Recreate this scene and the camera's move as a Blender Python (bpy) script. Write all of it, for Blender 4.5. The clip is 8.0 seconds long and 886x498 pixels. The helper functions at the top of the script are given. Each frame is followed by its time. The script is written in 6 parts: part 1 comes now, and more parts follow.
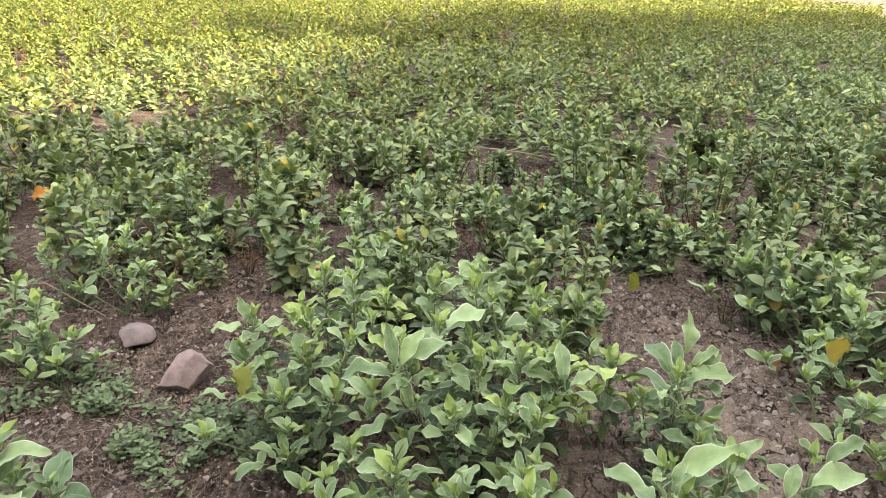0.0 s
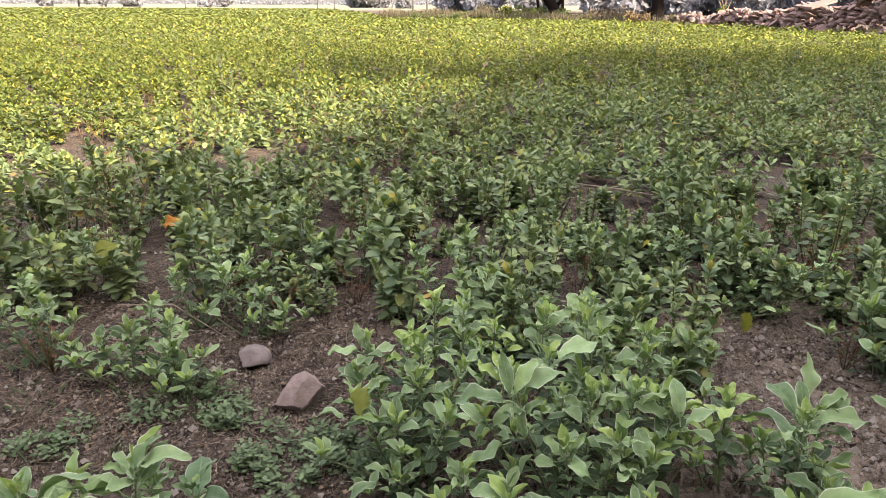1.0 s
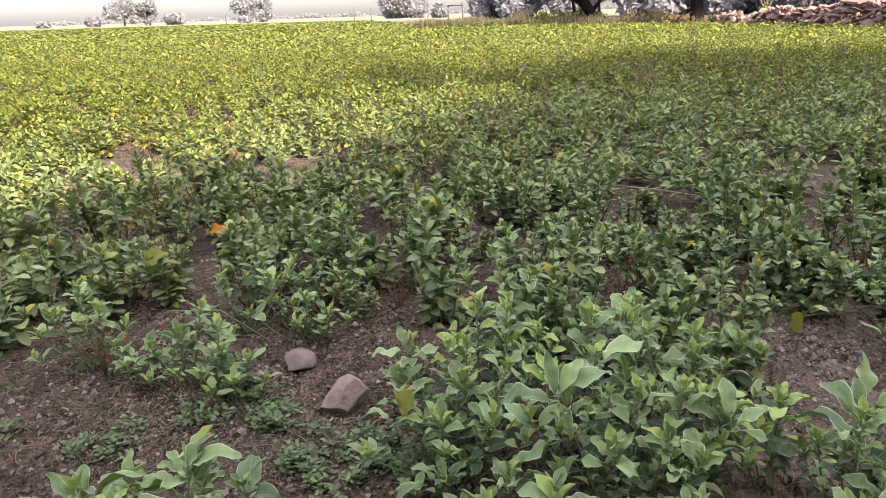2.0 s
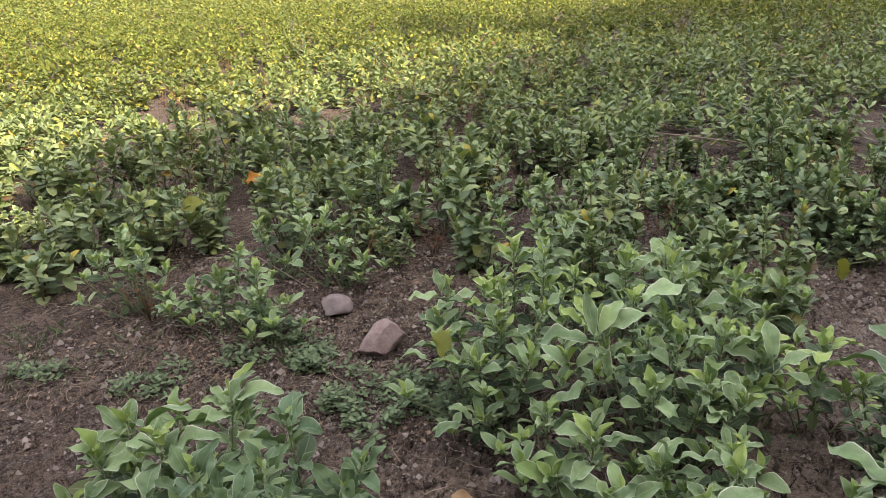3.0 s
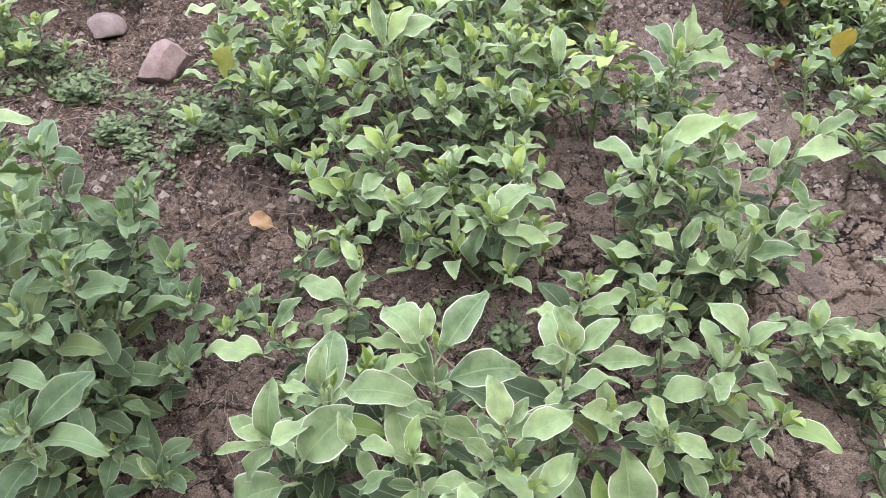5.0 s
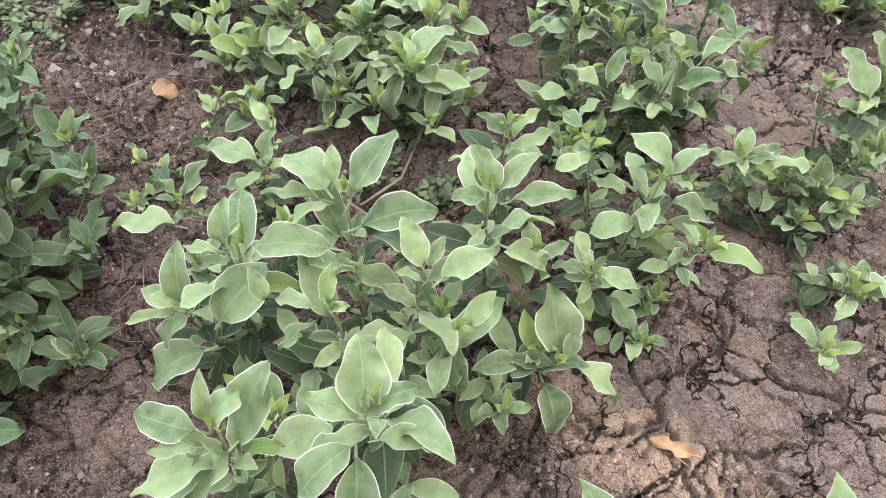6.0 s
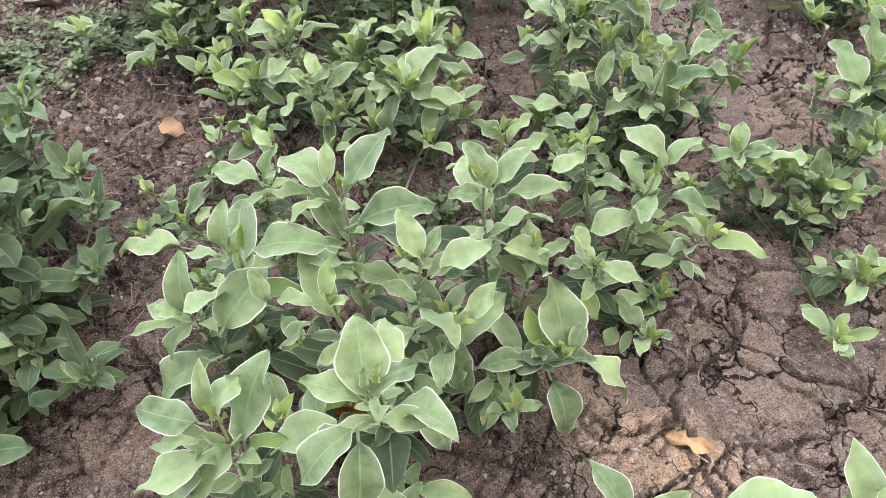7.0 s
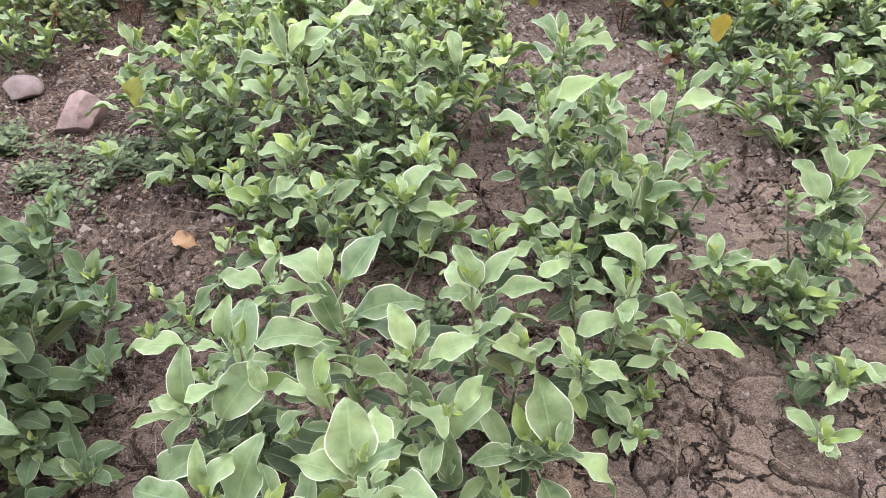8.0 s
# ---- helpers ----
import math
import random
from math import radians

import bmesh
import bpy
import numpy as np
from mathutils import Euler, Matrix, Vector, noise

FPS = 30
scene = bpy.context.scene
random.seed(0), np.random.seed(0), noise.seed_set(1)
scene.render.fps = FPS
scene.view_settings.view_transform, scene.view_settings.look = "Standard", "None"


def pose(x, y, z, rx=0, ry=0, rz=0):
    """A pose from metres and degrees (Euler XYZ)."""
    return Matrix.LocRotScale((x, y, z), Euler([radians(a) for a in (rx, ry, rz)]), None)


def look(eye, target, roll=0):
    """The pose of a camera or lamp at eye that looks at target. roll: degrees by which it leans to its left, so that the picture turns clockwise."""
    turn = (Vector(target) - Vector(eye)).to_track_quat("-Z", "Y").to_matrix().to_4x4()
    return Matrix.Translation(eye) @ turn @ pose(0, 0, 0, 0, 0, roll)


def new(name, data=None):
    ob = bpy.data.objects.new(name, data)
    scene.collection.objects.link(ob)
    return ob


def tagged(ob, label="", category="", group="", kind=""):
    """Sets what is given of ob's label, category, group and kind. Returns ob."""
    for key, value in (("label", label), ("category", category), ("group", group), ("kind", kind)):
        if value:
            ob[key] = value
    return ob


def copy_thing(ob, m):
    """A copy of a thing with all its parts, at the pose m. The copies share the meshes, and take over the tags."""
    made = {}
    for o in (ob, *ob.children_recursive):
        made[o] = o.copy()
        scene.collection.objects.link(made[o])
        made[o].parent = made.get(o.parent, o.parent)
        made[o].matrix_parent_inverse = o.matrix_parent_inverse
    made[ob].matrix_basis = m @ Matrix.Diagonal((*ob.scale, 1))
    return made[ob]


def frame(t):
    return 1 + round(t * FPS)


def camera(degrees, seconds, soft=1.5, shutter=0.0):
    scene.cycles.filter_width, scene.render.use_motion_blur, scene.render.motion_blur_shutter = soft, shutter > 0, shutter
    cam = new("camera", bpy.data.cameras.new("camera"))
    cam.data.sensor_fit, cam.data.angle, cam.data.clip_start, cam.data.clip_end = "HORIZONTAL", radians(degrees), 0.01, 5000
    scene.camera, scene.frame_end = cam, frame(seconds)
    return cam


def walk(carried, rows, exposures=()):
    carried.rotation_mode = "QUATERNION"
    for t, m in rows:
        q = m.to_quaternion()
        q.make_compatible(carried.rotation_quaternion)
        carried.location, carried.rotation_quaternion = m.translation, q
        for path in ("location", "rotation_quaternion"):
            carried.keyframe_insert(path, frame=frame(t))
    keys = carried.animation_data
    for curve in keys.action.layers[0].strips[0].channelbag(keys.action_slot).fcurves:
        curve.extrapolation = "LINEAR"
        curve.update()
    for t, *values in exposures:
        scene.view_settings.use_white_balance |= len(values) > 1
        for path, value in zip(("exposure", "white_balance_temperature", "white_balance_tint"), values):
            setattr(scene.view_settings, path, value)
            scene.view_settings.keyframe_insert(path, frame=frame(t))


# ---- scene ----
cam = camera(64.9, 8.0, soft=0.5)
PATH = [
    (0, (0.305, 0.242, 1.33), (0.503, 2.079, 0.566), 1.6),
    (0.5, (0.249, 0.214, 1.318), (0.284, 2.098, 0.647), 0.9),
    (1, (0.23, 0.195, 1.323), (0.178, 2.08, 0.658), 0.2),
    (1.5, (0.228, 0.188, 1.318), (0.151, 2.081, 0.675), -0.5),
    (2.8, (0.206, 0.179, 1.277), (-0.086, 2.038, 0.601), -3.1),
    (3, (0.205, 0.183, 1.267), (-0.05, 2.016, 0.508), -2.8),
    (3.5, (0.214, 0.199, 1.242), (0.123, 1.936, 0.255), -0.8),
    (4, (0.237, 0.204, 1.225), (0.304, 1.809, 0.034), 1.0),
    (4.2, (0.245, 0.206, 1.222), (0.327, 1.759, -0.035), 1.0),
    (5.3, (0.315, 0.214, 1.178), (0.575, 1.544, -0.293), 4.4),
    (5.5, (0.324, 0.213, 1.155), (0.602, 1.459, -0.386), 4.8),
    (6, (0.354, 0.198, 1.126), (0.673, 1.346, -0.48), 4.5),
    (6.5, (0.361, 0.178, 1.098), (0.654, 1.276, -0.547), 3.7),
    (7, (0.365, 0.123, 1.078), (0.662, 1.404, -0.428), -0.5),
    (7.5, (0.368, 0.065, 1.099), (0.66, 1.543, -0.217), 0.2),
    (8, (0.368, 0.041, 1.095), (0.711, 1.569, -0.149), -0.6),
]
walk(cam, [(t, look(eye, aim, roll)) for t, eye, aim, roll in PATH], [(0, 3.3, 7300, 20), (0.4, 3.1, 7200, 20), (0.9, 2.84, 7100, 22), (1.7, 2.78, 7000, 23), (2.9, 2.66, 7000, 23), (3.15, 2.76, 6950, 24), (3.45, 3.43, 6750, 26), (4, 3.64, 6700, 27), (8, 3.69, 6900, 27)])


# ---- light ----
SUN_TURN, SUN_UP = radians(138), radians(31)      # clockwise from +y, and above the horizon
to_sun = Vector((math.sin(SUN_TURN) * math.cos(SUN_UP), math.cos(SUN_TURN) * math.cos(SUN_UP), math.sin(SUN_UP)))
world = bpy.data.worlds.new("sky")
scene.world = world
world.use_nodes = True
sky = world.node_tree.nodes.new("ShaderNodeTexSky")
sky.sky_type, sky.sun_disc = "NISHITA", False
sky.sun_elevation, sky.sun_rotation = SUN_UP, SUN_TURN
sky.air_density, sky.dust_density, sky.ozone_density = 0.9, 2.5, 0.8
back = world.node_tree.nodes["Background"]
back.inputs["Strength"].default_value = 0.06
world.node_tree.links.new(sky.outputs[0], back.inputs[0])
haze = world.node_tree.nodes.new("ShaderNodeBackground")      # the white haze over the whole sky, brighter overhead
haze.inputs["Color"].default_value = (1.0, 0.985, 0.97, 1)
way = world.node_tree.nodes.new("ShaderNodeTexCoord")
high = world.node_tree.nodes.new("ShaderNodeSeparateXYZ")
veil = world.node_tree.nodes.new("ShaderNodeMapRange")
world.node_tree.links.new(way.outputs["Generated"], high.inputs[0])
world.node_tree.links.new(high.outputs[2], veil.inputs[0])
veil.inputs[3].default_value, veil.inputs[4].default_value = 0.03, 0.38
world.node_tree.links.new(veil.outputs[0], haze.inputs["Strength"])
both = world.node_tree.nodes.new("ShaderNodeAddShader")
world.node_tree.links.new(back.outputs[0], both.inputs[0])
world.node_tree.links.new(haze.outputs[0], both.inputs[1])
world.node_tree.links.new(both.outputs[0], world.node_tree.nodes["World Output"].inputs[0])
sun = new("sun", bpy.data.lights.new("sun", "SUN"))
sun.data.energy, sun.data.angle, sun.data.color = 2.75, radians(0.7), (1.0, 0.90, 0.70)
sun.matrix_world = look(to_sun * 60, (0, 0, 0))


# ---- materials ----
class Nodes:
    """A small node-tree writer."""
    def __init__(self, name):
        self.mat = bpy.data.materials.new(name)
        self.mat.use_nodes = True
        self.tree = self.mat.node_tree
        self.bsdf = self.tree.nodes["Principled BSDF"]
        self.out = self.tree.nodes["Material Output"]

    def put(self, sock, v):
        if isinstance(v, bpy.types.NodeSocket):
            self.tree.links.new(v, sock)
        elif isinstance(v, tuple) and len(v) == 3 and sock.type == "RGBA":
            sock.default_value = (*v, 1)
        elif v is not None:
            sock.default_value = v

    def node(self, kind, **ins):
        n = self.tree.nodes.new("ShaderNode" + kind)
        for k, v in ins.items():
            self.put(n.inputs[k], v)
        return n

    def math(self, op, a, b=None, c=None, clamp=False):
        n = self.tree.nodes.new("ShaderNodeMath")
        n.operation, n.use_clamp = op, clamp
        for i, v in enumerate((a, b, c)):
            self.put(n.inputs[i], v)
        return n.outputs[0]

    def noise(self, vec, scale, detail=4.0, rough=0.6):
        return self.node("TexNoise", Vector=vec, Scale=scale, Detail=detail, Roughness=rough).outputs[0]

    def ramp(self, v, lo, hi):
        n = self.node("MapRange", Value=v)
        n.inputs[1].default_value, n.inputs[2].default_value = lo, hi
        return n.outputs[0]

    def mix(self, f, a, b, blend="MIX"):
        n = self.tree.nodes.new("ShaderNodeMix")
        n.data_type, n.blend_type = "RGBA", blend
        self.put(n.inputs[0], f), self.put(n.inputs[6], a), self.put(n.inputs[7], b)
        return n.outputs[2]

    def bump(self, h, dist, strength=1.0, under=None):
        n = self.node("Bump", Height=h, Distance=dist, Strength=strength)
        if under is not None:
            self.put(n.inputs["Normal"], under)
        return n.outputs[0]

    def finish(self, color, rough=0.8, normal=None, translucent=0.0, through_color=None, **more):
        self.put(self.bsdf.inputs["Base Color"], color)
        self.put(self.bsdf.inputs["Roughness"], rough)
        if normal is not None:
            self.put(self.bsdf.inputs["Normal"], normal)
        for k, v in more.items():
            self.put(self.bsdf.inputs[k.replace("_", " ")], v)
        if translucent:
            t = self.node("BsdfTranslucent", Color=through_color)
            m = self.node("MixShader", Fac=translucent)
            self.tree.links.new(self.bsdf.outputs[0], m.inputs[1])
            self.tree.links.new(t.outputs[0], m.inputs[2])
            self.tree.links.new(m.outputs[0], self.out.inputs[0])
        return self.mat


def soil_material():
    """Dry clay: dull grey-brown and mauve-brown blotches, pale dusty crust, fine grit, hairline cracks; shade in
    crevices and cracks is painted in.
    """
    n = Nodes("cracked_soil")
    p = n.node("NewGeometry").outputs["Position"]
    px = n.node("SeparateXYZ", Vector=p)
    broad = n.noise(p, 2.4, 4)
    mid = n.noise(p, 13, 5, 0.65)
    fine = n.noise(p, 75, 5, 0.7)
    grain = n.noise(p, 330, 3, 0.65)
    col = n.mix(n.ramp(broad, 0.38, 0.62), (0.078, 0.060, 0.048), (0.160, 0.126, 0.100))
    # Darker brown blotches set in towards the back and the left.
    back_dark = n.math("MULTIPLY", n.ramp(n.math("SUBTRACT", px.outputs[1], n.math("MULTIPLY", px.outputs[0], 0.7)), 1.3, 2.6), n.ramp(n.noise(p, 5.0, 4), 0.30, 0.55))
    col = n.mix(n.math("MULTIPLY", back_dark, 0.7), col, (0.055, 0.041, 0.031))
    side = n.math("SUBTRACT", n.math("MULTIPLY", px.outputs[0], 0.9), n.math("MULTIPLY", px.outputs[1], 0.55))
    crust = n.ramp(n.math("ADD", side, n.math("MULTIPLY", n.math("SUBTRACT", broad, 0.5), 2.4)), -0.9, 0.65)
    col = n.mix(n.math("MULTIPLY", crust, n.ramp(mid, 0.36, 0.58)), col, (0.176, 0.144, 0.116))
    # Dark tone of the clods, with the shade between them painted in.
    col = n.mix(n.math("MULTIPLY", n.ramp(mid, 0.53, 0.40), n.math("SUBTRACT", 0.85, n.math("MULTIPLY", crust, 0.6))), col, (0.024, 0.018, 0.016))
    col = n.mix(n.math("MULTIPLY", n.ramp(fine, 0.50, 0.64), 0.75), col, n.mix(crust, (0.165, 0.135, 0.116), (0.235, 0.200, 0.168)))
    # Fine near-black pits: crevice shade put into the colour.
    col = n.mix(n.math("MULTIPLY", n.ramp(fine, 0.49, 0.37), n.math("SUBTRACT", 0.92, n.math("MULTIPLY", crust, 0.62))), col, (0.015, 0.012, 0.011))
    plate = n.tree.nodes.new("ShaderNodeTexVoronoi")
    wide = n.mix(0.16, p, n.node("TexNoise", Vector=p, Scale=5.0, Detail=4.0).outputs[1], "ADD")
    n.put(plate.inputs["Vector"], n.mix(0.045, wide, n.node("TexNoise", Vector=p, Scale=28.0).outputs[1], "ADD"))
    plate.inputs["Scale"].default_value = 7.5
    tone = n.node("SeparateXYZ", Vector=plate.outputs["Color"]).outputs[0]
    col = n.mix(n.math("MULTIPLY", n.math("MULTIPLY", n.ramp(tone, 0.35, 0.9), crust), 0.60), col, (0.240, 0.198, 0.150))
    col = n.mix(n.math("MULTIPLY", n.math("MULTIPLY", n.ramp(tone, 0.30, 0.05), crust), 0.45), col, (0.120, 0.102, 0.092))
    col = n.mix(n.math("MULTIPLY", n.ramp(grain, 0.54, 0.66), 0.65), col, (0.300, 0.270, 0.238))
    col = n.mix(n.math("MULTIPLY", n.ramp(grain, 0.47, 0.36), 0.75), col, (0.020, 0.016, 0.014))
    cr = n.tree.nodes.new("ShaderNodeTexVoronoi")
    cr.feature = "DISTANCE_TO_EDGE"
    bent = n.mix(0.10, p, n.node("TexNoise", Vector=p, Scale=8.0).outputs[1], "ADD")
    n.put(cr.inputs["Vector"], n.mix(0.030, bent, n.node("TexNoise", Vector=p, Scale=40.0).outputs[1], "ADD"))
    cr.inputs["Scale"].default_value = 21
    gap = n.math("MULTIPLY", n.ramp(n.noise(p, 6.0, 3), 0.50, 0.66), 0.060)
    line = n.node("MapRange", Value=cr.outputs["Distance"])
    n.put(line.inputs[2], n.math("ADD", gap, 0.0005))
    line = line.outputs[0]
    # Hairline cracks: the shade down in them is painted near-black.
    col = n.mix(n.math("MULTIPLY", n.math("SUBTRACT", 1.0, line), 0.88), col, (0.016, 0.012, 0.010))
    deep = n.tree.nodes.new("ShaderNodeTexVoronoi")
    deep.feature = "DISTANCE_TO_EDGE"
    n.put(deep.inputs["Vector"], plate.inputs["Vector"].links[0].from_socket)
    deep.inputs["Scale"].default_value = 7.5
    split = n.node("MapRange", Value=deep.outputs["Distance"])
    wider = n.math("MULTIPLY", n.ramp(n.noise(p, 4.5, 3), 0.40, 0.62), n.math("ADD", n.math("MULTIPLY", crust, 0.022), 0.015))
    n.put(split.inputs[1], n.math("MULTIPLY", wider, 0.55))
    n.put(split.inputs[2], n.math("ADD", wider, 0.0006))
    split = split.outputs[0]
    # Wider cracks, their inner shade put into the colour likewise.
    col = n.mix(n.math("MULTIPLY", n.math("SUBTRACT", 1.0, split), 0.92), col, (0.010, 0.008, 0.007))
    # Beyond 120 m the ground pales: distance haze put into its colour.
    far = n.ramp(px.outputs[1], 120.0, 170.0)
    col = n.mix(far, col, n.mix(mid, (0.17, 0.18, 0.12), (0.24, 0.24, 0.18)))
    hb = n.bump(split, 0.014, 0.9)
    hb = n.bump(line, 0.008, 0.8, hb)
    hb = n.bump(mid, 0.010, 0.9, hb)
    hb = n.bump(fine, 0.008, 1.0, hb)
    hb = n.bump(grain, 0.003, 1.0, hb)
    col = n.mix(1.0, col, (0.95, 0.925, 0.865), "MULTIPLY")
    return n.finish(col, 0.92, hb, Specular_IOR_Level=0.10)


def leaf_material(name, dark, light, edge, glow, young=(0.120, 0.205, 0.050)):
    """A downy leaf: blade, pale midrib, side veins and a pale hairy rim."""
    n = Nodes(name)
    uv = n.node("UVMap").outputs[0]
    sep = n.node("SeparateXYZ", Vector=uv)
    u, v = sep.outputs[0], sep.outputs[1]
    side = n.math("ABSOLUTE", n.math("SUBTRACT", v, 0.5))
    rnd = n.math("FRACT", n.math("ADD", n.node("ObjectInfo").outputs["Random"], n.node("NewGeometry").outputs["Random Per Island"]))
    p = n.node("TexCoord").outputs["Object"]
    blot = n.noise(p, 5, 4, 0.6)
    col = n.mix(n.math("ADD", n.math("MULTIPLY", rnd, 0.70), n.math("MULTIPLY", n.ramp(blot, 0.35, 0.65), 0.30)), dark, light)
    col = n.mix(n.math("MULTIPLY", n.ramp(side, 0.20, 0.5), 0.16), col, edge)
    col = n.mix(n.ramp(rnd, 0.93, 1.0), col, young)
    col = n.mix(n.math("MULTIPLY", n.ramp(n.noise(p, 9, 3), 0.62, 0.75), 0.25), col, (0.135, 0.165, 0.065))
    rib = n.ramp(side, 0.032, 0.012)
    slant = n.math("SUBTRACT", u, n.math("MULTIPLY", side, 0.42))
    wave = n.math("ABSOLUTE", n.math("SINE", n.math("MULTIPLY", slant, 21.0)))
    vein = n.math("MULTIPLY", n.ramp(wave, 0.12, 0.02), 0.16)
    rim = n.ramp(n.math("ADD", side, n.math("MULTIPLY", n.math("SUBTRACT", n.noise(p, 25, 2), 0.5), 0.02)), 0.460, 0.485)
    pale = n.math("MAXIMUM", n.math("MULTIPLY", rib, 0.6), vein)
    col = n.mix(n.math("MULTIPLY", pale, 0.7), col, (0.250, 0.325, 0.190))
    col = n.mix(n.math("MULTIPLY", rim, 0.95), col, edge)
    down = n.noise(p, 60, 3, 0.7)
    h = n.bump(n.math("SUBTRACT", down, n.math("MULTIPLY", pale, 0.8)), 0.02, 0.35)
    return n.finish(col, 0.55, h, 0.11, glow, Sheen_Weight=0.03, Sheen_Roughness=0.4, Specular_IOR_Level=0.18)


def plain_material(name, a, b, scale, rough=0.8, bump=0.002, translucent=0.0, glow=None, island=False, c=None, shine=0.12):
    """Two mottled colours at two scales, and a third for some pieces."""
    n = Nodes(name)
    p = n.node("TexCoord").outputs["Object"]
    big, small = n.noise(p, scale, 4), n.noise(p, scale * 7, 4, 0.7)
    f = n.math("ADD", n.math("MULTIPLY", n.ramp(big, 0.3, 0.7), 0.65), n.math("MULTIPLY", n.ramp(small, 0.3, 0.7), 0.35))
    if island:
        rnd = n.node("NewGeometry").outputs["Random Per Island"]
        f = n.math("ADD", n.math("MULTIPLY", f, 0.35), n.math("MULTIPLY", rnd, 0.65))
    col = n.mix(f, a, b)
    if c is not None:
        rnd = n.node("NewGeometry").outputs["Random Per Island"]
        col = n.mix(n.ramp(n.math("FRACT", n.math("MULTIPLY", rnd, 17.3)), 0.95, 0.98), col, c)
    return n.finish(col, rough, n.bump(small, bump) if bump else None, translucent, glow, Specular_IOR_Level=shine)


def crop_material(name):
    """Leaves of the field: each leaf its own green, whole plants lighter or darker, pale tips, dry brown sprigs in
    patches; sunlit yellow painted in further out.
    """
    n = Nodes(name)
    p = n.node("NewGeometry").outputs["Position"]
    rnd = n.node("NewGeometry").outputs["Random Per Island"]
    again = n.math("FRACT", n.math("MULTIPLY", rnd, 17.3))
    third = n.math("FRACT", n.math("MULTIPLY", rnd, 5.7))
    plant = n.ramp(n.noise(p, 2.6, 3, 0.7), 0.36, 0.64)
    f = n.math("ADD", n.math("MULTIPLY", n.math("POWER", rnd, 1.2), 0.62), n.math("MULTIPLY", plant, 0.38))
    px = n.node("SeparateXYZ", Vector=p)
    # Yellow of the sunlit crop is put into the colour, growing outwards and leftwards.
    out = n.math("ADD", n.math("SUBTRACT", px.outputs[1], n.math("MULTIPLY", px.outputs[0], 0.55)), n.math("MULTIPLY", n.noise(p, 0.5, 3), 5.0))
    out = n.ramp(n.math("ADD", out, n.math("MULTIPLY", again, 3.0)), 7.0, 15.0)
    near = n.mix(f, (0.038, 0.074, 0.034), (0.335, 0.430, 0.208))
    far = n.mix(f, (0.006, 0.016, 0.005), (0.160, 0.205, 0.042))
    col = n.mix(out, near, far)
    col = n.mix(n.ramp(again, 0.82, 0.98), col, n.mix(out, (0.25, 0.34, 0.105), (0.26, 0.25, 0.05)))
    col = n.mix(n.math("MULTIPLY", n.ramp(third, 0.30, 0.0), 0.55), col, n.mix(out, (0.105, 0.165, 0.115), (0.09, 0.12, 0.04)))
    col = n.mix(n.ramp(n.math("FRACT", n.math("MULTIPLY", rnd, 41.9)), 0.990, 0.993), col, (0.30, 0.26, 0.05))
    patch = n.ramp(n.noise(p, 1.1, 4, 0.7), 0.46, 0.60)
    brown = n.math("MULTIPLY", patch, n.ramp(third, 0.89, 0.92))
    col = n.mix(brown, col, n.mix(again, (0.050, 0.026, 0.018), (0.120, 0.066, 0.040)))
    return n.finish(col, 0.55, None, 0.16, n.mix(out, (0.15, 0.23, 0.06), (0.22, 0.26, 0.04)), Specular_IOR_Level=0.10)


SOIL = soil_material()
LEAF = leaf_material("downy_leaf", (0.036, 0.080, 0.034), (0.262, 0.386, 0.172), (0.50, 0.58, 0.42), (0.14, 0.27, 0.05))
LEAF_DARK = leaf_material("dark_green_leaf", (0.028, 0.066, 0.030), (0.128, 0.212, 0.100), (0.26, 0.34, 0.22), (0.11, 0.20, 0.04), (0.11, 0.16, 0.06))
WOOL = plain_material("woolly_buds", (0.20, 0.23, 0.15), (0.34, 0.37, 0.28), 300, 0.9, 0.0005)
CLOD = plain_material("crumbly_clod", (0.030, 0.024, 0.020), (0.130, 0.106, 0.090), 40, 0.95, 0.003, 0, None, True, (0.25, 0.22, 0.19), shine=0.0)
# Lower leaves: dull with age, darkened further to paint the shade inside plants.
LEAF_OLD_SHADED = leaf_material("old_shaded_downy_leaf", (0.009, 0.021, 0.008), (0.056, 0.098, 0.043), (0.15, 0.21, 0.115), (0.08, 0.14, 0.03), (0.08, 0.10, 0.03))
LEAF_YOUNG = leaf_material("young_downy_leaf", (0.150, 0.245, 0.060), (0.330, 0.455, 0.135), (0.50, 0.58, 0.40), (0.18, 0.31, 0.05))
STEM = plain_material("green_stem", (0.094, 0.130, 0.058), (0.173, 0.194, 0.108), 30)
WOODY = plain_material("woody_stem", (0.086, 0.061, 0.036), (0.166, 0.130, 0.072), 40)
CROP = crop_material("field_crop_leaf")
COVER = plain_material("ground_cover_leaf", (0.008, 0.018, 0.008), (0.185, 0.262, 0.135), 20, 0.6, 0, 0.15, (0.10, 0.17, 0.04), True)
ORANGE = plain_material("orange_dead_leaf", (0.302, 0.108, 0.014), (0.360, 0.187, 0.050), 25, 0.7, 0.003, 0.2, (0.432, 0.216, 0.036))
TAN = plain_material("tan_dead_leaf", (0.360, 0.225, 0.110), (0.620, 0.450, 0.280), 25, 0.8, 0.003, 0.15, (0.324, 0.202, 0.072))
YELLOW = plain_material("yellow_leaf", (0.270, 0.195, 0.050), (0.380, 0.310, 0.100), 25, 0.6, 0.002, 0.25, (0.396, 0.360, 0.036))
OLIVE = plain_material("yellowing_leaf", (0.090, 0.120, 0.026), (0.240, 0.260, 0.065), 25, 0.6, 0.002, 0.25, (0.288, 0.302, 0.036))
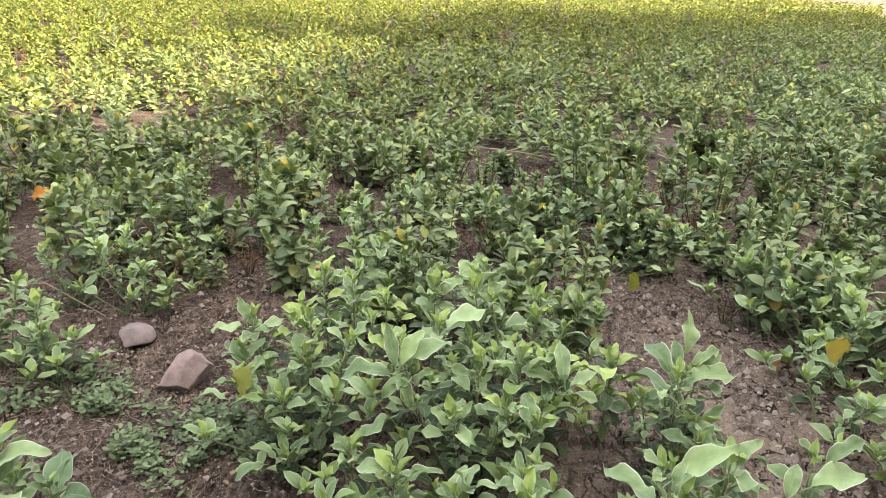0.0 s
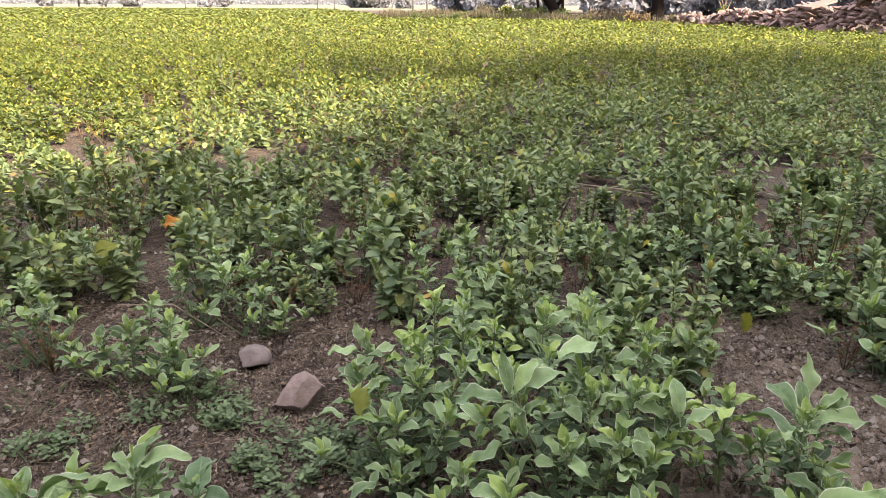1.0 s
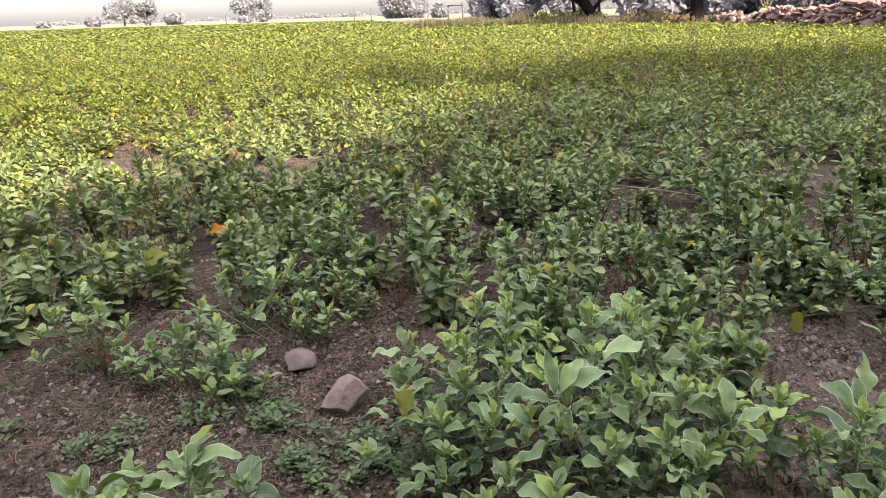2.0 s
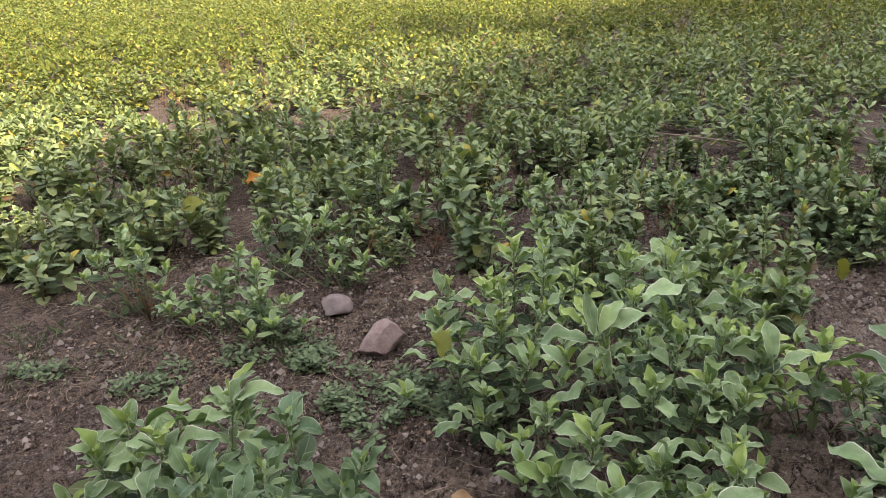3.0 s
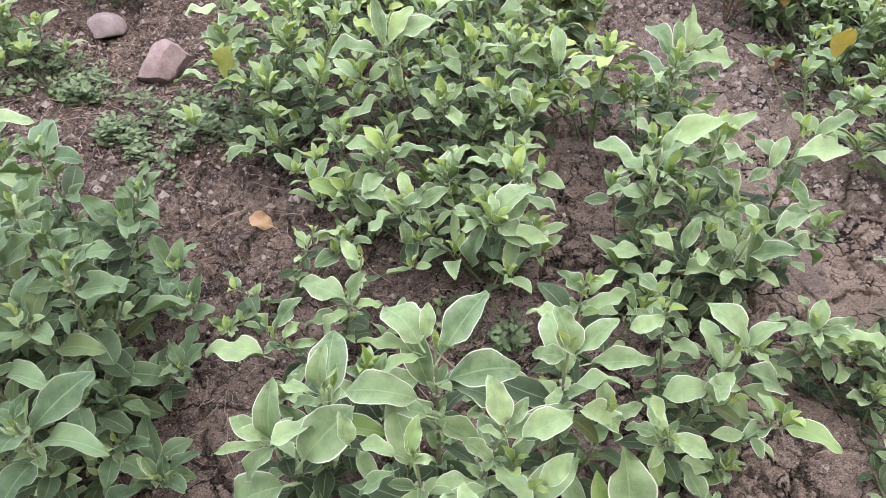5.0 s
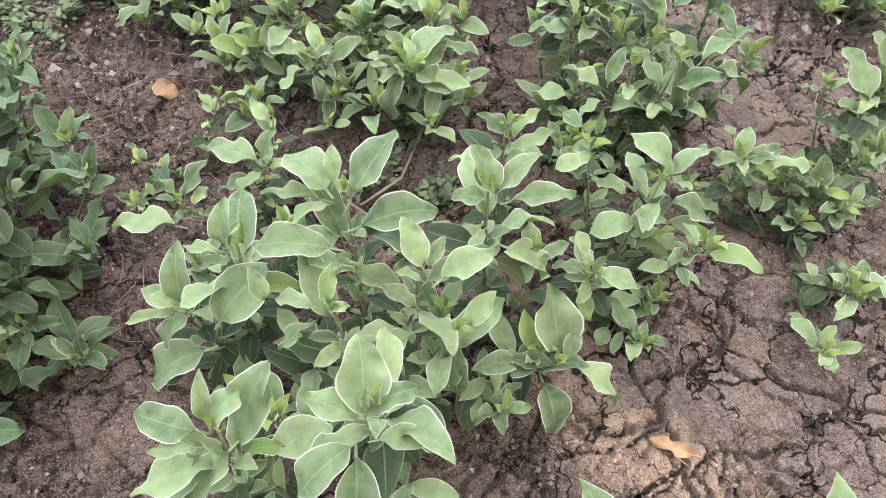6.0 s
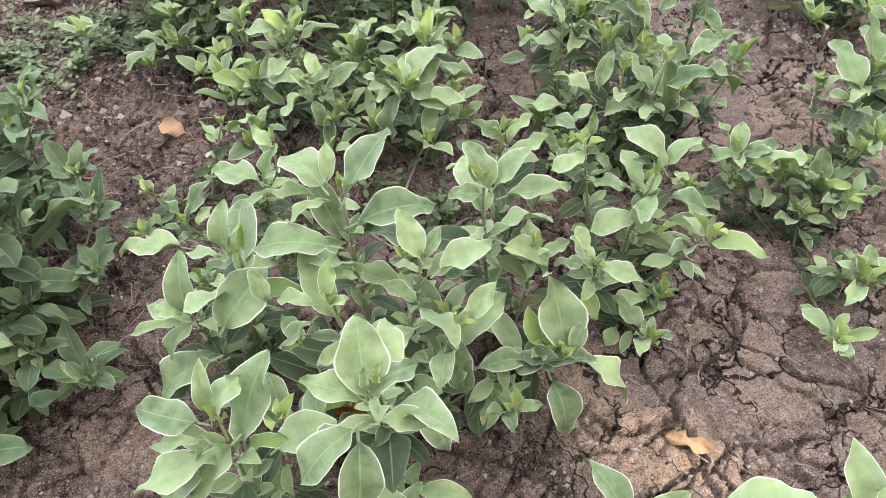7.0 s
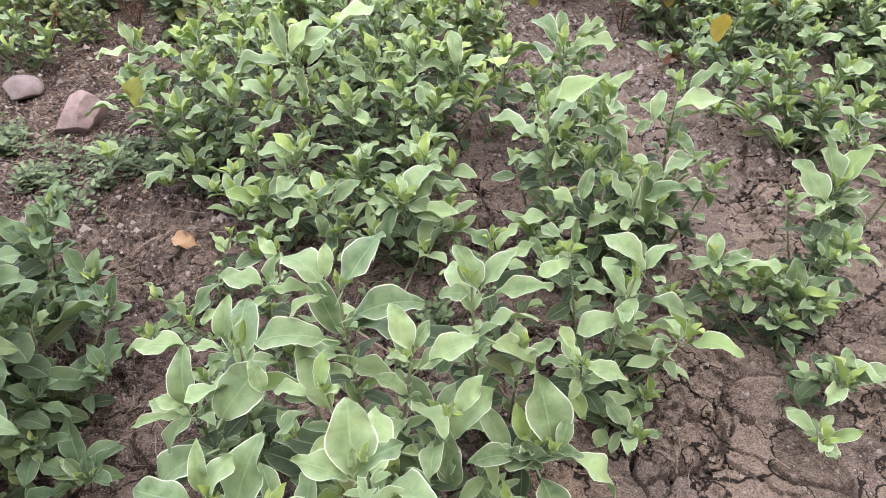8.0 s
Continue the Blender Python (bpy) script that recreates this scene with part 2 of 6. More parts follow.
BROWN = plain_material("brown_dead_leaf", (0.108, 0.054, 0.029), (0.187, 0.101, 0.054), 25, 0.8, 0.003, 0.15, (0.288, 0.144, 0.058))
RUST = plain_material("withered_leaf", (0.060, 0.028, 0.018), (0.175, 0.085, 0.048), 30, 0.85, 0.001, 0.1, (0.2, 0.09, 0.04), True)
FLAKES = plain_material("dead_leaf_scrap", (0.028, 0.020, 0.015), (0.300, 0.225, 0.155), 30, 0.85, 0.001, 0.1, (0.2, 0.12, 0.06), True)
STRAW = plain_material("dry_straw", (0.150, 0.118, 0.084), (0.310, 0.265, 0.200), 30, 0.8, 0.001, 0, None, True)
PEBBLE = plain_material("pale_grit", (0.095, 0.078, 0.066), (0.330, 0.300, 0.262), 60, 0.85, 0.001, 0, None, True)
STONE_PINK = plain_material("pinkish_stone", (0.205, 0.154, 0.138), (0.440, 0.360, 0.328), 22, 0.9, 0.012)
STONE_GREY = plain_material("grey_stone", (0.160, 0.136, 0.128), (0.330, 0.288, 0.270), 26, 0.9, 0.010)
BARK = plain_material("bark", (0.005, 0.004, 0.004), (0.013, 0.011, 0.010), 6, 0.9, 0.02, shine=0.0)
CROWN = plain_material("tree_leaf", (0.043, 0.065, 0.025), (0.086, 0.108, 0.043), 1.5, 0.6, 0, 0.15, (0.108, 0.144, 0.029), True)
# Far trees: distance haze is put into this pale bluish colour.
HAZED = plain_material("hazed_tree_leaf", (0.250, 0.262, 0.285), (0.285, 0.298, 0.322), 0.5, 0.9, 0, 0.5, (0.22, 0.23, 0.25), True, shine=0.0)
DRYGRASS = plain_material("dry_grass_blade", (0.045, 0.046, 0.026), (0.125, 0.108, 0.072), 0.4, 0.8, 0, 0.15, (0.25, 0.22, 0.12), True, (0.1, 0.12, 0.04))
RUBBLE = plain_material("rubble_stone", (0.070, 0.044, 0.038), (0.290, 0.205, 0.182), 1.5, 0.9, 0.02, 0, None, True)
POLE = plain_material("weathered_pole", (0.05, 0.045, 0.045), (0.10, 0.09, 0.09), 4, 0.85, 0.01)


# ---- small tools ----
def mesh_object(name, verts, faces, mat, parent=None, smooth=False, uvs=None):
    me = bpy.data.meshes.new(name)
    me.from_pydata([tuple(v) for v in verts], [], [tuple(f) for f in faces])
    me.materials.append(mat)
    if smooth:
        me.shade_smooth()
    if uvs is not None:
        lay = me.uv_layers.new(name="UVMap")
        idx = np.empty(len(me.loops), np.int32)
        me.loops.foreach_get("vertex_index", idx)
        lay.data.foreach_set("uv", np.asarray(uvs, np.float32)[idx].ravel())
    ob = new(name, me)
    ob.parent = parent
    return ob


def part(name, bm, mat, parent, label=""):
    """Links a bmesh as one mesh object under a thing or a part."""
    me = bpy.data.meshes.new(name)
    bm.to_mesh(me)
    bm.free()
    me.materials.append(mat)
    me.shade_smooth()
    ob = new(name, me)
    ob.parent = parent
    return tagged(ob, label)


def quads_object(name, quads, mat, parent=None, tris=False):
    """quads: array (n, 4, 3), or (n, k, 3) of fans: one loose face each."""
    n, k = quads.shape[:2]
    me = bpy.data.meshes.new(name)
    me.vertices.add(n * k)
    me.vertices.foreach_set("co", quads.reshape(-1).astype(np.float32))
    me.loops.add(n * k)
    me.loops.foreach_set("vertex_index", np.arange(n * k, dtype=np.int32))
    me.polygons.add(n)
    me.polygons.foreach_set("loop_start", np.arange(n, dtype=np.int32) * k)
    me.update(calc_edges=True)
    me.materials.append(mat)
    ob = new(name, me)
    ob.parent = parent
    return ob


def tube(points, radii, sides=6):
    """Verts and faces of a tapered tube."""
    pts = [Vector(p) for p in points]
    verts, faces = [], []
    for i, p in enumerate(pts):
        d = (pts[min(i + 1, len(pts) - 1)] - pts[max(i - 1, 0)]).normalized()
        a = d.orthogonal().normalized()
        b = d.cross(a)
        for j in range(sides):
            w = 2 * math.pi * j / sides
            verts.append(p + (a * math.cos(w) + b * math.sin(w)) * radii[i])
    for i in range(len(pts) - 1):
        for j in range(sides):
            k = (j + 1) % sides
            faces.append((i * sides + j, i * sides + k, (i + 1) * sides + k, (i + 1) * sides + j))
    faces.append(tuple(range(sides))[::-1])
    faces.append(tuple(range((len(pts) - 1) * sides, len(pts) * sides)))
    return verts, faces


def joined(pieces):
    verts, faces = [], []
    for v, f in pieces:
        o = len(verts)
        verts += v
        faces += [tuple(i + o for i in q) for q in f]
    return verts, faces


def lattice(ix, iy, seed):
    h = (ix.astype(np.int64) * 374761393 + iy.astype(np.int64) * 668265263 + seed * 974711) & 0x7FFFFFFF
    h = ((h ^ (h >> 13)) * 1274126177) & 0x7FFFFFFF
    return ((h ^ (h >> 16)) & 0xFFFF) / 65535.0


def value_noise(x, y, seed=0):
    ix, iy = np.floor(x), np.floor(y)
    fx, fy = x - ix, y - iy
    fx, fy = fx * fx * (3 - 2 * fx), fy * fy * (3 - 2 * fy)
    a, b = lattice(ix, iy, seed), lattice(ix + 1, iy, seed)
    c, d = lattice(ix, iy + 1, seed), lattice(ix + 1, iy + 1, seed)
    return a + (b - a) * fx + (c - a) * fy + (a - b - c + d) * fx * fy


def fbm(x, y, seed=0, octaves=4):
    total, amp = 0, 0.5
    for o in range(octaves):
        total = total + amp * value_noise(x * 2 ** o, y * 2 ** o, seed + o)
        amp *= 0.5
    return total


def cells(x, y, size, seed):
    """Distance to the cell borders and a random value per cell."""
    gx, gy = x / size, y / size
    ix, iy = np.floor(gx), np.floor(gy)
    f1, f2, tag = np.full(x.shape, 9.0), np.full(x.shape, 9.0), np.zeros(x.shape)
    for dx in (-1, 0, 1):
        for dy in (-1, 0, 1):
            cx, cy = ix + dx, iy + dy
            d = np.hypot(cx + lattice(cx, cy, seed) - gx, cy + lattice(cx, cy, seed + 5) - gy)
            near = d < f1
            f2 = np.where(near, f1, np.minimum(f2, d))
            tag = np.where(near, lattice(cx, cy, seed + 9), tag)
            f1 = np.where(near, d, f1)
    return (f2 - f1) * size * 0.5, tag


def to_line(x, y, line):
    best = np.full(x.shape, 9.0)
    for (ax, ay), (bx, by) in zip(line[:-1], line[1:]):
        ex, ey = bx - ax, by - ay
        t = np.clip(((x - ax) * ex + (y - ay) * ey) / (ex * ex + ey * ey), 0, 1)
        best = np.minimum(best, np.hypot(x - ax - t * ex, y - ay - t * ey))
    return best


# ---- ground ----
BIG_CRACKS = (
    (0.014, [(0.878, 0.80), (0.872, 0.70), (0.868, 0.558), (0.893, 0.455), (0.92, 0.36)]),
    (0.019, [(0.882, 0.655), (0.966, 0.655), (1.05, 0.682), (1.105, 0.620), (1.162, 0.580), (1.21, 0.545), (1.30, 0.47), (1.5, 0.36)]),
    (0.009, [(1.05, 0.682), (1.095, 0.74), (1.11, 0.82), (1.18, 0.84), (1.30, 0.80)]),
    (0.010, [(0.868, 0.558), (0.81, 0.55), (0.688, 0.545), (0.597, 0.57), (0.57, 0.62)]),
    (0.012, [(-0.05, 1.22), (-0.078, 1.105), (-0.085, 1.01), (-0.06, 0.905), (-0.17, 0.815), (-0.185, 0.70), (-0.16, 0.5)]),
    (0.008, [(0.953, 0.86), (1.0, 0.80), (1.05, 0.682)]),
    (0.010, [(1.77, 1.61), (1.655, 1.45), (1.493, 1.40), (1.43, 1.50), (1.64, 1.68)]),
    (0.010, [(-0.06, 0.905), (0.02, 0.88), (0.05, 0.80)]),
)


def ground_height(x, y):
    near = np.exp(-np.maximum(0, np.hypot(x - 0.5, y - 1.2) - 2.2))
    h = (fbm(x * 1.3, y * 1.3, 3) - 0.47) * 0.05
    crumb = np.clip((0.28 - x) * 1.2 + (y - 1.1) * 0.8 + (fbm(x * 2, y * 2, 31) - 0.47) * 3, 0.12, 1)
    h += (fbm(x * 12, y * 12, 11) - 0.47) * (0.003 + 0.043 * crumb) * near
    h += (fbm(x * 45, y * 45, 17, 3) - 0.43) * (0.002 + 0.034 * crumb) * near
    h += (fbm(x * 85, y * 85, 19, 2) - 0.37) * (0.002 + 0.014 * crumb) * near
    wx = x + (fbm(x * 9, y * 9, 41, 3) - 0.44) * 0.10 + (fbm(x * 70, y * 70, 43, 2) - 0.37) * 0.03
    wy = y + (fbm(x * 9, y * 9, 51, 3) - 0.44) * 0.10 + (fbm(x * 70, y * 70, 53, 2) - 0.37) * 0.03
    edge, tag = cells(wx, wy, 0.17, 61)
    some = np.clip((fbm(x * 3, y * 3, 71) - 0.30) * 5, 0, 1) * (1 - 0.3 * crumb)
    h += (tag - 0.5) * 0.004 * near
    h -= np.clip((0.0050 * (0.3 + 1.3 * fbm(x * 11, y * 11, 67, 2)) - edge) / 0.0020, 0, 1) * 0.030 * some * near
    edge, tag = cells(wx + 3, wy, 0.065, 81)
    some = np.clip((fbm(x * 5, y * 5, 91) - 0.33) * 6, 0, 1) * (1 - 0.5 * crumb)
    h += (tag - 0.5) * 0.0025 * near
    h -= np.clip((0.0034 * (0.2 + 1.5 * fbm(x * 16, y * 16, 87, 2)) - edge) / 0.0018, 0, 1) * 0.016 * some * near
    px = x + (fbm(x * 14, y * 14, 45, 3) - 0.44) * 0.05 + (fbm(x * 55, y * 55, 47, 2) - 0.37) * 0.012
    py = y + (fbm(x * 14, y * 14, 55, 3) - 0.44) * 0.05 + (fbm(x * 55, y * 55, 49, 2) - 0.37) * 0.012
    for width, line in BIG_CRACKS:
        d = to_line(px, py, line)
        width = width * (0.22 + 0.56 * fbm(x * 18, y * 18, 65, 2))
        h -= np.clip((width * 0.42 - d) / (width * 0.12), 0, 1) * np.minimum(0.085, width * 9.0)
    return h


def spread(mid, far, grow=1.075):
    """Steps that are even in the middle and widen outwards."""
    left, right = [], []
    a, b, s, t = mid[0], mid[-1], mid[1] - mid[0], mid[-1] - mid[-2]
    while a > -far:
        s *= grow
        a -= s
        left.append(a)
    while b < far:
        t *= grow
        b += t
        right.append(b)
    return np.array(left[::-1] + list(mid) + right)


def build_ground():
    xs = spread(np.concatenate([np.arange(-1.25, -0.45, 0.014), np.arange(-0.45, 0.6, 0.0055), np.arange(0.6, 1.5, 0.0042), np.arange(1.5, 1.9, 0.007)]), 900, 1.16)
    ys = spread(np.concatenate([np.arange(0.35, 1.1, 0.0045), np.arange(1.1, 1.6, 0.006), np.arange(1.6, 2.75, 0.013)]), 900, 1.16)
    gx, gy = np.meshgrid(xs, ys)
    gz = ground_height(gx, gy)
    nx, ny = len(xs), len(ys)
    i = np.arange(nx * ny).reshape(ny, nx)
    quads = np.stack([i[:-1, :-1], i[:-1, 1:], i[1:, 1:], i[1:, :-1]], -1).reshape(-1, 4)
    me = bpy.data.meshes.new("ground")
    me.vertices.add(nx * ny)
    me.vertices.foreach_set("co", np.stack([gx, gy, gz], -1).astype(np.float32).ravel())
    me.loops.add(quads.size)
    me.loops.foreach_set("vertex_index", quads.astype(np.int32).ravel())
    me.polygons.add(len(quads))
    me.polygons.foreach_set("loop_start", np.arange(len(quads), dtype=np.int32) * 4)
    me.update(calc_edges=True)
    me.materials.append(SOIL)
    return tagged(new("ground", me), "grey-brown dry cracked field soil with crumbs and clods", "soil", kind="structure")


build_ground()


def soil_at(x, y):
    return float(ground_height(np.array([x]), np.array([y]))[0])


# ---- leaves and shoots ----
def leaf_blade(rng, wide, arch, fold, waves, nu=16, nv=6):
    """A unit leaf along +x with its stalk behind the origin: verts, faces, uvs."""
    verts, uvs, faces = [], [], []
    ph, ph2, side = rng.uniform(0, 6.28), rng.uniform(0, 6.28), rng.uniform(-0.13, 0.13)
    for i in range(nu + 1):
        u = i / nu
        w = wide * 1.02 * (math.sin(math.pi * u ** 0.96) ** 0.70) * (1 + 0.05 * math.sin(9 * u + ph)) if 0 < i < nu else 0.012
        zc = arch * (u - u * u * 1.35) + 0.0
        for j in range(nv + 1):
            v = j / nv
            s = v * 2 - 1
            ripple = waves * s * s * (math.sin(10 * u + ph + (1.9 if s > 0 else 0)) + 0.45 * math.sin(19 * u + ph2 + (1.1 if s > 0 else 0)) if nu > 9 else 0.6 * math.sin(7 * u + ph))
            verts.append(Vector((u + 0.012 * math.sin(9 * u + ph) * abs(s), s * w + side * u * u, zc + fold * abs(s) * w * 2 + ripple)))
            uvs.append((u, v))
    for i in range(nu):
        for j in range(nv):
            a = i * (nv + 1) + j
            faces.append((a, a + nv + 1, a + nv + 2, a + 1))
    o = len(verts)
    for x, z in ((-0.17, -0.045), (0.015, 0.0)):
        for y, dz in ((-0.016, 0), (0.016, 0), (0, -0.02)):
            verts.append(Vector((x, y, z + dz - 0.002)))
            uvs.append((0.02, 0.5))
    faces += [(o, o + 1, o + 4, o + 3), (o + 1, o + 2, o + 5, o + 4), (o + 2, o, o + 3, o + 5)]
    return verts, faces, uvs


COARSE = {}                                              # the same leaf with fewer faces, for dense lower growth


def leaf_mesh(name, mat, seed, wide, arch, fold, waves, nu=13, nv=4):
    me = one_leaf(name, mat, seed, wide, arch, fold, waves, nu, nv)
    COARSE[me.name] = one_leaf("coarse_" + name, mat, seed, wide, arch, fold, waves, min(nu, 7), 2)
    return me


def one_leaf(name, mat, seed, wide, arch, fold, waves, nu, nv):
    v, f, uv = leaf_blade(random.Random(seed), wide, arch, fold, waves, nu, nv)
    ob = mesh_object(name, v, f, mat, None, True, uv)
    me = ob.data
    bpy.data.objects.remove(ob)
    return me


BROAD = (
    (1, 0.23, 0.22, 0.16, 0.055), (2, 0.25, 0.12, 0.12, 0.070), (3, 0.20, 0.36, 0.26, 0.065), (4, 0.24, 0.45, 0.16, 0.050),
    (5, 0.19, 0.08, 0.36, 0.075), (6, 0.26, 0.28, 0.12, 0.075), (7, 0.22, 0.52, 0.22, 0.055), (8, 0.21, -0.05, 0.30, 0.065),
    (9, 0.24, 0.30, 0.05, 0.080), (10, 0.22, 0.18, 0.28, 0.085))
LEAVES = [leaf_mesh("leaf", LEAF, *row) for row in BROAD]
DARK = [leaf_mesh("dark_leaf", LEAF_DARK, *row) for row in BROAD]
FRESH = [leaf_mesh("fresh_leaf", LEAF_YOUNG, *row) for row in BROAD[:5]]
# lower leaves, their inner shade painted into the material
OLD_SHADED = [leaf_mesh("old_leaf", LEAF_OLD_SHADED, s, w, a, f, wv, 9, 4) for s, w, a, f, wv in (
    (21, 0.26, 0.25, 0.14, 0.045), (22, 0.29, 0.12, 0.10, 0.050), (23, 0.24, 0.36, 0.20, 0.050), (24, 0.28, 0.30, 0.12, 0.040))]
SMALL = [leaf_mesh("small_leaf", LEAF, s, w, a, f, wv, 6, 4) for s, w, a, f, wv in ((31, 0.26, 0.25, 0.25, 0.05), (32, 0.23, 0.10, 0.40, 0.05), (33, 0.28, 0.35, 0.20, 0.06))]
YOUNG = [leaf_mesh("young_leaf", LEAF_YOUNG, s, w, a, f, wv, 12, 4) for s, w, a, f, wv in (
    (11, 0.21, 0.15, 0.55, 0.045), (12, 0.24, 0.28, 0.42, 0.055), (13, 0.19, 0.05, 0.65, 0.035))]


def leaf_pose(at, turn, up, size, twist=0.0):
    return Matrix.Translation(at) @ Matrix.Rotation(turn, 4, "Z") @ Matrix.Rotation(-up, 4, "Y") @ Matrix.Rotation(twist, 4, "X") @ Matrix.Diagonal((*size, 1))


LEAFAGE, AXILS = {}, {}


def crop_plant(x, y, label="", leaves=None):
    plant = new("crop_plant")
    LEAFAGE[plant.name] = leaves
    AXILS[plant.name] = []
    plant.location = (x, y, soil_at(x, y))
    return tagged(plant, label or "grey-green downy leafy crop plant rooted in cracked soil", "plant", "crop plants")


def bud_cluster():
    """A tight woolly cluster of small pale buds."""
    rng = random.Random(88)
    bm = bmesh.new()
    for _ in range(8):
        at = Vector((rng.gauss(0, 0.45), rng.gauss(0, 0.45), rng.gauss(0.2, 0.45)))
        bmesh.ops.create_icosphere(bm, subdivisions=1, radius=rng.uniform(0.22, 0.38), matrix=Matrix.Translation(at) @ Matrix.Diagonal((0.8, 0.8, 1.4, 1)))
    me = bpy.data.meshes.new("flower_head")
    bm.to_mesh(me)
    bm.free()
    me.materials.append(WOOL)
    return me


BUDS = bud_cluster()
RNG = random.Random(5)
TIPS = []                                                # where shoots end, in plan


def shoot(plant, x, y, z, size, nodes=0, gather=None, crown=True, foot=0.4, rng=RNG):
    """A stem that ends in a whorl of young leaves at (x, y, z), with leaves all the way down."""
    TIPS.append((x, y))
    base = plant.location
    top = Vector((x, y, z)) - base
    root = Vector((top.x * foot * 0.5, top.y * foot * 0.5, -0.02))
    bend = Vector((rng.uniform(-1, 1), rng.uniform(-1, 1), 0)) * 0.012
    knee = Vector((top.x * (0.5 + foot * 0.3), top.y * (0.5 + foot * 0.3), top.z * 0.42)) + bend
    curve = [root * (1 - t) ** 2 + knee * 2 * t * (1 - t) + top * t * t for t in (i / 6 for i in range(7))]
    thick = 0.0022 + 0.004 * z
    v, f = tube(curve, [thick * (1.2 - 0.65 * i / 6) for i in range(7)])
    mesh_object("stem", v, f, STEM, plant, True)
    n = nodes or int(13 + 25 * z)
    size *= 0.86
    broad = LEAFAGE[plant.name] or LEAVES
    tender = LEAFAGE[plant.name] or YOUNG
    turn = rng.uniform(0, 6.28)
    for i in range(n):
        q = i / (n - 1)                                  # 0 at the tip
        turn += 2.4 + rng.uniform(-0.35, 0.35)
        if not crown and 2 < i < 9:
            continue
        if i < 3:
            s, length, up, me = 1.0, size * (0.30 + 0.10 * i), radians(74 - 9 * i), rng.choice(YOUNG if i < 2 else tender)
        elif i < 9:
            k = (i - 3) / 5
            s, length, up = 1 - 0.11 * k, size * (0.66 + 0.54 * k), radians(64 - 36 * k)
            me = rng.choice(tender if k < 0.3 else broad)
        else:
            k = (i - 9) / max(1, n - 10)
            s, length, up, me = 0.86 - 0.66 * k, size * (1.14 - 0.50 * k), radians(24 - 46 * k), rng.choice(broad if k < 0.2 else OLD_SHADED)
        at = root * (1 - s) ** 2 + knee * 2 * s * (1 - s) + top * s * s
        length *= rng.uniform(0.55, 1.18)
        up += radians(rng.uniform(-18, 18))
        out = Vector((math.cos(turn), math.sin(turn), 0.1)) * length * 0.17
        m = leaf_pose(at + out, turn, up, (length, length * rng.uniform(0.80, 1.15), length), rng.uniform(-0.55, 0.55))
        if gather is not None:
            gather.append((me, m))
            continue
        if i > 5 and rng.random() < 0.75:                # a pair of small leaves in the axil
            for way in (-0.7, 0.6):
                little = size * rng.uniform(0.28, 0.55)
                away = turn + way + rng.uniform(-0.4, 0.4)
                AXILS[plant.name].append((rng.choice(SMALL), leaf_pose(at + Vector((math.cos(away), math.sin(away), 0.3)) * little * 0.2, away, radians(rng.uniform(15, 65)), (little, little, little), rng.uniform(-0.4, 0.4))))
        leaf = new("leaf", me)
        leaf.parent = plant
        leaf.matrix_basis = m
        if i in (7, 10, 13):
            buds = new("flower_head", BUDS)
            buds.parent = plant
            buds.matrix_basis = leaf_pose(at + out * 0.2, turn, 0.8, (0.0042 + 0.05 * size,) * 3)


    if gather is None and nodes:                         # drooping leaves down a side shoot
        for _ in range(7):
            turn += 2.4 + rng.uniform(-0.5, 0.5)
            s, little = rng.uniform(0.12, 0.72), size * rng.uniform(0.5, 0.95)
            at = root * (1 - s) ** 2 + knee * 2 * s * (1 - s) + top * s * s
            AXILS[plant.name].append((rng.choice(broad if s > 0.55 else OLD_SHADED), leaf_pose(at + Vector((math.cos(turn), math.sin(turn), 0.1)) * little * 0.17, turn, radians(rng.uniform(-35, 35)), (little, little, little), rng.uniform(-0.5, 0.5))))


def placed_leaf(plant, x, y, z, tip_x, tip_y, tip_z, wide, rng=RNG):
    """A large leaf from its foot to its tip, wide times as broad as long."""
    foot = Vector((x, y, z)) - plant.location
    way = Vector((tip_x - x, tip_y - y, tip_z - z))
    flat = math.hypot(way.x, way.y)
    me = rng.choice(LEAFAGE[plant.name] or LEAVES)
    length = min(way.length, 0.118 if y < 1.2 else 0.155)
    leaf = new("leaf", me)
    leaf.parent = plant
    leaf.matrix_basis = leaf_pose(foot, math.atan2(way.y, way.x), math.atan2(way.z, flat), (length, length * wide / 0.45, length), rng.uniform(-0.25, 0.25))


def foliage(plant, gathered):
    """The many lower leaves of a plant as one mesh."""
    verts, faces, uvs, tints = [], [], [], []
    kinds = {LEAF.name: 0, LEAF_OLD_SHADED.name: 1, LEAF_YOUNG.name: 2, LEAF_DARK.name: 3}
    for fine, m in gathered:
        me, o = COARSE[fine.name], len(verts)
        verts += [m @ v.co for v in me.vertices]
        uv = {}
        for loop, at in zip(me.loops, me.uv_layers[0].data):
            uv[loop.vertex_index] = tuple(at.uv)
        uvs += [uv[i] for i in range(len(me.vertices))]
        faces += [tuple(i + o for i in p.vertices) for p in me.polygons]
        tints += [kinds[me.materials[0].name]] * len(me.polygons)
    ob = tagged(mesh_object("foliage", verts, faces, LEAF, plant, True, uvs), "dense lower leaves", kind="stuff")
    ob.data.materials.append(LEAF_OLD_SHADED)
    ob.data.materials.append(LEAF_YOUNG)
    ob.data.materials.append(LEAF_DARK)
    ob.data.polygons.foreach_set("material_index", tints)


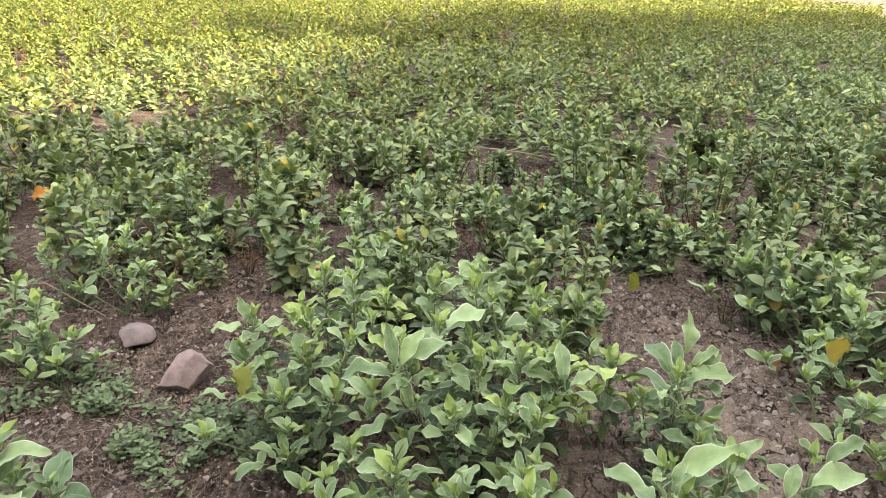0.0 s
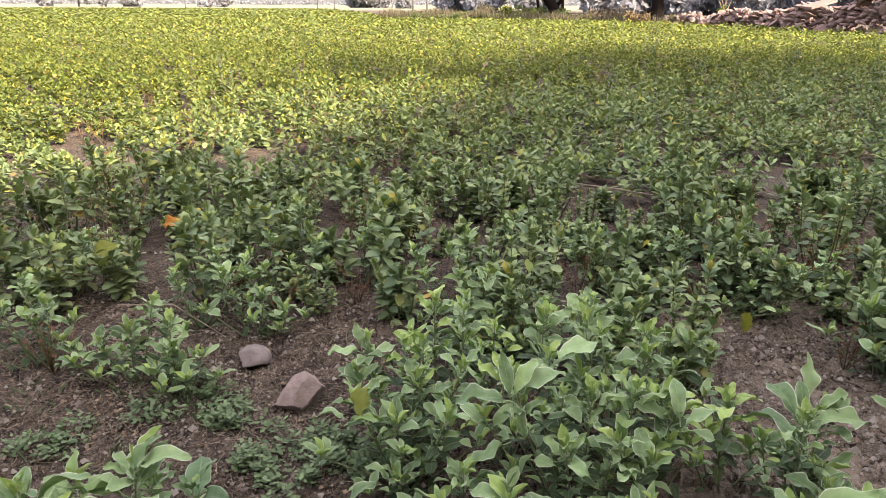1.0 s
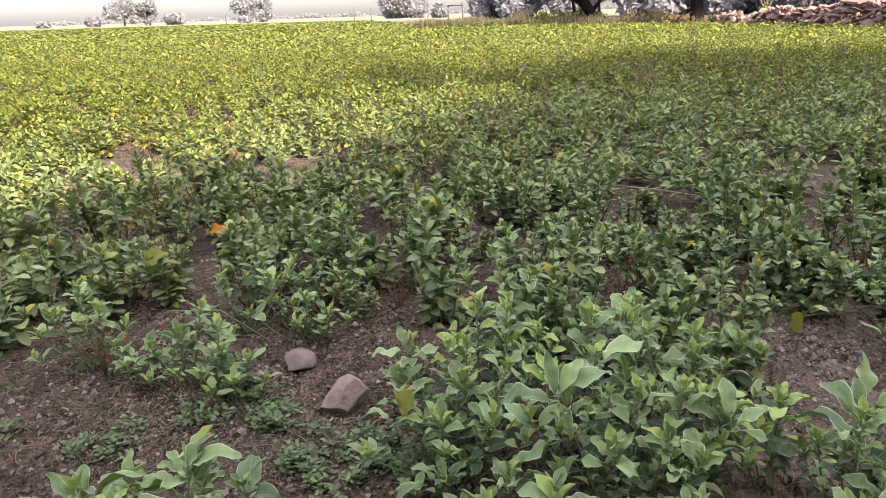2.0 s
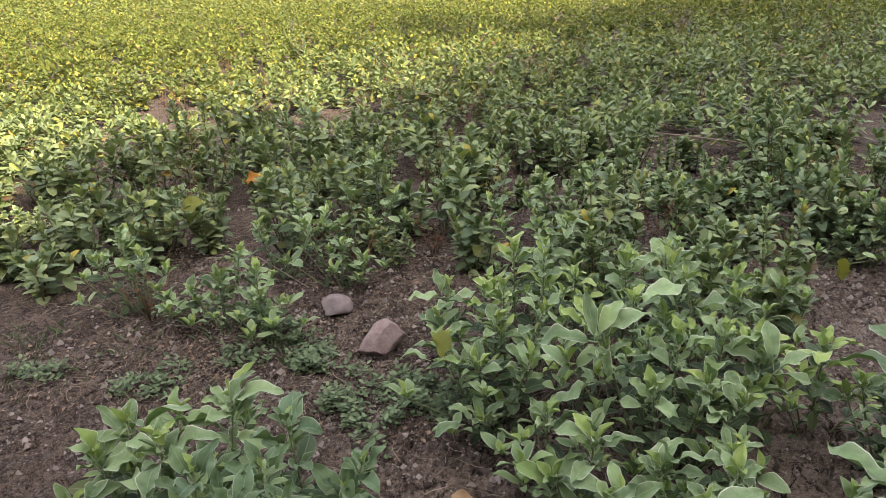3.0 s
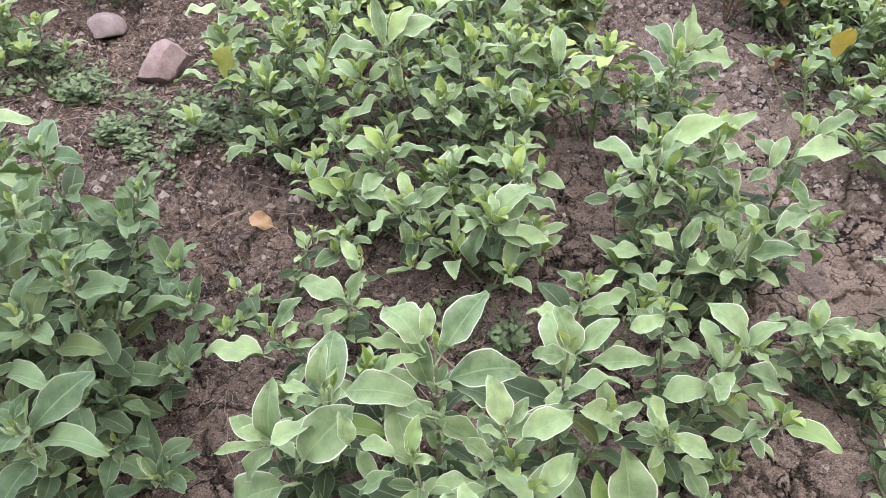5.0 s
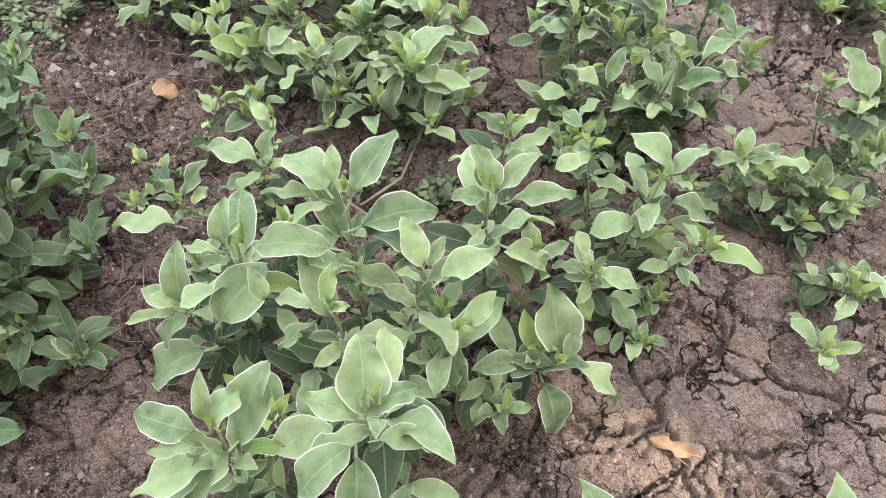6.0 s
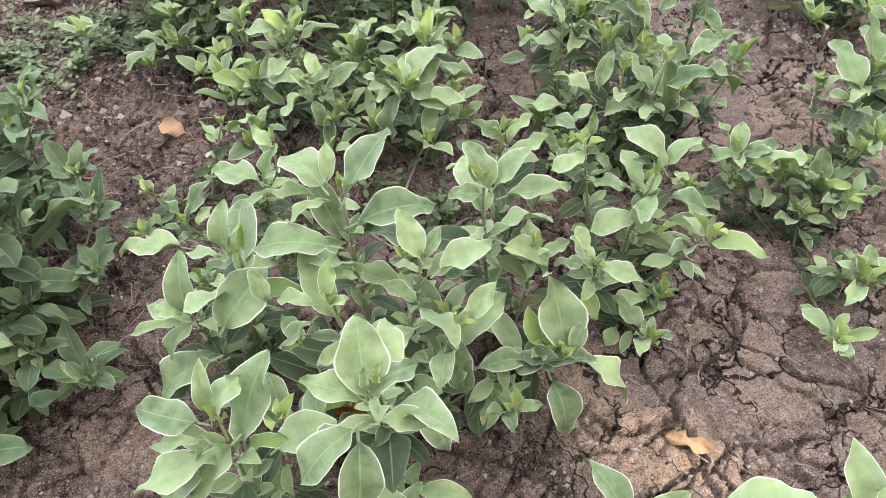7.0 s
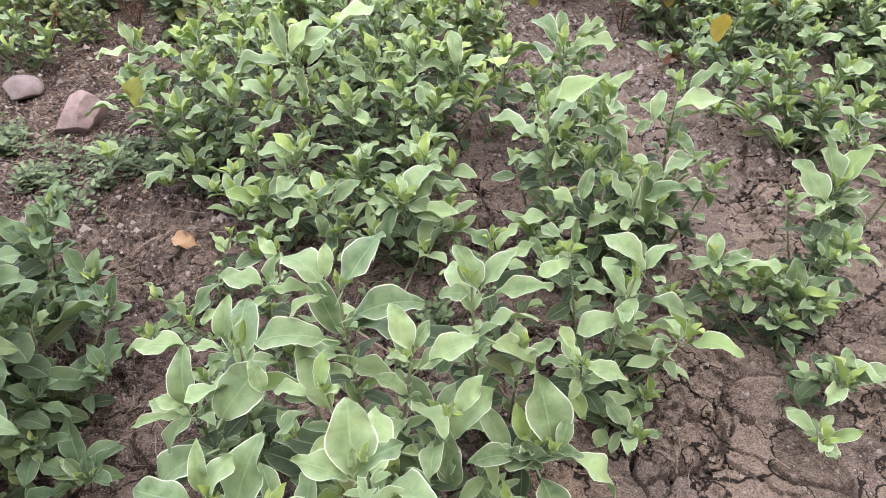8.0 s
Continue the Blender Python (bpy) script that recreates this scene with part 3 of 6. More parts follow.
def branched(plant, x, y, z, size, sides=2, merge=False, crown=True, rng=RNG):
    """A leading shoot with lower side shoots round it."""
    shoot(plant, x, y, z, size, crown=crown)
    turn = rng.uniform(0, 6.28)
    gathered = [] if merge else None
    for k in range(sides):
        turn += 6.28 / sides + rng.uniform(-0.6, 0.6)
        r = size * rng.uniform(0.8, 1.7)
        shoot(plant, x + r * math.cos(turn), y + r * math.sin(turn), max(0.06, z * rng.uniform(0.4, 0.8)), size * rng.uniform(0.66, 0.95), 9 + int(z * 12), gathered)
    if merge:
        foliage(plant, gathered)


# ---- crop plants close by ----
plant = crop_plant(0.401, 0.686, "pale grey-green downy crop plant with large wavy leaves")
placed_leaf(plant, 0.361, 0.505, 0.410, 0.302, 0.533, 0.430, 0.5)
placed_leaf(plant, 0.367, 0.509, 0.410, 0.372, 0.568, 0.470, 0.6)
placed_leaf(plant, 0.370, 0.508, 0.410, 0.424, 0.518, 0.450, 0.5)
placed_leaf(plant, 0.377, 0.483, 0.390, 0.438, 0.487, 0.370, 0.5)
placed_leaf(plant, 0.347, 0.482, 0.390, 0.279, 0.449, 0.360, 0.55)
placed_leaf(plant, 0.351, 0.472, 0.380, 0.341, 0.413, 0.320, 0.65)
placed_leaf(plant, 0.430, 0.591, 0.250, 0.472, 0.526, 0.200, 0.55)
placed_leaf(plant, 0.360, 0.496, 0.200, 0.378, 0.433, 0.150, 0.75)
placed_leaf(plant, 0.369, 0.511, 0.420, 0.371, 0.518, 0.450, 0.35)
placed_leaf(plant, 0.372, 0.497, 0.420, 0.378, 0.479, 0.420, 0.5)
placed_leaf(plant, 0.416, 0.517, 0.100, 0.491, 0.493, 0.100, 0.45)
placed_leaf(plant, 0.410, 0.522, 0.100, 0.422, 0.539, 0.140, 0.5)
placed_leaf(plant, 0.410, 0.509, 0.100, 0.430, 0.459, 0.060, 0.35)
placed_leaf(plant, 0.507, 0.660, 0.260, 0.496, 0.617, 0.200, 0.55)
placed_leaf(plant, 0.567, 0.676, 0.080, 0.552, 0.607, 0.050, 0.6)
placed_leaf(plant, 0.389, 0.785, 0.440, 0.468, 0.868, 0.480, 0.4)
placed_leaf(plant, 0.361, 0.799, 0.450, 0.316, 0.859, 0.470, 0.75)
placed_leaf(plant, 0.369, 0.808, 0.450, 0.374, 0.838, 0.490, 0.5)
placed_leaf(plant, 0.353, 0.802, 0.430, 0.278, 0.830, 0.430, 0.3)
placed_leaf(plant, 0.360, 0.791, 0.430, 0.306, 0.789, 0.410, 0.35)
placed_leaf(plant, 0.356, 0.758, 0.380, 0.251, 0.785, 0.380, 0.45)
placed_leaf(plant, 0.399, 0.772, 0.400, 0.509, 0.794, 0.400, 0.45)
placed_leaf(plant, 0.369, 0.743, 0.360, 0.300, 0.796, 0.300, 0.4)
placed_leaf(plant, 0.260, 0.725, 0.330, 0.249, 0.750, 0.370, 0.45)
placed_leaf(plant, 0.323, 0.698, 0.340, 0.271, 0.728, 0.330, 0.45)
placed_leaf(plant, 0.341, 0.688, 0.360, 0.352, 0.718, 0.400, 0.4)
placed_leaf(plant, 0.317, 0.679, 0.330, 0.270, 0.665, 0.300, 0.4)
placed_leaf(plant, 0.344, 0.675, 0.360, 0.369, 0.664, 0.380, 0.5)
placed_leaf(plant, 0.468, 0.702, 0.390, 0.451, 0.745, 0.440, 0.45)
placed_leaf(plant, 0.477, 0.701, 0.390, 0.500, 0.722, 0.420, 0.4)
placed_leaf(plant, 0.492, 0.690, 0.370, 0.570, 0.738, 0.360, 0.5)
placed_leaf(plant, 0.464, 0.687, 0.380, 0.433, 0.708, 0.380, 0.4)
placed_leaf(plant, 0.460, 0.700, 0.300, 0.417, 0.719, 0.330, 0.5)
placed_leaf(plant, 0.512, 0.649, 0.250, 0.501, 0.608, 0.180, 0.5)
placed_leaf(plant, 0.529, 0.667, 0.280, 0.566, 0.683, 0.330, 0.45)
placed_leaf(plant, 0.448, 0.668, 0.280, 0.375, 0.654, 0.240, 0.5)
placed_leaf(plant, 0.460, 0.671, 0.220, 0.453, 0.660, 0.170, 0.6)
branched(plant, 0.381, 0.515, 0.42, 0.098, 1, crown=False)
branched(plant, 0.384, 0.808, 0.43, 0.098, 1, crown=False)
branched(plant, 0.348, 0.685, 0.35, 0.098, 1, crown=False)
branched(plant, 0.477, 0.721, 0.38, 0.098, 1, crown=False)
branched(plant, 0.291, 0.704, 0.25, 0.098, 1, crown=False)
branched(plant, 0.511, 0.660, 0.28, 0.098, 1, crown=False)
branched(plant, 0.415, 0.706, 0.20, 0.098, 1, crown=False)
plant = crop_plant(0.183, 0.806, "pale grey-green downy crop plant with large wavy leaves")
placed_leaf(plant, 0.155, 0.739, 0.200, 0.054, 0.735, 0.140, 0.6)
placed_leaf(plant, 0.220, 0.791, 0.370, 0.226, 0.812, 0.440, 0.4)
placed_leaf(plant, 0.227, 0.785, 0.370, 0.239, 0.789, 0.420, 0.35)
placed_leaf(plant, 0.211, 0.794, 0.360, 0.158, 0.810, 0.360, 0.3)
placed_leaf(plant, 0.226, 0.778, 0.360, 0.176, 0.790, 0.330, 0.4)
placed_leaf(plant, 0.191, 0.742, 0.270, 0.261, 0.785, 0.330, 0.65)
placed_leaf(plant, 0.139, 0.789, 0.250, 0.141, 0.831, 0.340, 0.4)
placed_leaf(plant, 0.127, 0.780, 0.250, 0.058, 0.773, 0.260, 0.25)
placed_leaf(plant, 0.143, 0.774, 0.250, 0.090, 0.752, 0.200, 0.45)
placed_leaf(plant, 0.132, 0.788, 0.260, 0.093, 0.790, 0.280, 0.5)
placed_leaf(plant, 0.159, 0.754, 0.170, 0.043, 0.754, 0.100, 0.5)
branched(plant, 0.233, 0.804, 0.35, 0.098, 1, crown=False)
branched(plant, 0.134, 0.809, 0.25, 0.098, 1, crown=False)
plant = crop_plant(0.206, 0.532, "pale grey-green downy crop plant with large wavy leaves")
placed_leaf(plant, 0.252, 0.536, 0.280, 0.322, 0.559, 0.300, 0.65)
placed_leaf(plant, 0.183, 0.535, 0.380, 0.112, 0.561, 0.380, 0.5)
placed_leaf(plant, 0.195, 0.543, 0.380, 0.197, 0.571, 0.440, 0.35)
placed_leaf(plant, 0.198, 0.536, 0.380, 0.235, 0.553, 0.440, 0.5)
placed_leaf(plant, 0.219, 0.537, 0.320, 0.257, 0.592, 0.420, 0.45)
placed_leaf(plant, 0.180, 0.520, 0.370, 0.123, 0.527, 0.360, 0.3)
placed_leaf(plant, 0.210, 0.522, 0.340, 0.154, 0.490, 0.280, 0.6)
placed_leaf(plant, 0.176, 0.527, 0.330, 0.113, 0.496, 0.250, 0.4)
placed_leaf(plant, 0.224, 0.490, 0.200, 0.164, 0.508, 0.180, 0.5)
placed_leaf(plant, 0.241, 0.479, 0.200, 0.275, 0.459, 0.170, 0.7)
placed_leaf(plant, 0.235, 0.488, 0.210, 0.242, 0.498, 0.240, 0.5)
placed_leaf(plant, 0.144, 0.473, 0.200, 0.068, 0.527, 0.180, 0.5)
branched(plant, 0.206, 0.532, 0.38, 0.098, 1, crown=False)
plant = crop_plant(0.851, 0.862, "pale grey-green downy crop plant beside cracked soil")
placed_leaf(plant, 0.823, 1.009, 0.280, 0.773, 1.040, 0.310, 0.5)
placed_leaf(plant, 0.841, 1.000, 0.280, 0.844, 1.005, 0.330, 0.4)
placed_leaf(plant, 0.816, 0.964, 0.270, 0.754, 0.949, 0.250, 0.55)
placed_leaf(plant, 0.836, 0.962, 0.270, 0.859, 0.937, 0.250, 0.5)
placed_leaf(plant, 0.906, 0.862, 0.310, 0.854, 0.918, 0.370, 0.55)
placed_leaf(plant, 0.911, 0.861, 0.310, 0.958, 0.873, 0.360, 0.45)
placed_leaf(plant, 0.897, 0.865, 0.300, 0.856, 0.875, 0.330, 0.4)
placed_leaf(plant, 0.923, 0.856, 0.300, 0.936, 0.829, 0.310, 0.5)
placed_leaf(plant, 0.893, 0.842, 0.270, 0.865, 0.826, 0.200, 0.55)
placed_leaf(plant, 0.945, 0.875, 0.220, 1.096, 0.855, 0.130, 0.5)
placed_leaf(plant, 0.866, 0.847, 0.220, 0.792, 0.852, 0.200, 0.6)
placed_leaf(plant, 0.963, 0.882, 0.150, 1.088, 0.858, 0.080, 0.5)
placed_leaf(plant, 0.906, 0.850, 0.150, 1.009, 0.848, 0.080, 0.7)
placed_leaf(plant, 0.761, 0.774, 0.220, 0.733, 0.808, 0.270, 0.45)
placed_leaf(plant, 0.769, 0.763, 0.210, 0.841, 0.739, 0.200, 0.45)
placed_leaf(plant, 0.753, 0.770, 0.210, 0.706, 0.792, 0.210, 0.5)
placed_leaf(plant, 0.766, 0.762, 0.220, 0.773, 0.752, 0.200, 0.5)
placed_leaf(plant, 0.844, 0.765, 0.060, 0.912, 0.774, 0.060, 0.7)
placed_leaf(plant, 0.823, 0.744, 0.050, 0.800, 0.724, 0.030, 0.8)
placed_leaf(plant, 0.759, 0.780, 0.140, 0.781, 0.739, 0.100, 0.5)
branched(plant, 0.817, 0.975, 0.28, 0.09, 1, crown=False)
branched(plant, 0.888, 0.852, 0.31, 0.09, 1, crown=False)
branched(plant, 0.766, 0.762, 0.22, 0.09, 1, crown=False)
branched(plant, 0.932, 0.860, 0.15, 0.09, 1, crown=False)
plant = crop_plant(0.619, 0.782, "pale grey-green downy crop plant beside cracked soil")
placed_leaf(plant, 0.601, 0.831, 0.360, 0.577, 0.875, 0.420, 0.5)
placed_leaf(plant, 0.611, 0.836, 0.360, 0.667, 0.853, 0.410, 0.45)
placed_leaf(plant, 0.622, 0.813, 0.360, 0.720, 0.818, 0.360, 0.4)
placed_leaf(plant, 0.590, 0.835, 0.350, 0.541, 0.846, 0.350, 0.55)
placed_leaf(plant, 0.621, 0.787, 0.280, 0.707, 0.773, 0.180, 0.65)
placed_leaf(plant, 0.579, 0.757, 0.330, 0.506, 0.732, 0.300, 0.5)
placed_leaf(plant, 0.679, 0.654, 0.170, 0.672, 0.721, 0.270, 0.6)
placed_leaf(plant, 0.686, 0.638, 0.180, 0.703, 0.668, 0.220, 0.45)
placed_leaf(plant, 0.665, 0.637, 0.170, 0.605, 0.668, 0.160, 0.5)
placed_leaf(plant, 0.694, 0.628, 0.170, 0.777, 0.583, 0.100, 0.5)
placed_leaf(plant, 0.656, 0.633, 0.120, 0.667, 0.562, 0.060, 0.65)
placed_leaf(plant, 0.546, 0.680, 0.080, 0.560, 0.631, 0.040, 0.6)
placed_leaf(plant, 0.563, 0.668, 0.080, 0.612, 0.635, 0.050, 0.5)
branched(plant, 0.592, 0.835, 0.37, 0.09, 1, crown=False)
branched(plant, 0.671, 0.636, 0.18, 0.09, 1, crown=False)
branched(plant, 0.593, 0.876, 0.20, 0.09, 1, crown=False)
plant = crop_plant(0.678, 1.025, "pale grey-green downy crop plant beside cracked soil")
placed_leaf(plant, 0.685, 1.032, 0.270, 0.639, 1.060, 0.310, 0.6)
placed_leaf(plant, 0.695, 1.031, 0.270, 0.747, 1.043, 0.310, 0.45)
placed_leaf(plant, 0.688, 1.025, 0.270, 0.692, 1.021, 0.330, 0.4)
placed_leaf(plant, 0.648, 1.009, 0.240, 0.580, 1.023, 0.240, 0.5)
branched(plant, 0.678, 1.025, 0.30, 0.09, 1, crown=False)
plant = crop_plant(0.990, 1.148, "tall pale grey-green crop plant with long leaning stems")
placed_leaf(plant, 1.011, 1.190, 0.350, 0.959, 1.260, 0.380, 0.5)
placed_leaf(plant, 1.014, 1.177, 0.360, 0.988, 1.247, 0.400, 0.4)
placed_leaf(plant, 1.050, 1.128, 0.330, 1.001, 1.161, 0.360, 0.6)
placed_leaf(plant, 1.023, 1.103, 0.340, 1.026, 1.084, 0.220, 0.5)
placed_leaf(plant, 1.067, 1.103, 0.330, 1.272, 1.221, 0.330, 0.32)
placed_leaf(plant, 1.086, 1.137, 0.320, 1.188, 1.178, 0.320, 0.35)
placed_leaf(plant, 1.048, 1.213, 0.370, 1.080, 1.222, 0.400, 0.55)
placed_leaf(plant, 0.883, 1.106, 0.280, 0.819, 1.145, 0.320, 0.5)
placed_leaf(plant, 0.894, 1.106, 0.300, 0.911, 1.129, 0.360, 0.4)
placed_leaf(plant, 0.917, 1.106, 0.240, 1.030, 1.120, 0.200, 0.6)
placed_leaf(plant, 0.894, 1.113, 0.250, 0.857, 1.117, 0.220, 0.5)
branched(plant, 0.960, 1.147, 0.30, 0.092, 1, crown=False)
branched(plant, 1.006, 1.085, 0.35, 0.092, 1, crown=False)
branched(plant, 1.003, 1.212, 0.38, 0.092, 1, crown=False)
plant = crop_plant(0.883, 1.228, "tall pale grey-green crop plant with long leaning stems")
placed_leaf(plant, 0.845, 1.246, 0.450, 0.790, 1.260, 0.500, 0.4)
placed_leaf(plant, 0.855, 1.228, 0.450, 1.010, 1.288, 0.480, 0.35)
placed_leaf(plant, 0.850, 1.211, 0.450, 0.870, 1.220, 0.500, 0.4)
placed_leaf(plant, 0.839, 1.251, 0.380, 0.761, 1.355, 0.370, 0.45)
placed_leaf(plant, 0.852, 1.220, 0.370, 0.845, 1.240, 0.400, 0.5)
placed_leaf(plant, 0.876, 1.257, 0.300, 0.798, 1.291, 0.300, 0.5)
branched(plant, 0.867, 1.263, 0.45, 0.092, 1, crown=False)
branched(plant, 0.898, 1.194, 0.25, 0.092, 1, crown=False)
plant = crop_plant(1.173, 1.259, "tall pale grey-green crop plant with long leaning stems")
placed_leaf(plant, 1.124, 1.131, 0.280, 1.252, 1.131, 0.200, 0.4)
placed_leaf(plant, 1.189, 1.286, 0.420, 1.143, 1.313, 0.460, 0.45)
placed_leaf(plant, 1.201, 1.285, 0.420, 1.301, 1.309, 0.450, 0.4)
placed_leaf(plant, 1.148, 1.244, 0.400, 1.291, 1.270, 0.400, 0.4)
placed_leaf(plant, 1.092, 1.226, 0.390, 1.125, 1.269, 0.440, 0.45)
branched(plant, 1.172, 1.287, 0.42, 0.092, 1, crown=False)
branched(plant, 1.174, 1.231, 0.30, 0.092, 1, crown=False)
plant = crop_plant(0.100, 1.283, "small low grey-green crop plant on crumbly soil")
branched(plant, 0.183, 1.324, 0.18, 0.072, 1, crown=False)
branched(plant, 0.016, 1.242, 0.10, 0.072, 1, crown=False)
plant = crop_plant(0.221, 1.132, "small low grey-green crop plant on crumbly soil")
placed_leaf(plant, 0.110, 1.042, 0.200, 0.089, 1.044, 0.260, 0.5)
placed_leaf(plant, 0.124, 1.047, 0.200, 0.167, 1.075, 0.260, 0.45)
placed_leaf(plant, 0.139, 1.026, 0.200, 0.166, 1.045, 0.220, 0.6)
placed_leaf(plant, 0.099, 1.018, 0.160, -0.018, 1.052, 0.150, 0.45)
placed_leaf(plant, 0.248, 1.109, 0.200, 0.161, 1.169, 0.200, 0.45)
placed_leaf(plant, 0.258, 1.108, 0.200, 0.285, 1.133, 0.260, 0.5)
placed_leaf(plant, 0.251, 1.099, 0.180, 0.200, 1.076, 0.140, 0.6)
placed_leaf(plant, 0.268, 1.102, 0.190, 0.320, 1.101, 0.200, 0.4)
branched(plant, 0.120, 1.028, 0.20, 0.072, 1, crown=False)
branched(plant, 0.259, 1.122, 0.20, 0.072, 1, crown=False)
branched(plant, 0.283, 1.247, 0.18, 0.072, 1, crown=False)
plant = crop_plant(0.441, 1.425, "dense bushy grey-green crop plant near two stones")
placed_leaf(plant, 0.370, 1.350, 0.200, 0.332, 1.357, 0.260, 0.5)
placed_leaf(plant, 0.376, 1.350, 0.200, 0.421, 1.342, 0.270, 0.45)
placed_leaf(plant, 0.372, 1.331, 0.200, 0.381, 1.303, 0.150, 0.5)
placed_leaf(plant, 0.351, 1.350, 0.200, 0.296, 1.361, 0.140, 0.5)
placed_leaf(plant, 0.501, 1.459, 0.230, 0.488, 1.453, 0.300, 0.5)
placed_leaf(plant, 0.510, 1.428, 0.230, 0.591, 1.438, 0.220, 0.5)
placed_leaf(plant, 0.514, 1.459, 0.230, 0.564, 1.435, 0.280, 0.45)
branched(plant, 0.392, 1.387, 0.20, 0.09, 3, True)
branched(plant, 0.489, 1.462, 0.22, 0.09, 3, True)
plant = crop_plant(0.595, 1.341, "dense bushy grey-green crop plant near two stones")
placed_leaf(plant, 0.563, 1.271, 0.250, 0.649, 1.319, 0.300, 0.55)
placed_leaf(plant, 0.564, 1.245, 0.250, 0.661, 1.227, 0.170, 0.45)
placed_leaf(plant, 0.538, 1.256, 0.240, 0.509, 1.232, 0.140, 0.5)
placed_leaf(plant, 0.545, 1.265, 0.240, 0.482, 1.267, 0.220, 0.5)
placed_leaf(plant, 0.560, 1.269, 0.220, 0.586, 1.275, 0.120, 0.45)
branched(plant, 0.555, 1.262, 0.25, 0.09, 3, True)
branched(plant, 0.635, 1.420, 0.25, 0.09, 3, True)
plant = crop_plant(0.744, 2.030, "dense bushy grey-green crop plant near two stones")
placed_leaf(plant, 0.807, 1.782, 0.300, 0.805, 1.865, 0.380, 0.4)
placed_leaf(plant, 0.814, 1.753, 0.300, 0.907, 1.787, 0.330, 0.4)
placed_leaf(plant, 0.800, 1.726, 0.300, 0.903, 1.731, 0.270, 0.35)
placed_leaf(plant, 0.692, 2.061, 0.300, 0.847, 2.153, 0.300, 0.4)
branched(plant, 0.814, 1.812, 0.30, 0.09, 3, True)
branched(plant, 0.813, 2.153, 0.30, 0.09, 3, True)
branched(plant, 0.606, 2.124, 0.42, 0.09, 3, True)
plant = crop_plant(0.080, 1.923, "dense bushy grey-green crop plant near two stones")
placed_leaf(plant, -0.083, 2.165, 0.300, -0.107, 2.212, 0.360, 0.45)
placed_leaf(plant, -0.087, 2.127, 0.300, -0.193, 2.152, 0.280, 0.4)
placed_leaf(plant, -0.058, 2.090, 0.300, 0.024, 2.151, 0.260, 0.4)
placed_leaf(plant, -0.079, 1.790, 0.280, -0.162, 1.806, 0.280, 0.5)
placed_leaf(plant, -0.048, 1.775, 0.280, 0.019, 1.822, 0.260, 0.55)
placed_leaf(plant, 0.015, 1.721, 0.120, -0.060, 1.699, 0.100, 0.5)
placed_leaf(plant, 0.043, 1.746, 0.120, -0.025, 1.771, 0.150, 0.4)
branched(plant, -0.071, 2.204, 0.30, 0.09, 3, True)
branched(plant, -0.062, 1.893, 0.28, 0.09, 3, True)
branched(plant, 0.238, 1.950, 0.35, 0.09, 3, True)
branched(plant, 0.073, 1.745, 0.12, 0.09, 3, True)
branched(plant, 0.200, 1.765, 0.30, 0.09, 3, True)
branched(plant, 0.103, 1.982, 0.30, 0.09, 3, True)
plant = crop_plant(0.300, 1.502, "dense bushy grey-green crop plant near two stones")
placed_leaf(plant, 0.334, 1.513, 0.250, 0.255, 1.535, 0.260, 0.5)
placed_leaf(plant, 0.341, 1.524, 0.250, 0.333, 1.522, 0.300, 0.3)
placed_leaf(plant, 0.352, 1.491, 0.250, 0.394, 1.468, 0.290, 0.5)
branched(plant, 0.347, 1.513, 0.25, 0.09, 3, True)
branched(plant, 0.253, 1.490, 0.15, 0.09, 3, True)
plant = crop_plant(0.557, 1.712, "dense bushy grey-green crop plant near two stones")
placed_leaf(plant, 0.339, 1.681, 0.410, 0.210, 1.724, 0.380, 0.45)
placed_leaf(plant, 0.374, 1.704, 0.420, 0.501, 1.761, 0.450, 0.4)
placed_leaf(plant, 0.353, 1.690, 0.420, 0.341, 1.767, 0.500, 0.35)
placed_leaf(plant, 0.366, 1.690, 0.420, 0.425, 1.777, 0.480, 0.35)
placed_leaf(plant, 0.366, 1.671, 0.400, 0.387, 1.644, 0.330, 0.4)
placed_leaf(plant, 0.340, 1.655, 0.300, 0.256, 1.663, 0.220, 0.5)
placed_leaf(plant, 0.618, 1.649, 0.300, 0.560, 1.654, 0.330, 0.4)
placed_leaf(plant, 0.630, 1.675, 0.300, 0.620, 1.665, 0.370, 0.35)
placed_leaf(plant, 0.632, 1.649, 0.300, 0.675, 1.639, 0.330, 0.4)
placed_leaf(plant, 0.502, 1.911, 0.400, 0.621, 2.008, 0.420, 0.45)
branched(plant, 0.370, 1.747, 0.42, 0.09, 3, True)
branched(plant, 0.623, 1.675, 0.30, 0.09, 3, True)
branched(plant, 0.493, 1.652, 0.30, 0.09, 3, True)
branched(plant, 0.716, 1.672, 0.25, 0.09, 3, True)
branched(plant, 0.583, 1.816, 0.35, 0.09, 3, True)
plant = crop_plant(-0.514, 1.373, "pale grey-green crop plant with broad wavy leaves")
placed_leaf(plant, -0.475, 1.444, 0.360, -0.443, 1.504, 0.420, 0.4)
placed_leaf(plant, -0.467, 1.454, 0.360, -0.360, 1.468, 0.400, 0.45)
placed_leaf(plant, -0.487, 1.445, 0.360, -0.541, 1.480, 0.380, 0.4)
placed_leaf(plant, -0.496, 1.422, 0.340, -0.603, 1.447, 0.300, 0.4)
placed_leaf(plant, -0.573, 1.319, 0.250, -0.562, 1.348, 0.360, 0.6)
branched(plant, -0.486, 1.476, 0.36, 0.112, 2)
branched(plant, -0.542, 1.269, 0.20, 0.112, 2)
plant = crop_plant(-0.208, 1.023, "dark green leafy crop plant beside a soil crack", DARK)
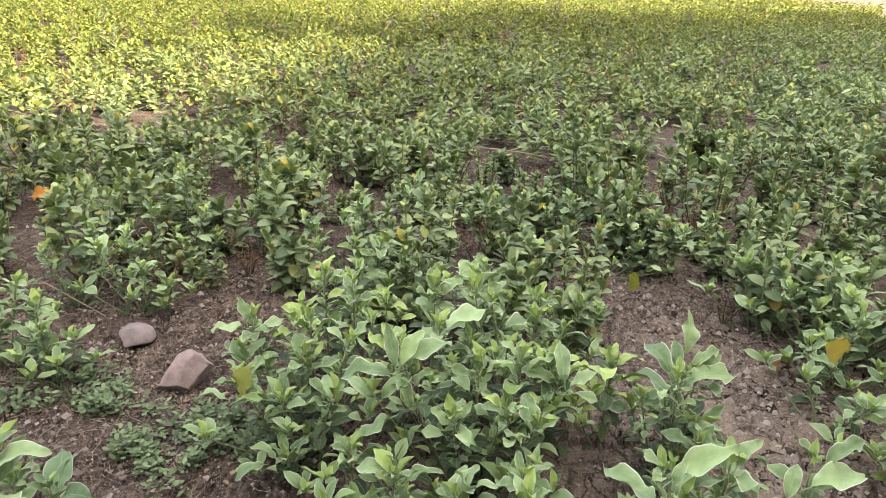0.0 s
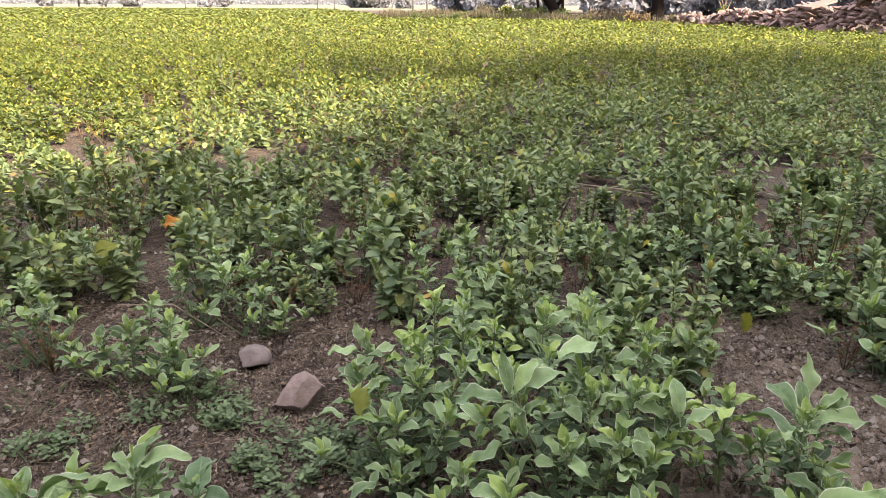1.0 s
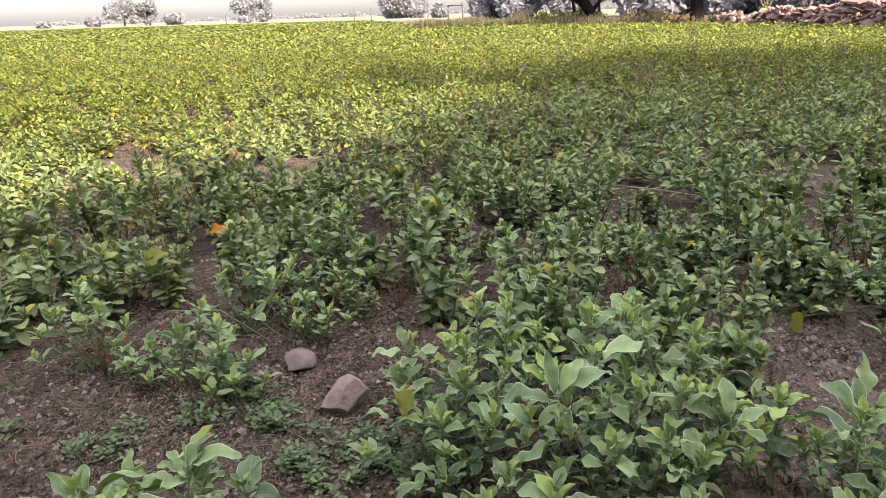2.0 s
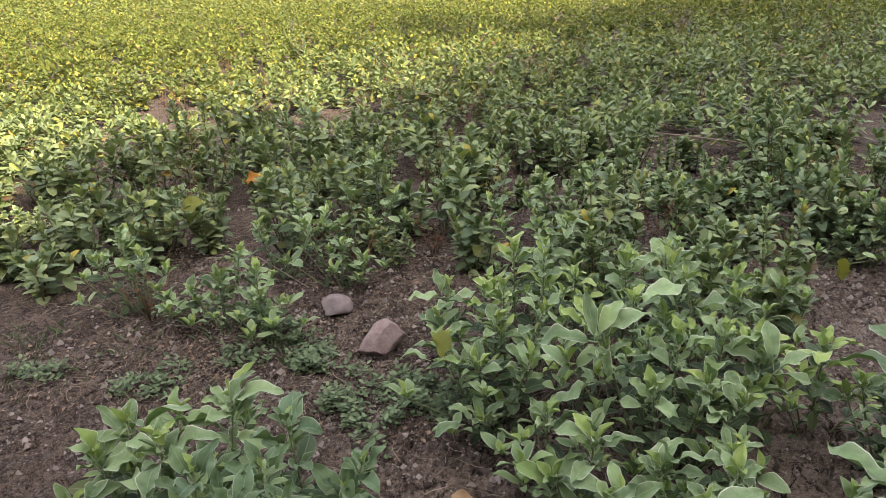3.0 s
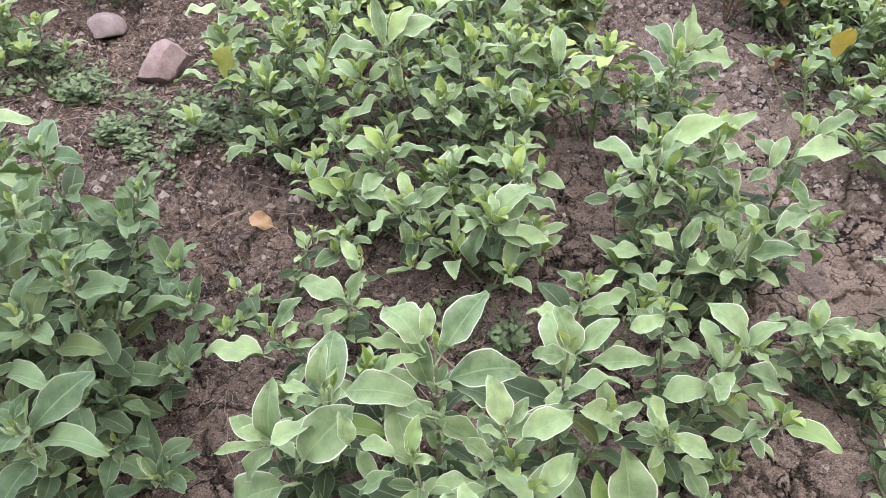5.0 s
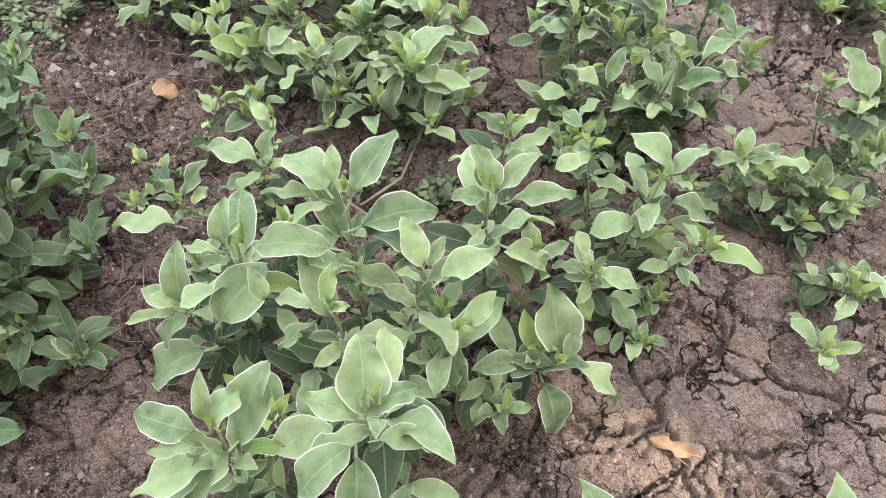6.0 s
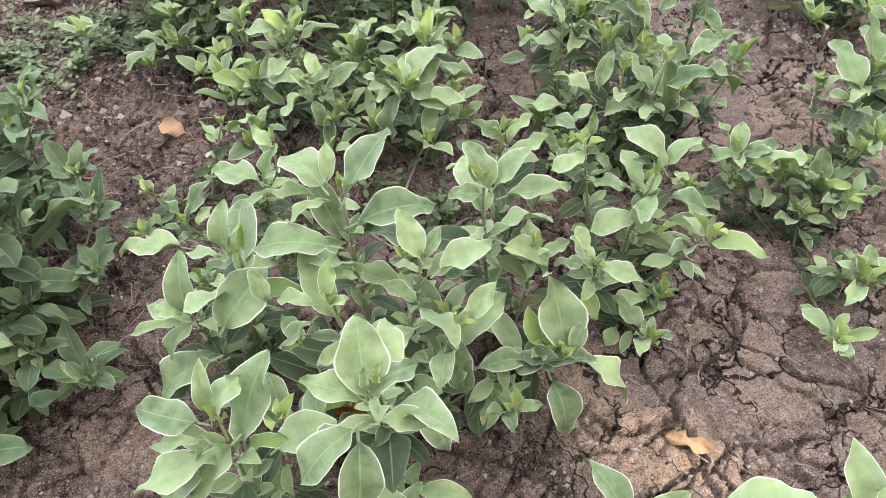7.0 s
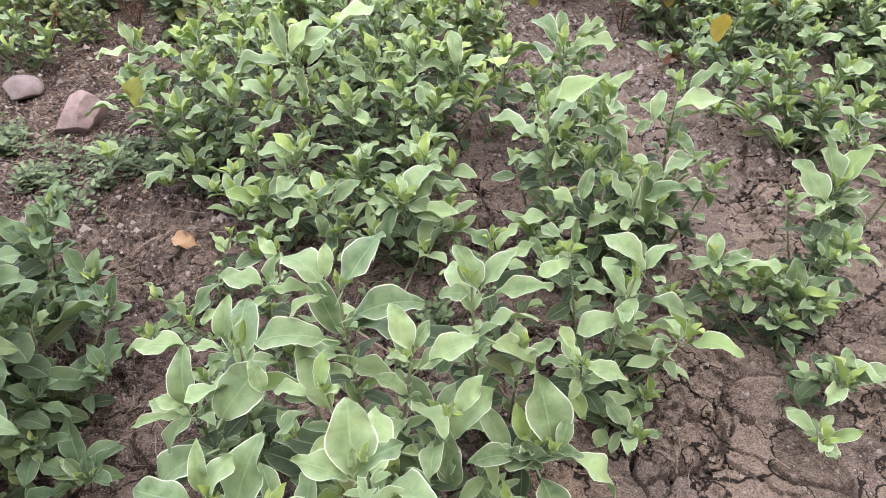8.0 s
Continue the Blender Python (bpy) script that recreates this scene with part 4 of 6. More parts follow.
placed_leaf(plant, -0.357, 1.123, 0.380, -0.361, 1.147, 0.440, 0.5)
placed_leaf(plant, -0.290, 1.045, 0.400, -0.254, 1.090, 0.450, 0.4)
placed_leaf(plant, -0.315, 1.059, 0.380, -0.451, 1.111, 0.360, 0.22)
placed_leaf(plant, -0.312, 1.046, 0.360, -0.430, 1.068, 0.340, 0.22)
placed_leaf(plant, -0.297, 1.000, 0.340, -0.414, 1.039, 0.300, 0.4)
placed_leaf(plant, -0.277, 1.160, 0.300, -0.216, 1.200, 0.340, 0.6)
placed_leaf(plant, -0.205, 1.093, 0.350, -0.138, 1.147, 0.330, 0.4)
placed_leaf(plant, -0.151, 0.952, 0.150, -0.171, 0.959, 0.200, 0.5)
placed_leaf(plant, -0.147, 0.958, 0.150, -0.098, 0.956, 0.200, 0.45)
placed_leaf(plant, -0.138, 0.940, 0.150, -0.094, 0.941, 0.120, 0.45)
placed_leaf(plant, -0.162, 1.120, 0.150, -0.122, 1.151, 0.030, 0.45)
placed_leaf(plant, -0.142, 1.119, 0.200, -0.089, 1.132, 0.240, 0.4)
placed_leaf(plant, -0.259, 1.046, 0.330, -0.201, 1.034, 0.320, 0.4)
placed_leaf(plant, -0.187, 1.039, 0.150, -0.132, 1.071, 0.080, 0.5)
branched(plant, -0.300, 1.065, 0.42, 0.102, 2)
branched(plant, -0.176, 1.029, 0.40, 0.102, 2)
branched(plant, -0.166, 1.102, 0.22, 0.102, 2)
branched(plant, -0.156, 0.952, 0.15, 0.102, 2)
branched(plant, -0.240, 0.969, 0.36, 0.102, 2)
plant = crop_plant(-0.244, 1.327, "dark green leafy crop plant beside a soil crack", DARK)
placed_leaf(plant, -0.170, 1.271, 0.220, -0.179, 1.324, 0.280, 0.45)
branched(plant, -0.306, 1.345, 0.40, 0.102, 2)
branched(plant, -0.183, 1.308, 0.25, 0.102, 2)
plant = crop_plant(-0.238, 0.841, "dark green leafy crop plant beside a soil crack", DARK)
placed_leaf(plant, -0.273, 0.831, 0.360, -0.366, 0.894, 0.340, 0.45)
placed_leaf(plant, -0.262, 0.834, 0.370, -0.256, 0.870, 0.420, 0.35)
placed_leaf(plant, -0.258, 0.834, 0.370, -0.233, 0.891, 0.400, 0.35)
branched(plant, -0.291, 0.909, 0.38, 0.102, 2)
branched(plant, -0.185, 0.773, 0.36, 0.102, 2)
plant = crop_plant(-0.596, 1.117, "dark green leafy crop plant beside bare soil", DARK)
branched(plant, -0.570, 1.168, 0.28, 0.085, 2)
branched(plant, -0.622, 1.067, 0.25, 0.085, 2)
plant = crop_plant(-0.676, 1.344, "pale grey-green crop plant with broad wavy leaves")
branched(plant, -0.704, 1.394, 0.34, 0.110, 2)
branched(plant, -0.576, 1.312, 0.36, 0.110, 2)
branched(plant, -0.747, 1.326, 0.30, 0.110, 2)
plant = crop_plant(0.632, 0.358, "low grey-green crop plant with broad leaves on pale soil")
placed_leaf(plant, 0.633, 0.359, 0.250, 0.612, 0.417, 0.320, 0.4)
placed_leaf(plant, 0.642, 0.356, 0.250, 0.720, 0.365, 0.270, 0.45)
placed_leaf(plant, 0.624, 0.359, 0.240, 0.525, 0.391, 0.220, 0.4)
branched(plant, 0.632, 0.358, 0.25, 0.1, 0, crown=False)
plant = crop_plant(0.820, 0.274, "low grey-green crop plant with broad leaves on pale soil")
placed_leaf(plant, 0.848, 0.306, 0.280, 0.747, 0.353, 0.300, 0.5)
placed_leaf(plant, 0.883, 0.295, 0.280, 0.882, 0.352, 0.360, 0.45)
placed_leaf(plant, 0.891, 0.291, 0.280, 0.948, 0.313, 0.330, 0.5)
branched(plant, 0.868, 0.290, 0.30, 0.1, 0, crown=False)
branched(plant, 0.772, 0.258, 0.20, 0.1, 0, crown=False)
plant = crop_plant(1.452, 1.037, "straggling grey-green crop plant on pale cracked soil")
placed_leaf(plant, 1.382, 1.005, 0.280, 1.356, 1.090, 0.340, 0.45)
placed_leaf(plant, 1.413, 1.030, 0.300, 1.425, 1.097, 0.380, 0.45)
placed_leaf(plant, 1.429, 1.026, 0.300, 1.528, 1.078, 0.370, 0.4)
placed_leaf(plant, 1.381, 0.993, 0.260, 1.332, 1.025, 0.260, 0.5)
placed_leaf(plant, 1.405, 1.008, 0.260, 1.545, 1.045, 0.270, 0.45)
placed_leaf(plant, 1.526, 1.071, 0.400, 1.528, 1.191, 0.360, 0.45)
placed_leaf(plant, 1.392, 0.925, 0.100, 1.478, 0.914, 0.100, 0.45)
branched(plant, 1.418, 1.029, 0.30, 0.082, 2)
branched(plant, 1.515, 1.137, 0.40, 0.082, 2)
branched(plant, 1.422, 0.946, 0.20, 0.082, 2)
plant = crop_plant(1.289, 0.870, "straggling grey-green crop plant on pale cracked soil")
placed_leaf(plant, 1.295, 0.660, 0.140, 1.271, 0.739, 0.120, 0.4)
placed_leaf(plant, 1.358, 0.915, 0.100, 1.338, 0.939, 0.050, 0.35)
branched(plant, 1.278, 0.985, 0.12, 0.082, 2)
branched(plant, 1.334, 0.939, 0.10, 0.082, 2)
branched(plant, 1.256, 0.687, 0.12, 0.082, 2)
plant = crop_plant(1.145, 0.976, "straggling grey-green crop plant on pale cracked soil")
placed_leaf(plant, 1.131, 0.970, 0.200, 1.148, 1.004, 0.250, 0.5)
placed_leaf(plant, 1.136, 0.960, 0.200, 1.083, 0.985, 0.190, 0.55)
placed_leaf(plant, 1.151, 0.959, 0.190, 1.214, 0.941, 0.170, 0.5)
placed_leaf(plant, 1.185, 0.966, 0.170, 1.281, 0.940, 0.180, 0.5)
branched(plant, 1.145, 0.976, 0.20, 0.082, 2)
plant = crop_plant(1.108, 1.709, "tall pale grey-green crop plant with broad leaves")
placed_leaf(plant, 1.033, 1.659, 0.400, 1.005, 1.758, 0.440, 0.45)
placed_leaf(plant, 1.014, 1.605, 0.370, 0.942, 1.747, 0.360, 0.4)
placed_leaf(plant, 1.088, 1.670, 0.370, 1.294, 1.712, 0.360, 0.35)
placed_leaf(plant, 1.059, 1.673, 0.400, 1.066, 1.717, 0.460, 0.4)
placed_leaf(plant, 1.115, 1.708, 0.380, 1.216, 1.757, 0.400, 0.35)
branched(plant, 1.049, 1.646, 0.40, 0.09, 2)
branched(plant, 1.148, 1.732, 0.35, 0.09, 2)
branched(plant, 1.079, 1.746, 0.25, 0.09, 2)
branched(plant, 1.156, 1.712, 0.20, 0.09, 2)
plant = crop_plant(1.984, 1.867, "dense green crop plant with a few yellow leaves")
branched(plant, 1.984, 1.867, 0.25, 0.085, 3, True)
plant = crop_plant(1.706, 1.935, "dense green crop plant with a few yellow leaves")
branched(plant, 1.689, 1.752, 0.20, 0.085, 3, True)
branched(plant, 1.723, 2.118, 0.20, 0.085, 3, True)
plant = crop_plant(1.842, 1.602, "dense green crop plant with a few yellow leaves")
branched(plant, 1.785, 1.694, 0.25, 0.085, 3, True)
branched(plant, 1.917, 1.620, 0.25, 0.085, 3, True)
branched(plant, 1.920, 1.503, 0.20, 0.085, 3, True)
branched(plant, 1.768, 1.631, 0.12, 0.085, 3, True)
branched(plant, 1.821, 1.564, 0.20, 0.085, 3, True)
plant = crop_plant(-0.962, 2.421, "upright light green crop plant beside bare crumbly soil")
branched(plant, -0.857, 2.422, 0.33, 0.08, 3, True)
branched(plant, -0.934, 2.389, 0.22, 0.08, 3, True)
branched(plant, -1.095, 2.453, 0.15, 0.08, 3, True)
plant = crop_plant(-0.760, 2.333, "upright light green crop plant beside bare crumbly soil")
branched(plant, -0.758, 2.315, 0.30, 0.08, 3, True)
branched(plant, -0.764, 2.324, 0.20, 0.08, 3, True)
branched(plant, -0.759, 2.361, 0.10, 0.08, 3, True)
plant = crop_plant(-0.610, 2.821, "upright light green crop plant beside bare crumbly soil")
branched(plant, -0.578, 2.795, 0.20, 0.08, 3, True)
branched(plant, -0.494, 2.827, 0.12, 0.08, 3, True)
branched(plant, -0.759, 2.841, 0.28, 0.08, 3, True)
plant = crop_plant(0.494, 2.635, "light green crop plant with yellow dying leaves")
branched(plant, 0.432, 2.635, 0.25, 0.085, 3, True)
branched(plant, 0.555, 2.634, 0.25, 0.085, 3, True)
plant = crop_plant(0.205, 2.728, "light green crop plant with yellow dying leaves")
branched(plant, 0.250, 2.561, 0.30, 0.085, 3, True)
branched(plant, 0.159, 2.895, 0.10, 0.085, 3, True)
plant = crop_plant(1.816, 2.564, "dense dull green crop plant beside bare soil")
branched(plant, 1.737, 2.577, 0.28, 0.085, 3, True)
branched(plant, 1.894, 2.552, 0.33, 0.085, 3, True)
plant = crop_plant(1.943, 2.337, "dense dull green crop plant beside bare soil")
branched(plant, 1.983, 2.423, 0.35, 0.085, 3, True)
branched(plant, 1.785, 2.357, 0.28, 0.085, 3, True)
branched(plant, 1.969, 2.267, 0.28, 0.085, 3, True)
branched(plant, 1.908, 2.354, 0.20, 0.085, 3, True)
branched(plant, 2.069, 2.284, 0.15, 0.085, 3, True)
plant = crop_plant(1.849, 2.122, "dense dull green crop plant beside bare soil")
branched(plant, 1.816, 2.137, 0.18, 0.085, 3, True)
branched(plant, 1.882, 2.107, 0.30, 0.085, 3, True)
plant = crop_plant(2.049, 2.060, "dense dull green crop plant beside bare soil")
branched(plant, 2.049, 2.060, 0.25, 0.085, 3, True)
plant = crop_plant(-0.221, 3.420, "bushy dull green crop plant at the edge of bare soil")
branched(plant, -0.221, 3.420, 0.30, 0.08, 3, True)
plant = crop_plant(-1.947, 3.695, "bushy dull green crop plant at the edge of bare soil")
branched(plant, -2.216, 3.832, 0.30, 0.08, 3, True)
branched(plant, -1.677, 3.558, 0.20, 0.08, 3, True)
plant = crop_plant(-1.352, 2.552, "bushy dull green crop plant at the edge of bare soil")
branched(plant, -1.502, 2.691, 0.30, 0.08, 3, True)
branched(plant, -1.333, 2.559, 0.25, 0.08, 3, True)
branched(plant, -1.496, 2.502, 0.25, 0.08, 3, True)
branched(plant, -1.079, 2.455, 0.08, 0.08, 3, True)
plant = crop_plant(-0.884, 2.909, "bushy dull green crop plant at the edge of bare soil")
branched(plant, -0.820, 3.003, 0.30, 0.08, 3, True)
branched(plant, -0.949, 2.816, 0.28, 0.08, 3, True)
plant = crop_plant(-0.595, 3.137, "bushy dull green crop plant at the edge of bare soil")
branched(plant, -0.644, 3.185, 0.33, 0.08, 3, True)
branched(plant, -0.713, 3.002, 0.20, 0.08, 3, True)
branched(plant, -0.428, 3.223, 0.28, 0.08, 3, True)
plant = crop_plant(-0.583, 3.521, "bushy dull green crop plant at the edge of bare soil")
branched(plant, -0.583, 3.521, 0.38, 0.08, 3, True)
plant = crop_plant(0.956, 2.351, "bushy dull green crop plant at the edge of bare soil")
branched(plant, 0.889, 2.351, 0.26, 0.08, 3, True)
branched(plant, 1.023, 2.352, 0.24, 0.08, 3, True)
plant = crop_plant(0.284, 3.060, "bushy dull green crop plant at the edge of bare soil")
branched(plant, 0.020, 2.993, 0.33, 0.08, 3, True)
branched(plant, 0.252, 2.999, 0.40, 0.08, 3, True)
branched(plant, 0.333, 2.642, 0.36, 0.08, 3, True)
branched(plant, 0.533, 3.606, 0.33, 0.08, 3, True)
plant = crop_plant(1.345, 3.135, "bushy dull green crop plant at the edge of bare soil")
branched(plant, 1.310, 3.046, 0.28, 0.08, 3, True)
branched(plant, 1.593, 3.121, 0.28, 0.08, 3, True)
branched(plant, 1.271, 3.403, 0.28, 0.08, 3, True)
branched(plant, 0.975, 3.164, 0.20, 0.08, 3, True)
branched(plant, 0.818, 3.295, 0.26, 0.08, 3, True)
branched(plant, 1.627, 2.888, 0.30, 0.08, 3, True)
branched(plant, 1.822, 3.027, 0.30, 0.08, 3, True)


def inside(x, y, outline):
    hit = False
    for (ax, ay), (bx, by) in zip(outline, outline[1:] + outline[:1]):
        if (ay > y) != (by > y) and x < ax + (bx - ax) * (y - ay) / (by - ay):
            hit = not hit
    return hit


def thicket(outline, seed, step, tall, size, label, leaves=None, clear=0.06, fresh=0.0):
    """Plants that close the gaps of a dense stand; tall: height at the near and the far edge; fresh: share of yellow-green plants."""
    rng = random.Random(seed)
    ys = [p[1] for p in outline]
    y = min(ys)
    while y < max(ys):
        x = min(p[0] for p in outline)
        while x < max(p[0] for p in outline):
            px, py = x + rng.uniform(-0.4, 0.4) * step, y + rng.uniform(-0.4, 0.4) * step
            x += step
            if not inside(px, py, outline) or any((px - a) ** 2 + (py - b) ** 2 < clear * clear for a, b in TIPS):
                continue
            q = (py - min(ys)) / (max(ys) - min(ys))
            high = (tall[0] + (tall[1] - tall[0]) * q) * rng.uniform(0.75, 1.1)
            plant = crop_plant(px, py, label, FRESH if rng.random() < fresh and q > 0.35 else leaves)
            branched(plant, px, py, high, size * rng.uniform(0.85, 1.1), 3, True, rng=rng)
        y += step


thicket([(0.24, 1.42), (0.33, 1.30), (0.50, 1.27), (0.60, 1.36), (0.78, 1.58), (0.95, 1.80), (1.06, 2.10), (1.04, 2.35), (0.70, 2.50), (0.25, 2.35), (-0.05, 2.42), (-0.20, 2.30), (-0.10, 1.98), (0.04, 1.82), (0.20, 1.68)],
        71, 0.115, (0.24, 0.42), 0.088, "dense bushy grey-green crop plant near two stones", fresh=0.42)
thicket([(0.82, 1.06), (1.00, 1.02), (1.18, 1.12), (1.22, 1.32), (0.98, 1.36), (0.80, 1.26)], 72, 0.095, (0.26, 0.42), 0.105, "tall pale grey-green crop plant with long leaning stems")
thicket([(-0.62, 0.86), (-0.22, 0.84), (-0.17, 1.05), (-0.21, 1.28), (-0.62, 1.22)], 74, 0.105, (0.38, 0.38), 0.100, "dark green leafy crop plant beside a soil crack", DARK)
thicket([(1.98, 1.50), (2.60, 1.40), (2.90, 2.30), (2.10, 2.20)], 73, 0.20, (0.24, 0.30), 0.085, "dense green crop plant with a few yellow leaves")

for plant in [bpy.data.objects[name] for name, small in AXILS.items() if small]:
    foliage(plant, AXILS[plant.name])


# ---- crop plants further back ----
def round_leaf(rng):
    """A small blunt leaf along +x, folded along its rib."""
    wide, arch, fold, skew = rng.uniform(0.26, 0.36), rng.uniform(0.1, 0.45), rng.uniform(0.05, 0.4), rng.uniform(-0.1, 0.1)
    verts = [Vector((-0.06, 0, -0.02))]
    for u, w in ((0.20, 0.72), (0.52, 1.0), (0.86, 0.58)):
        z = arch * (u - u * u * 1.35)
        for s in (-1, 0, 1):
            verts.append(Vector((u, s * w * wide + skew * u * u, z + fold * abs(s) * w * wide + rng.uniform(-0.03, 0.03))))
    verts.append(Vector((1.0, skew, arch * -0.35)))
    return verts, [(0, 2, 1), (0, 3, 2), (1, 2, 5, 4), (2, 3, 6, 5), (4, 5, 8, 7), (5, 6, 9, 8), (7, 8, 10), (8, 9, 10)]


def plant_kind(seed, shoots, radius, height, size):
    """A bushy plant whose leaves are one mesh: stems and foliage under an empty."""
    rng = random.Random(seed)
    plant = new("small_crop_plant")
    stems, pieces = [], []
    for _ in range(shoots):
        a, r = rng.uniform(0, 6.28), radius * math.sqrt(rng.random())
        top = Vector((r * math.cos(a), r * math.sin(a), height * rng.uniform(0.5, 1.0)))
        root = Vector((top.x * 0.2, top.y * 0.2, -0.03))
        mid = (top + root) * 0.5 + Vector((top.x * 0.2, top.y * 0.2, 0))
        stems.append(tube([root, mid, top], [0.0035, 0.003, 0.0018], 4))
        turn, n = rng.uniform(0, 6.28), rng.randint(20, 25)
        leafy = rng.choice((0.40, 0.72, 0.78, 0.82))     # how far down the leaves go
        for i in range(n):
            q = i / (n - 1)
            s = 1 - leafy * q ** 1.4
            at = root.lerp(top, s)
            turn += 2.4 + rng.uniform(-0.4, 0.4)
            length = size * 0.80 * (0.45 + 0.75 * min(1, q / 0.35)) * rng.uniform(0.55, 1.2)
            up = radians(76 - 88 * q + rng.uniform(-24, 24))
            m = leaf_pose(at, turn, up, (length, length, length), rng.uniform(-0.4, 0.4))
            v, f = round_leaf(rng)
            pieces.append(([m @ p for p in v], f))
    v, f = joined(stems)
    mesh_object("stem", v, f, WOODY if seed % 3 == 0 else STEM, plant, True)
    v, f = joined(pieces)
    tagged(mesh_object("foliage", v, f, CROP, plant, True), "small dull green blunt leaves")
    return tagged(plant, "low bushy dull green crop plant in a dense field", "plant", "small crop plants")


KINDS = [plant_kind(100 + i, sh, r, h, s) for i, (sh, r, h, s) in enumerate((
    (8, 0.14, 0.26, 0.068), (9, 0.15, 0.31, 0.070), (7, 0.13, 0.20, 0.062), (9, 0.16, 0.33, 0.066), (8, 0.15, 0.24, 0.076), (9, 0.12, 0.40, 0.060)))]
BARE = ((1.02, 4.62, 0.2), (1.4, 4.42, 0.22), (-2.87, 5.9, 0.38), (-2.44, 4.95, 0.3), (-2.42, 4.25, 0.36), (-1.38, 6.2, 0.35), (-1.84, 3.6, 0.3), (-0.42, 3.75, 0.22), (-1.35, 3.65, 0.22), (-0.95, 4.35, 0.20), (0.25, 4.15, 0.20), (2.2, 4.4, 0.22), (-0.3, 5.3, 0.22), (1.9, 5.6, 0.25), (3.1, 5.9, 0.25), (-1.9, 5.9, 0.25), (1.40, 2.7, 0.26), (1.39, 2.95, 0.2), (1.25, 4.8, 0.22), (-3.26, 6.58, 0.45), (-2.65, 4.8, 0.35), (-1.9, 3.5, 0.28), (-1.3, 2.2, 0.6), (-0.45, 2.5, 0.45), (-0.2, 3.2, 0.22), (-3.2, 5.5, 0.3), (-0.6, 2.0, 0.3))


def bare(x, y):
    return any((x - a) ** 2 + (y - b) ** 2 < r * r for a, b, r in BARE)


def open_soil(x, y):
    return y > 3.0 or (y > 2.35 and (x > 1.6 or 0.15 < x < 1.15)) or (y > 2.5 and x < -1.55) or (y < 2.35 and x > 1.95)


rng = random.Random(9)
spots = []
y = 2.0
while y < 4.9:
    half = 0.72 * y + 0.5
    x = -half - 0.12 * y + rng.uniform(0, 0.2)
    while x < half + (0.9 if y < 3.4 else 0.2):
        px, py = x + rng.uniform(-0.1, 0.1), y + rng.uniform(-0.1, 0.1)
        if not bare(px, py) and open_soil(px, py) and (py > 3.5 or abs(px) > 0.2 or rng.random() < 0.8):
            spots.append((px, py))
        x += 0.27
    y += 0.25
for i, (px, py) in enumerate(spots):
    kind = KINDS[i % 6] if i < 6 else rng.choice(KINDS)
    big = rng.uniform(0.6, 1.35)
    m = pose(px, py, soil_at(px, py), 0, 0, rng.uniform(0, 360))
    if i < 6:
        KINDS[i].matrix_basis = m
    else:
        copy = copy_thing(kind, m)
        copy.scale = (big, big, big)


# ---- the field beyond ----
def scatter_leaves(seed, y0, y1, density, size, canopy, narrow=0.70, steep=60):
    """Loose leaves from y0 to y1 over the width that the field has there."""
    r = np.random.RandomState(seed)
    area = (y1 - y0) * (narrow * (y0 + y1) + 2)
    n = int(area * density)
    y = np.sqrt(r.uniform(y0 * y0, y1 * y1, n))
    x = r.uniform(-1.15, 1, n) * (narrow * y + 1)
    clump = fbm(x * 3.2, y * 3.2, 5, 3)
    z = canopy * np.clip(0.05 + 1.75 * clump, 0.25, 1.5) * r.uniform(0.3, 1.0, n) ** 0.6
    gap = fbm(x * 0.9, y * 0.9, 23, 3)
    keep = (gap < 0.70) | (r.rand(n) < 0.25)
    for a, b, rad in BARE:
        keep &= np.hypot(x - a, y - b) > rad
    keep &= ~((x > -4.2) & (y > 60.7 - 0.865 * (x + 4.2))) & ~((x > 12.8) & (y > 46 - 4.15 * (x - 12.8))) & ~((y > 60) & (x > -4.2 - 0.26 * (y - 60.7)))
    x, y, z = x[keep], y[keep], z[keep]
    n = len(x)
    turn, up = r.uniform(0, 2 * np.pi, n), np.radians(r.uniform(-25, steep, n))
    length = size * r.uniform(0.65, 1.25, n)
    wide = length * r.uniform(0.24, 0.34, n)
    ahead = np.stack([np.cos(turn) * np.cos(up), np.sin(turn) * np.cos(up), np.sin(up)], -1)
    aside = np.stack([-np.sin(turn), np.cos(turn), np.zeros(n)], -1)
    tilt = np.stack([np.zeros(n), np.zeros(n), r.uniform(-0.5, 0.5, n)], -1)
    c = np.stack([x, y, z], -1)
    m = c + ahead * (length * 0.45)[:, None]
    return np.stack([c, m + (aside + tilt) * wide[:, None], c + ahead * length[:, None] - np.stack([0 * x, 0 * x, length * 0.15], -1), m - (aside + tilt) * wide[:, None]], 1)


def leaf_plates(r, base, turn, up, length, wide):
    """Six-cornered leaves, one row of arrays each."""
    n = len(length)
    ahead = np.stack([np.cos(turn) * np.cos(up), np.sin(turn) * np.cos(up), np.sin(up)], -1) * length[:, None]
    aside = np.stack([-np.sin(turn), np.cos(turn), r.uniform(-0.5, 0.5, n)], -1) * wide[:, None]
    droop = np.stack([0 * length, 0 * length, -length * 0.16], -1)
    return np.stack([base, base + ahead * 0.35 + aside, base + ahead * 0.75 + aside * 0.75 + droop * 0.4, base + ahead + droop,
                     base + ahead * 0.75 - aside * 0.75 + droop * 0.4, base + ahead * 0.35 - aside], 1)


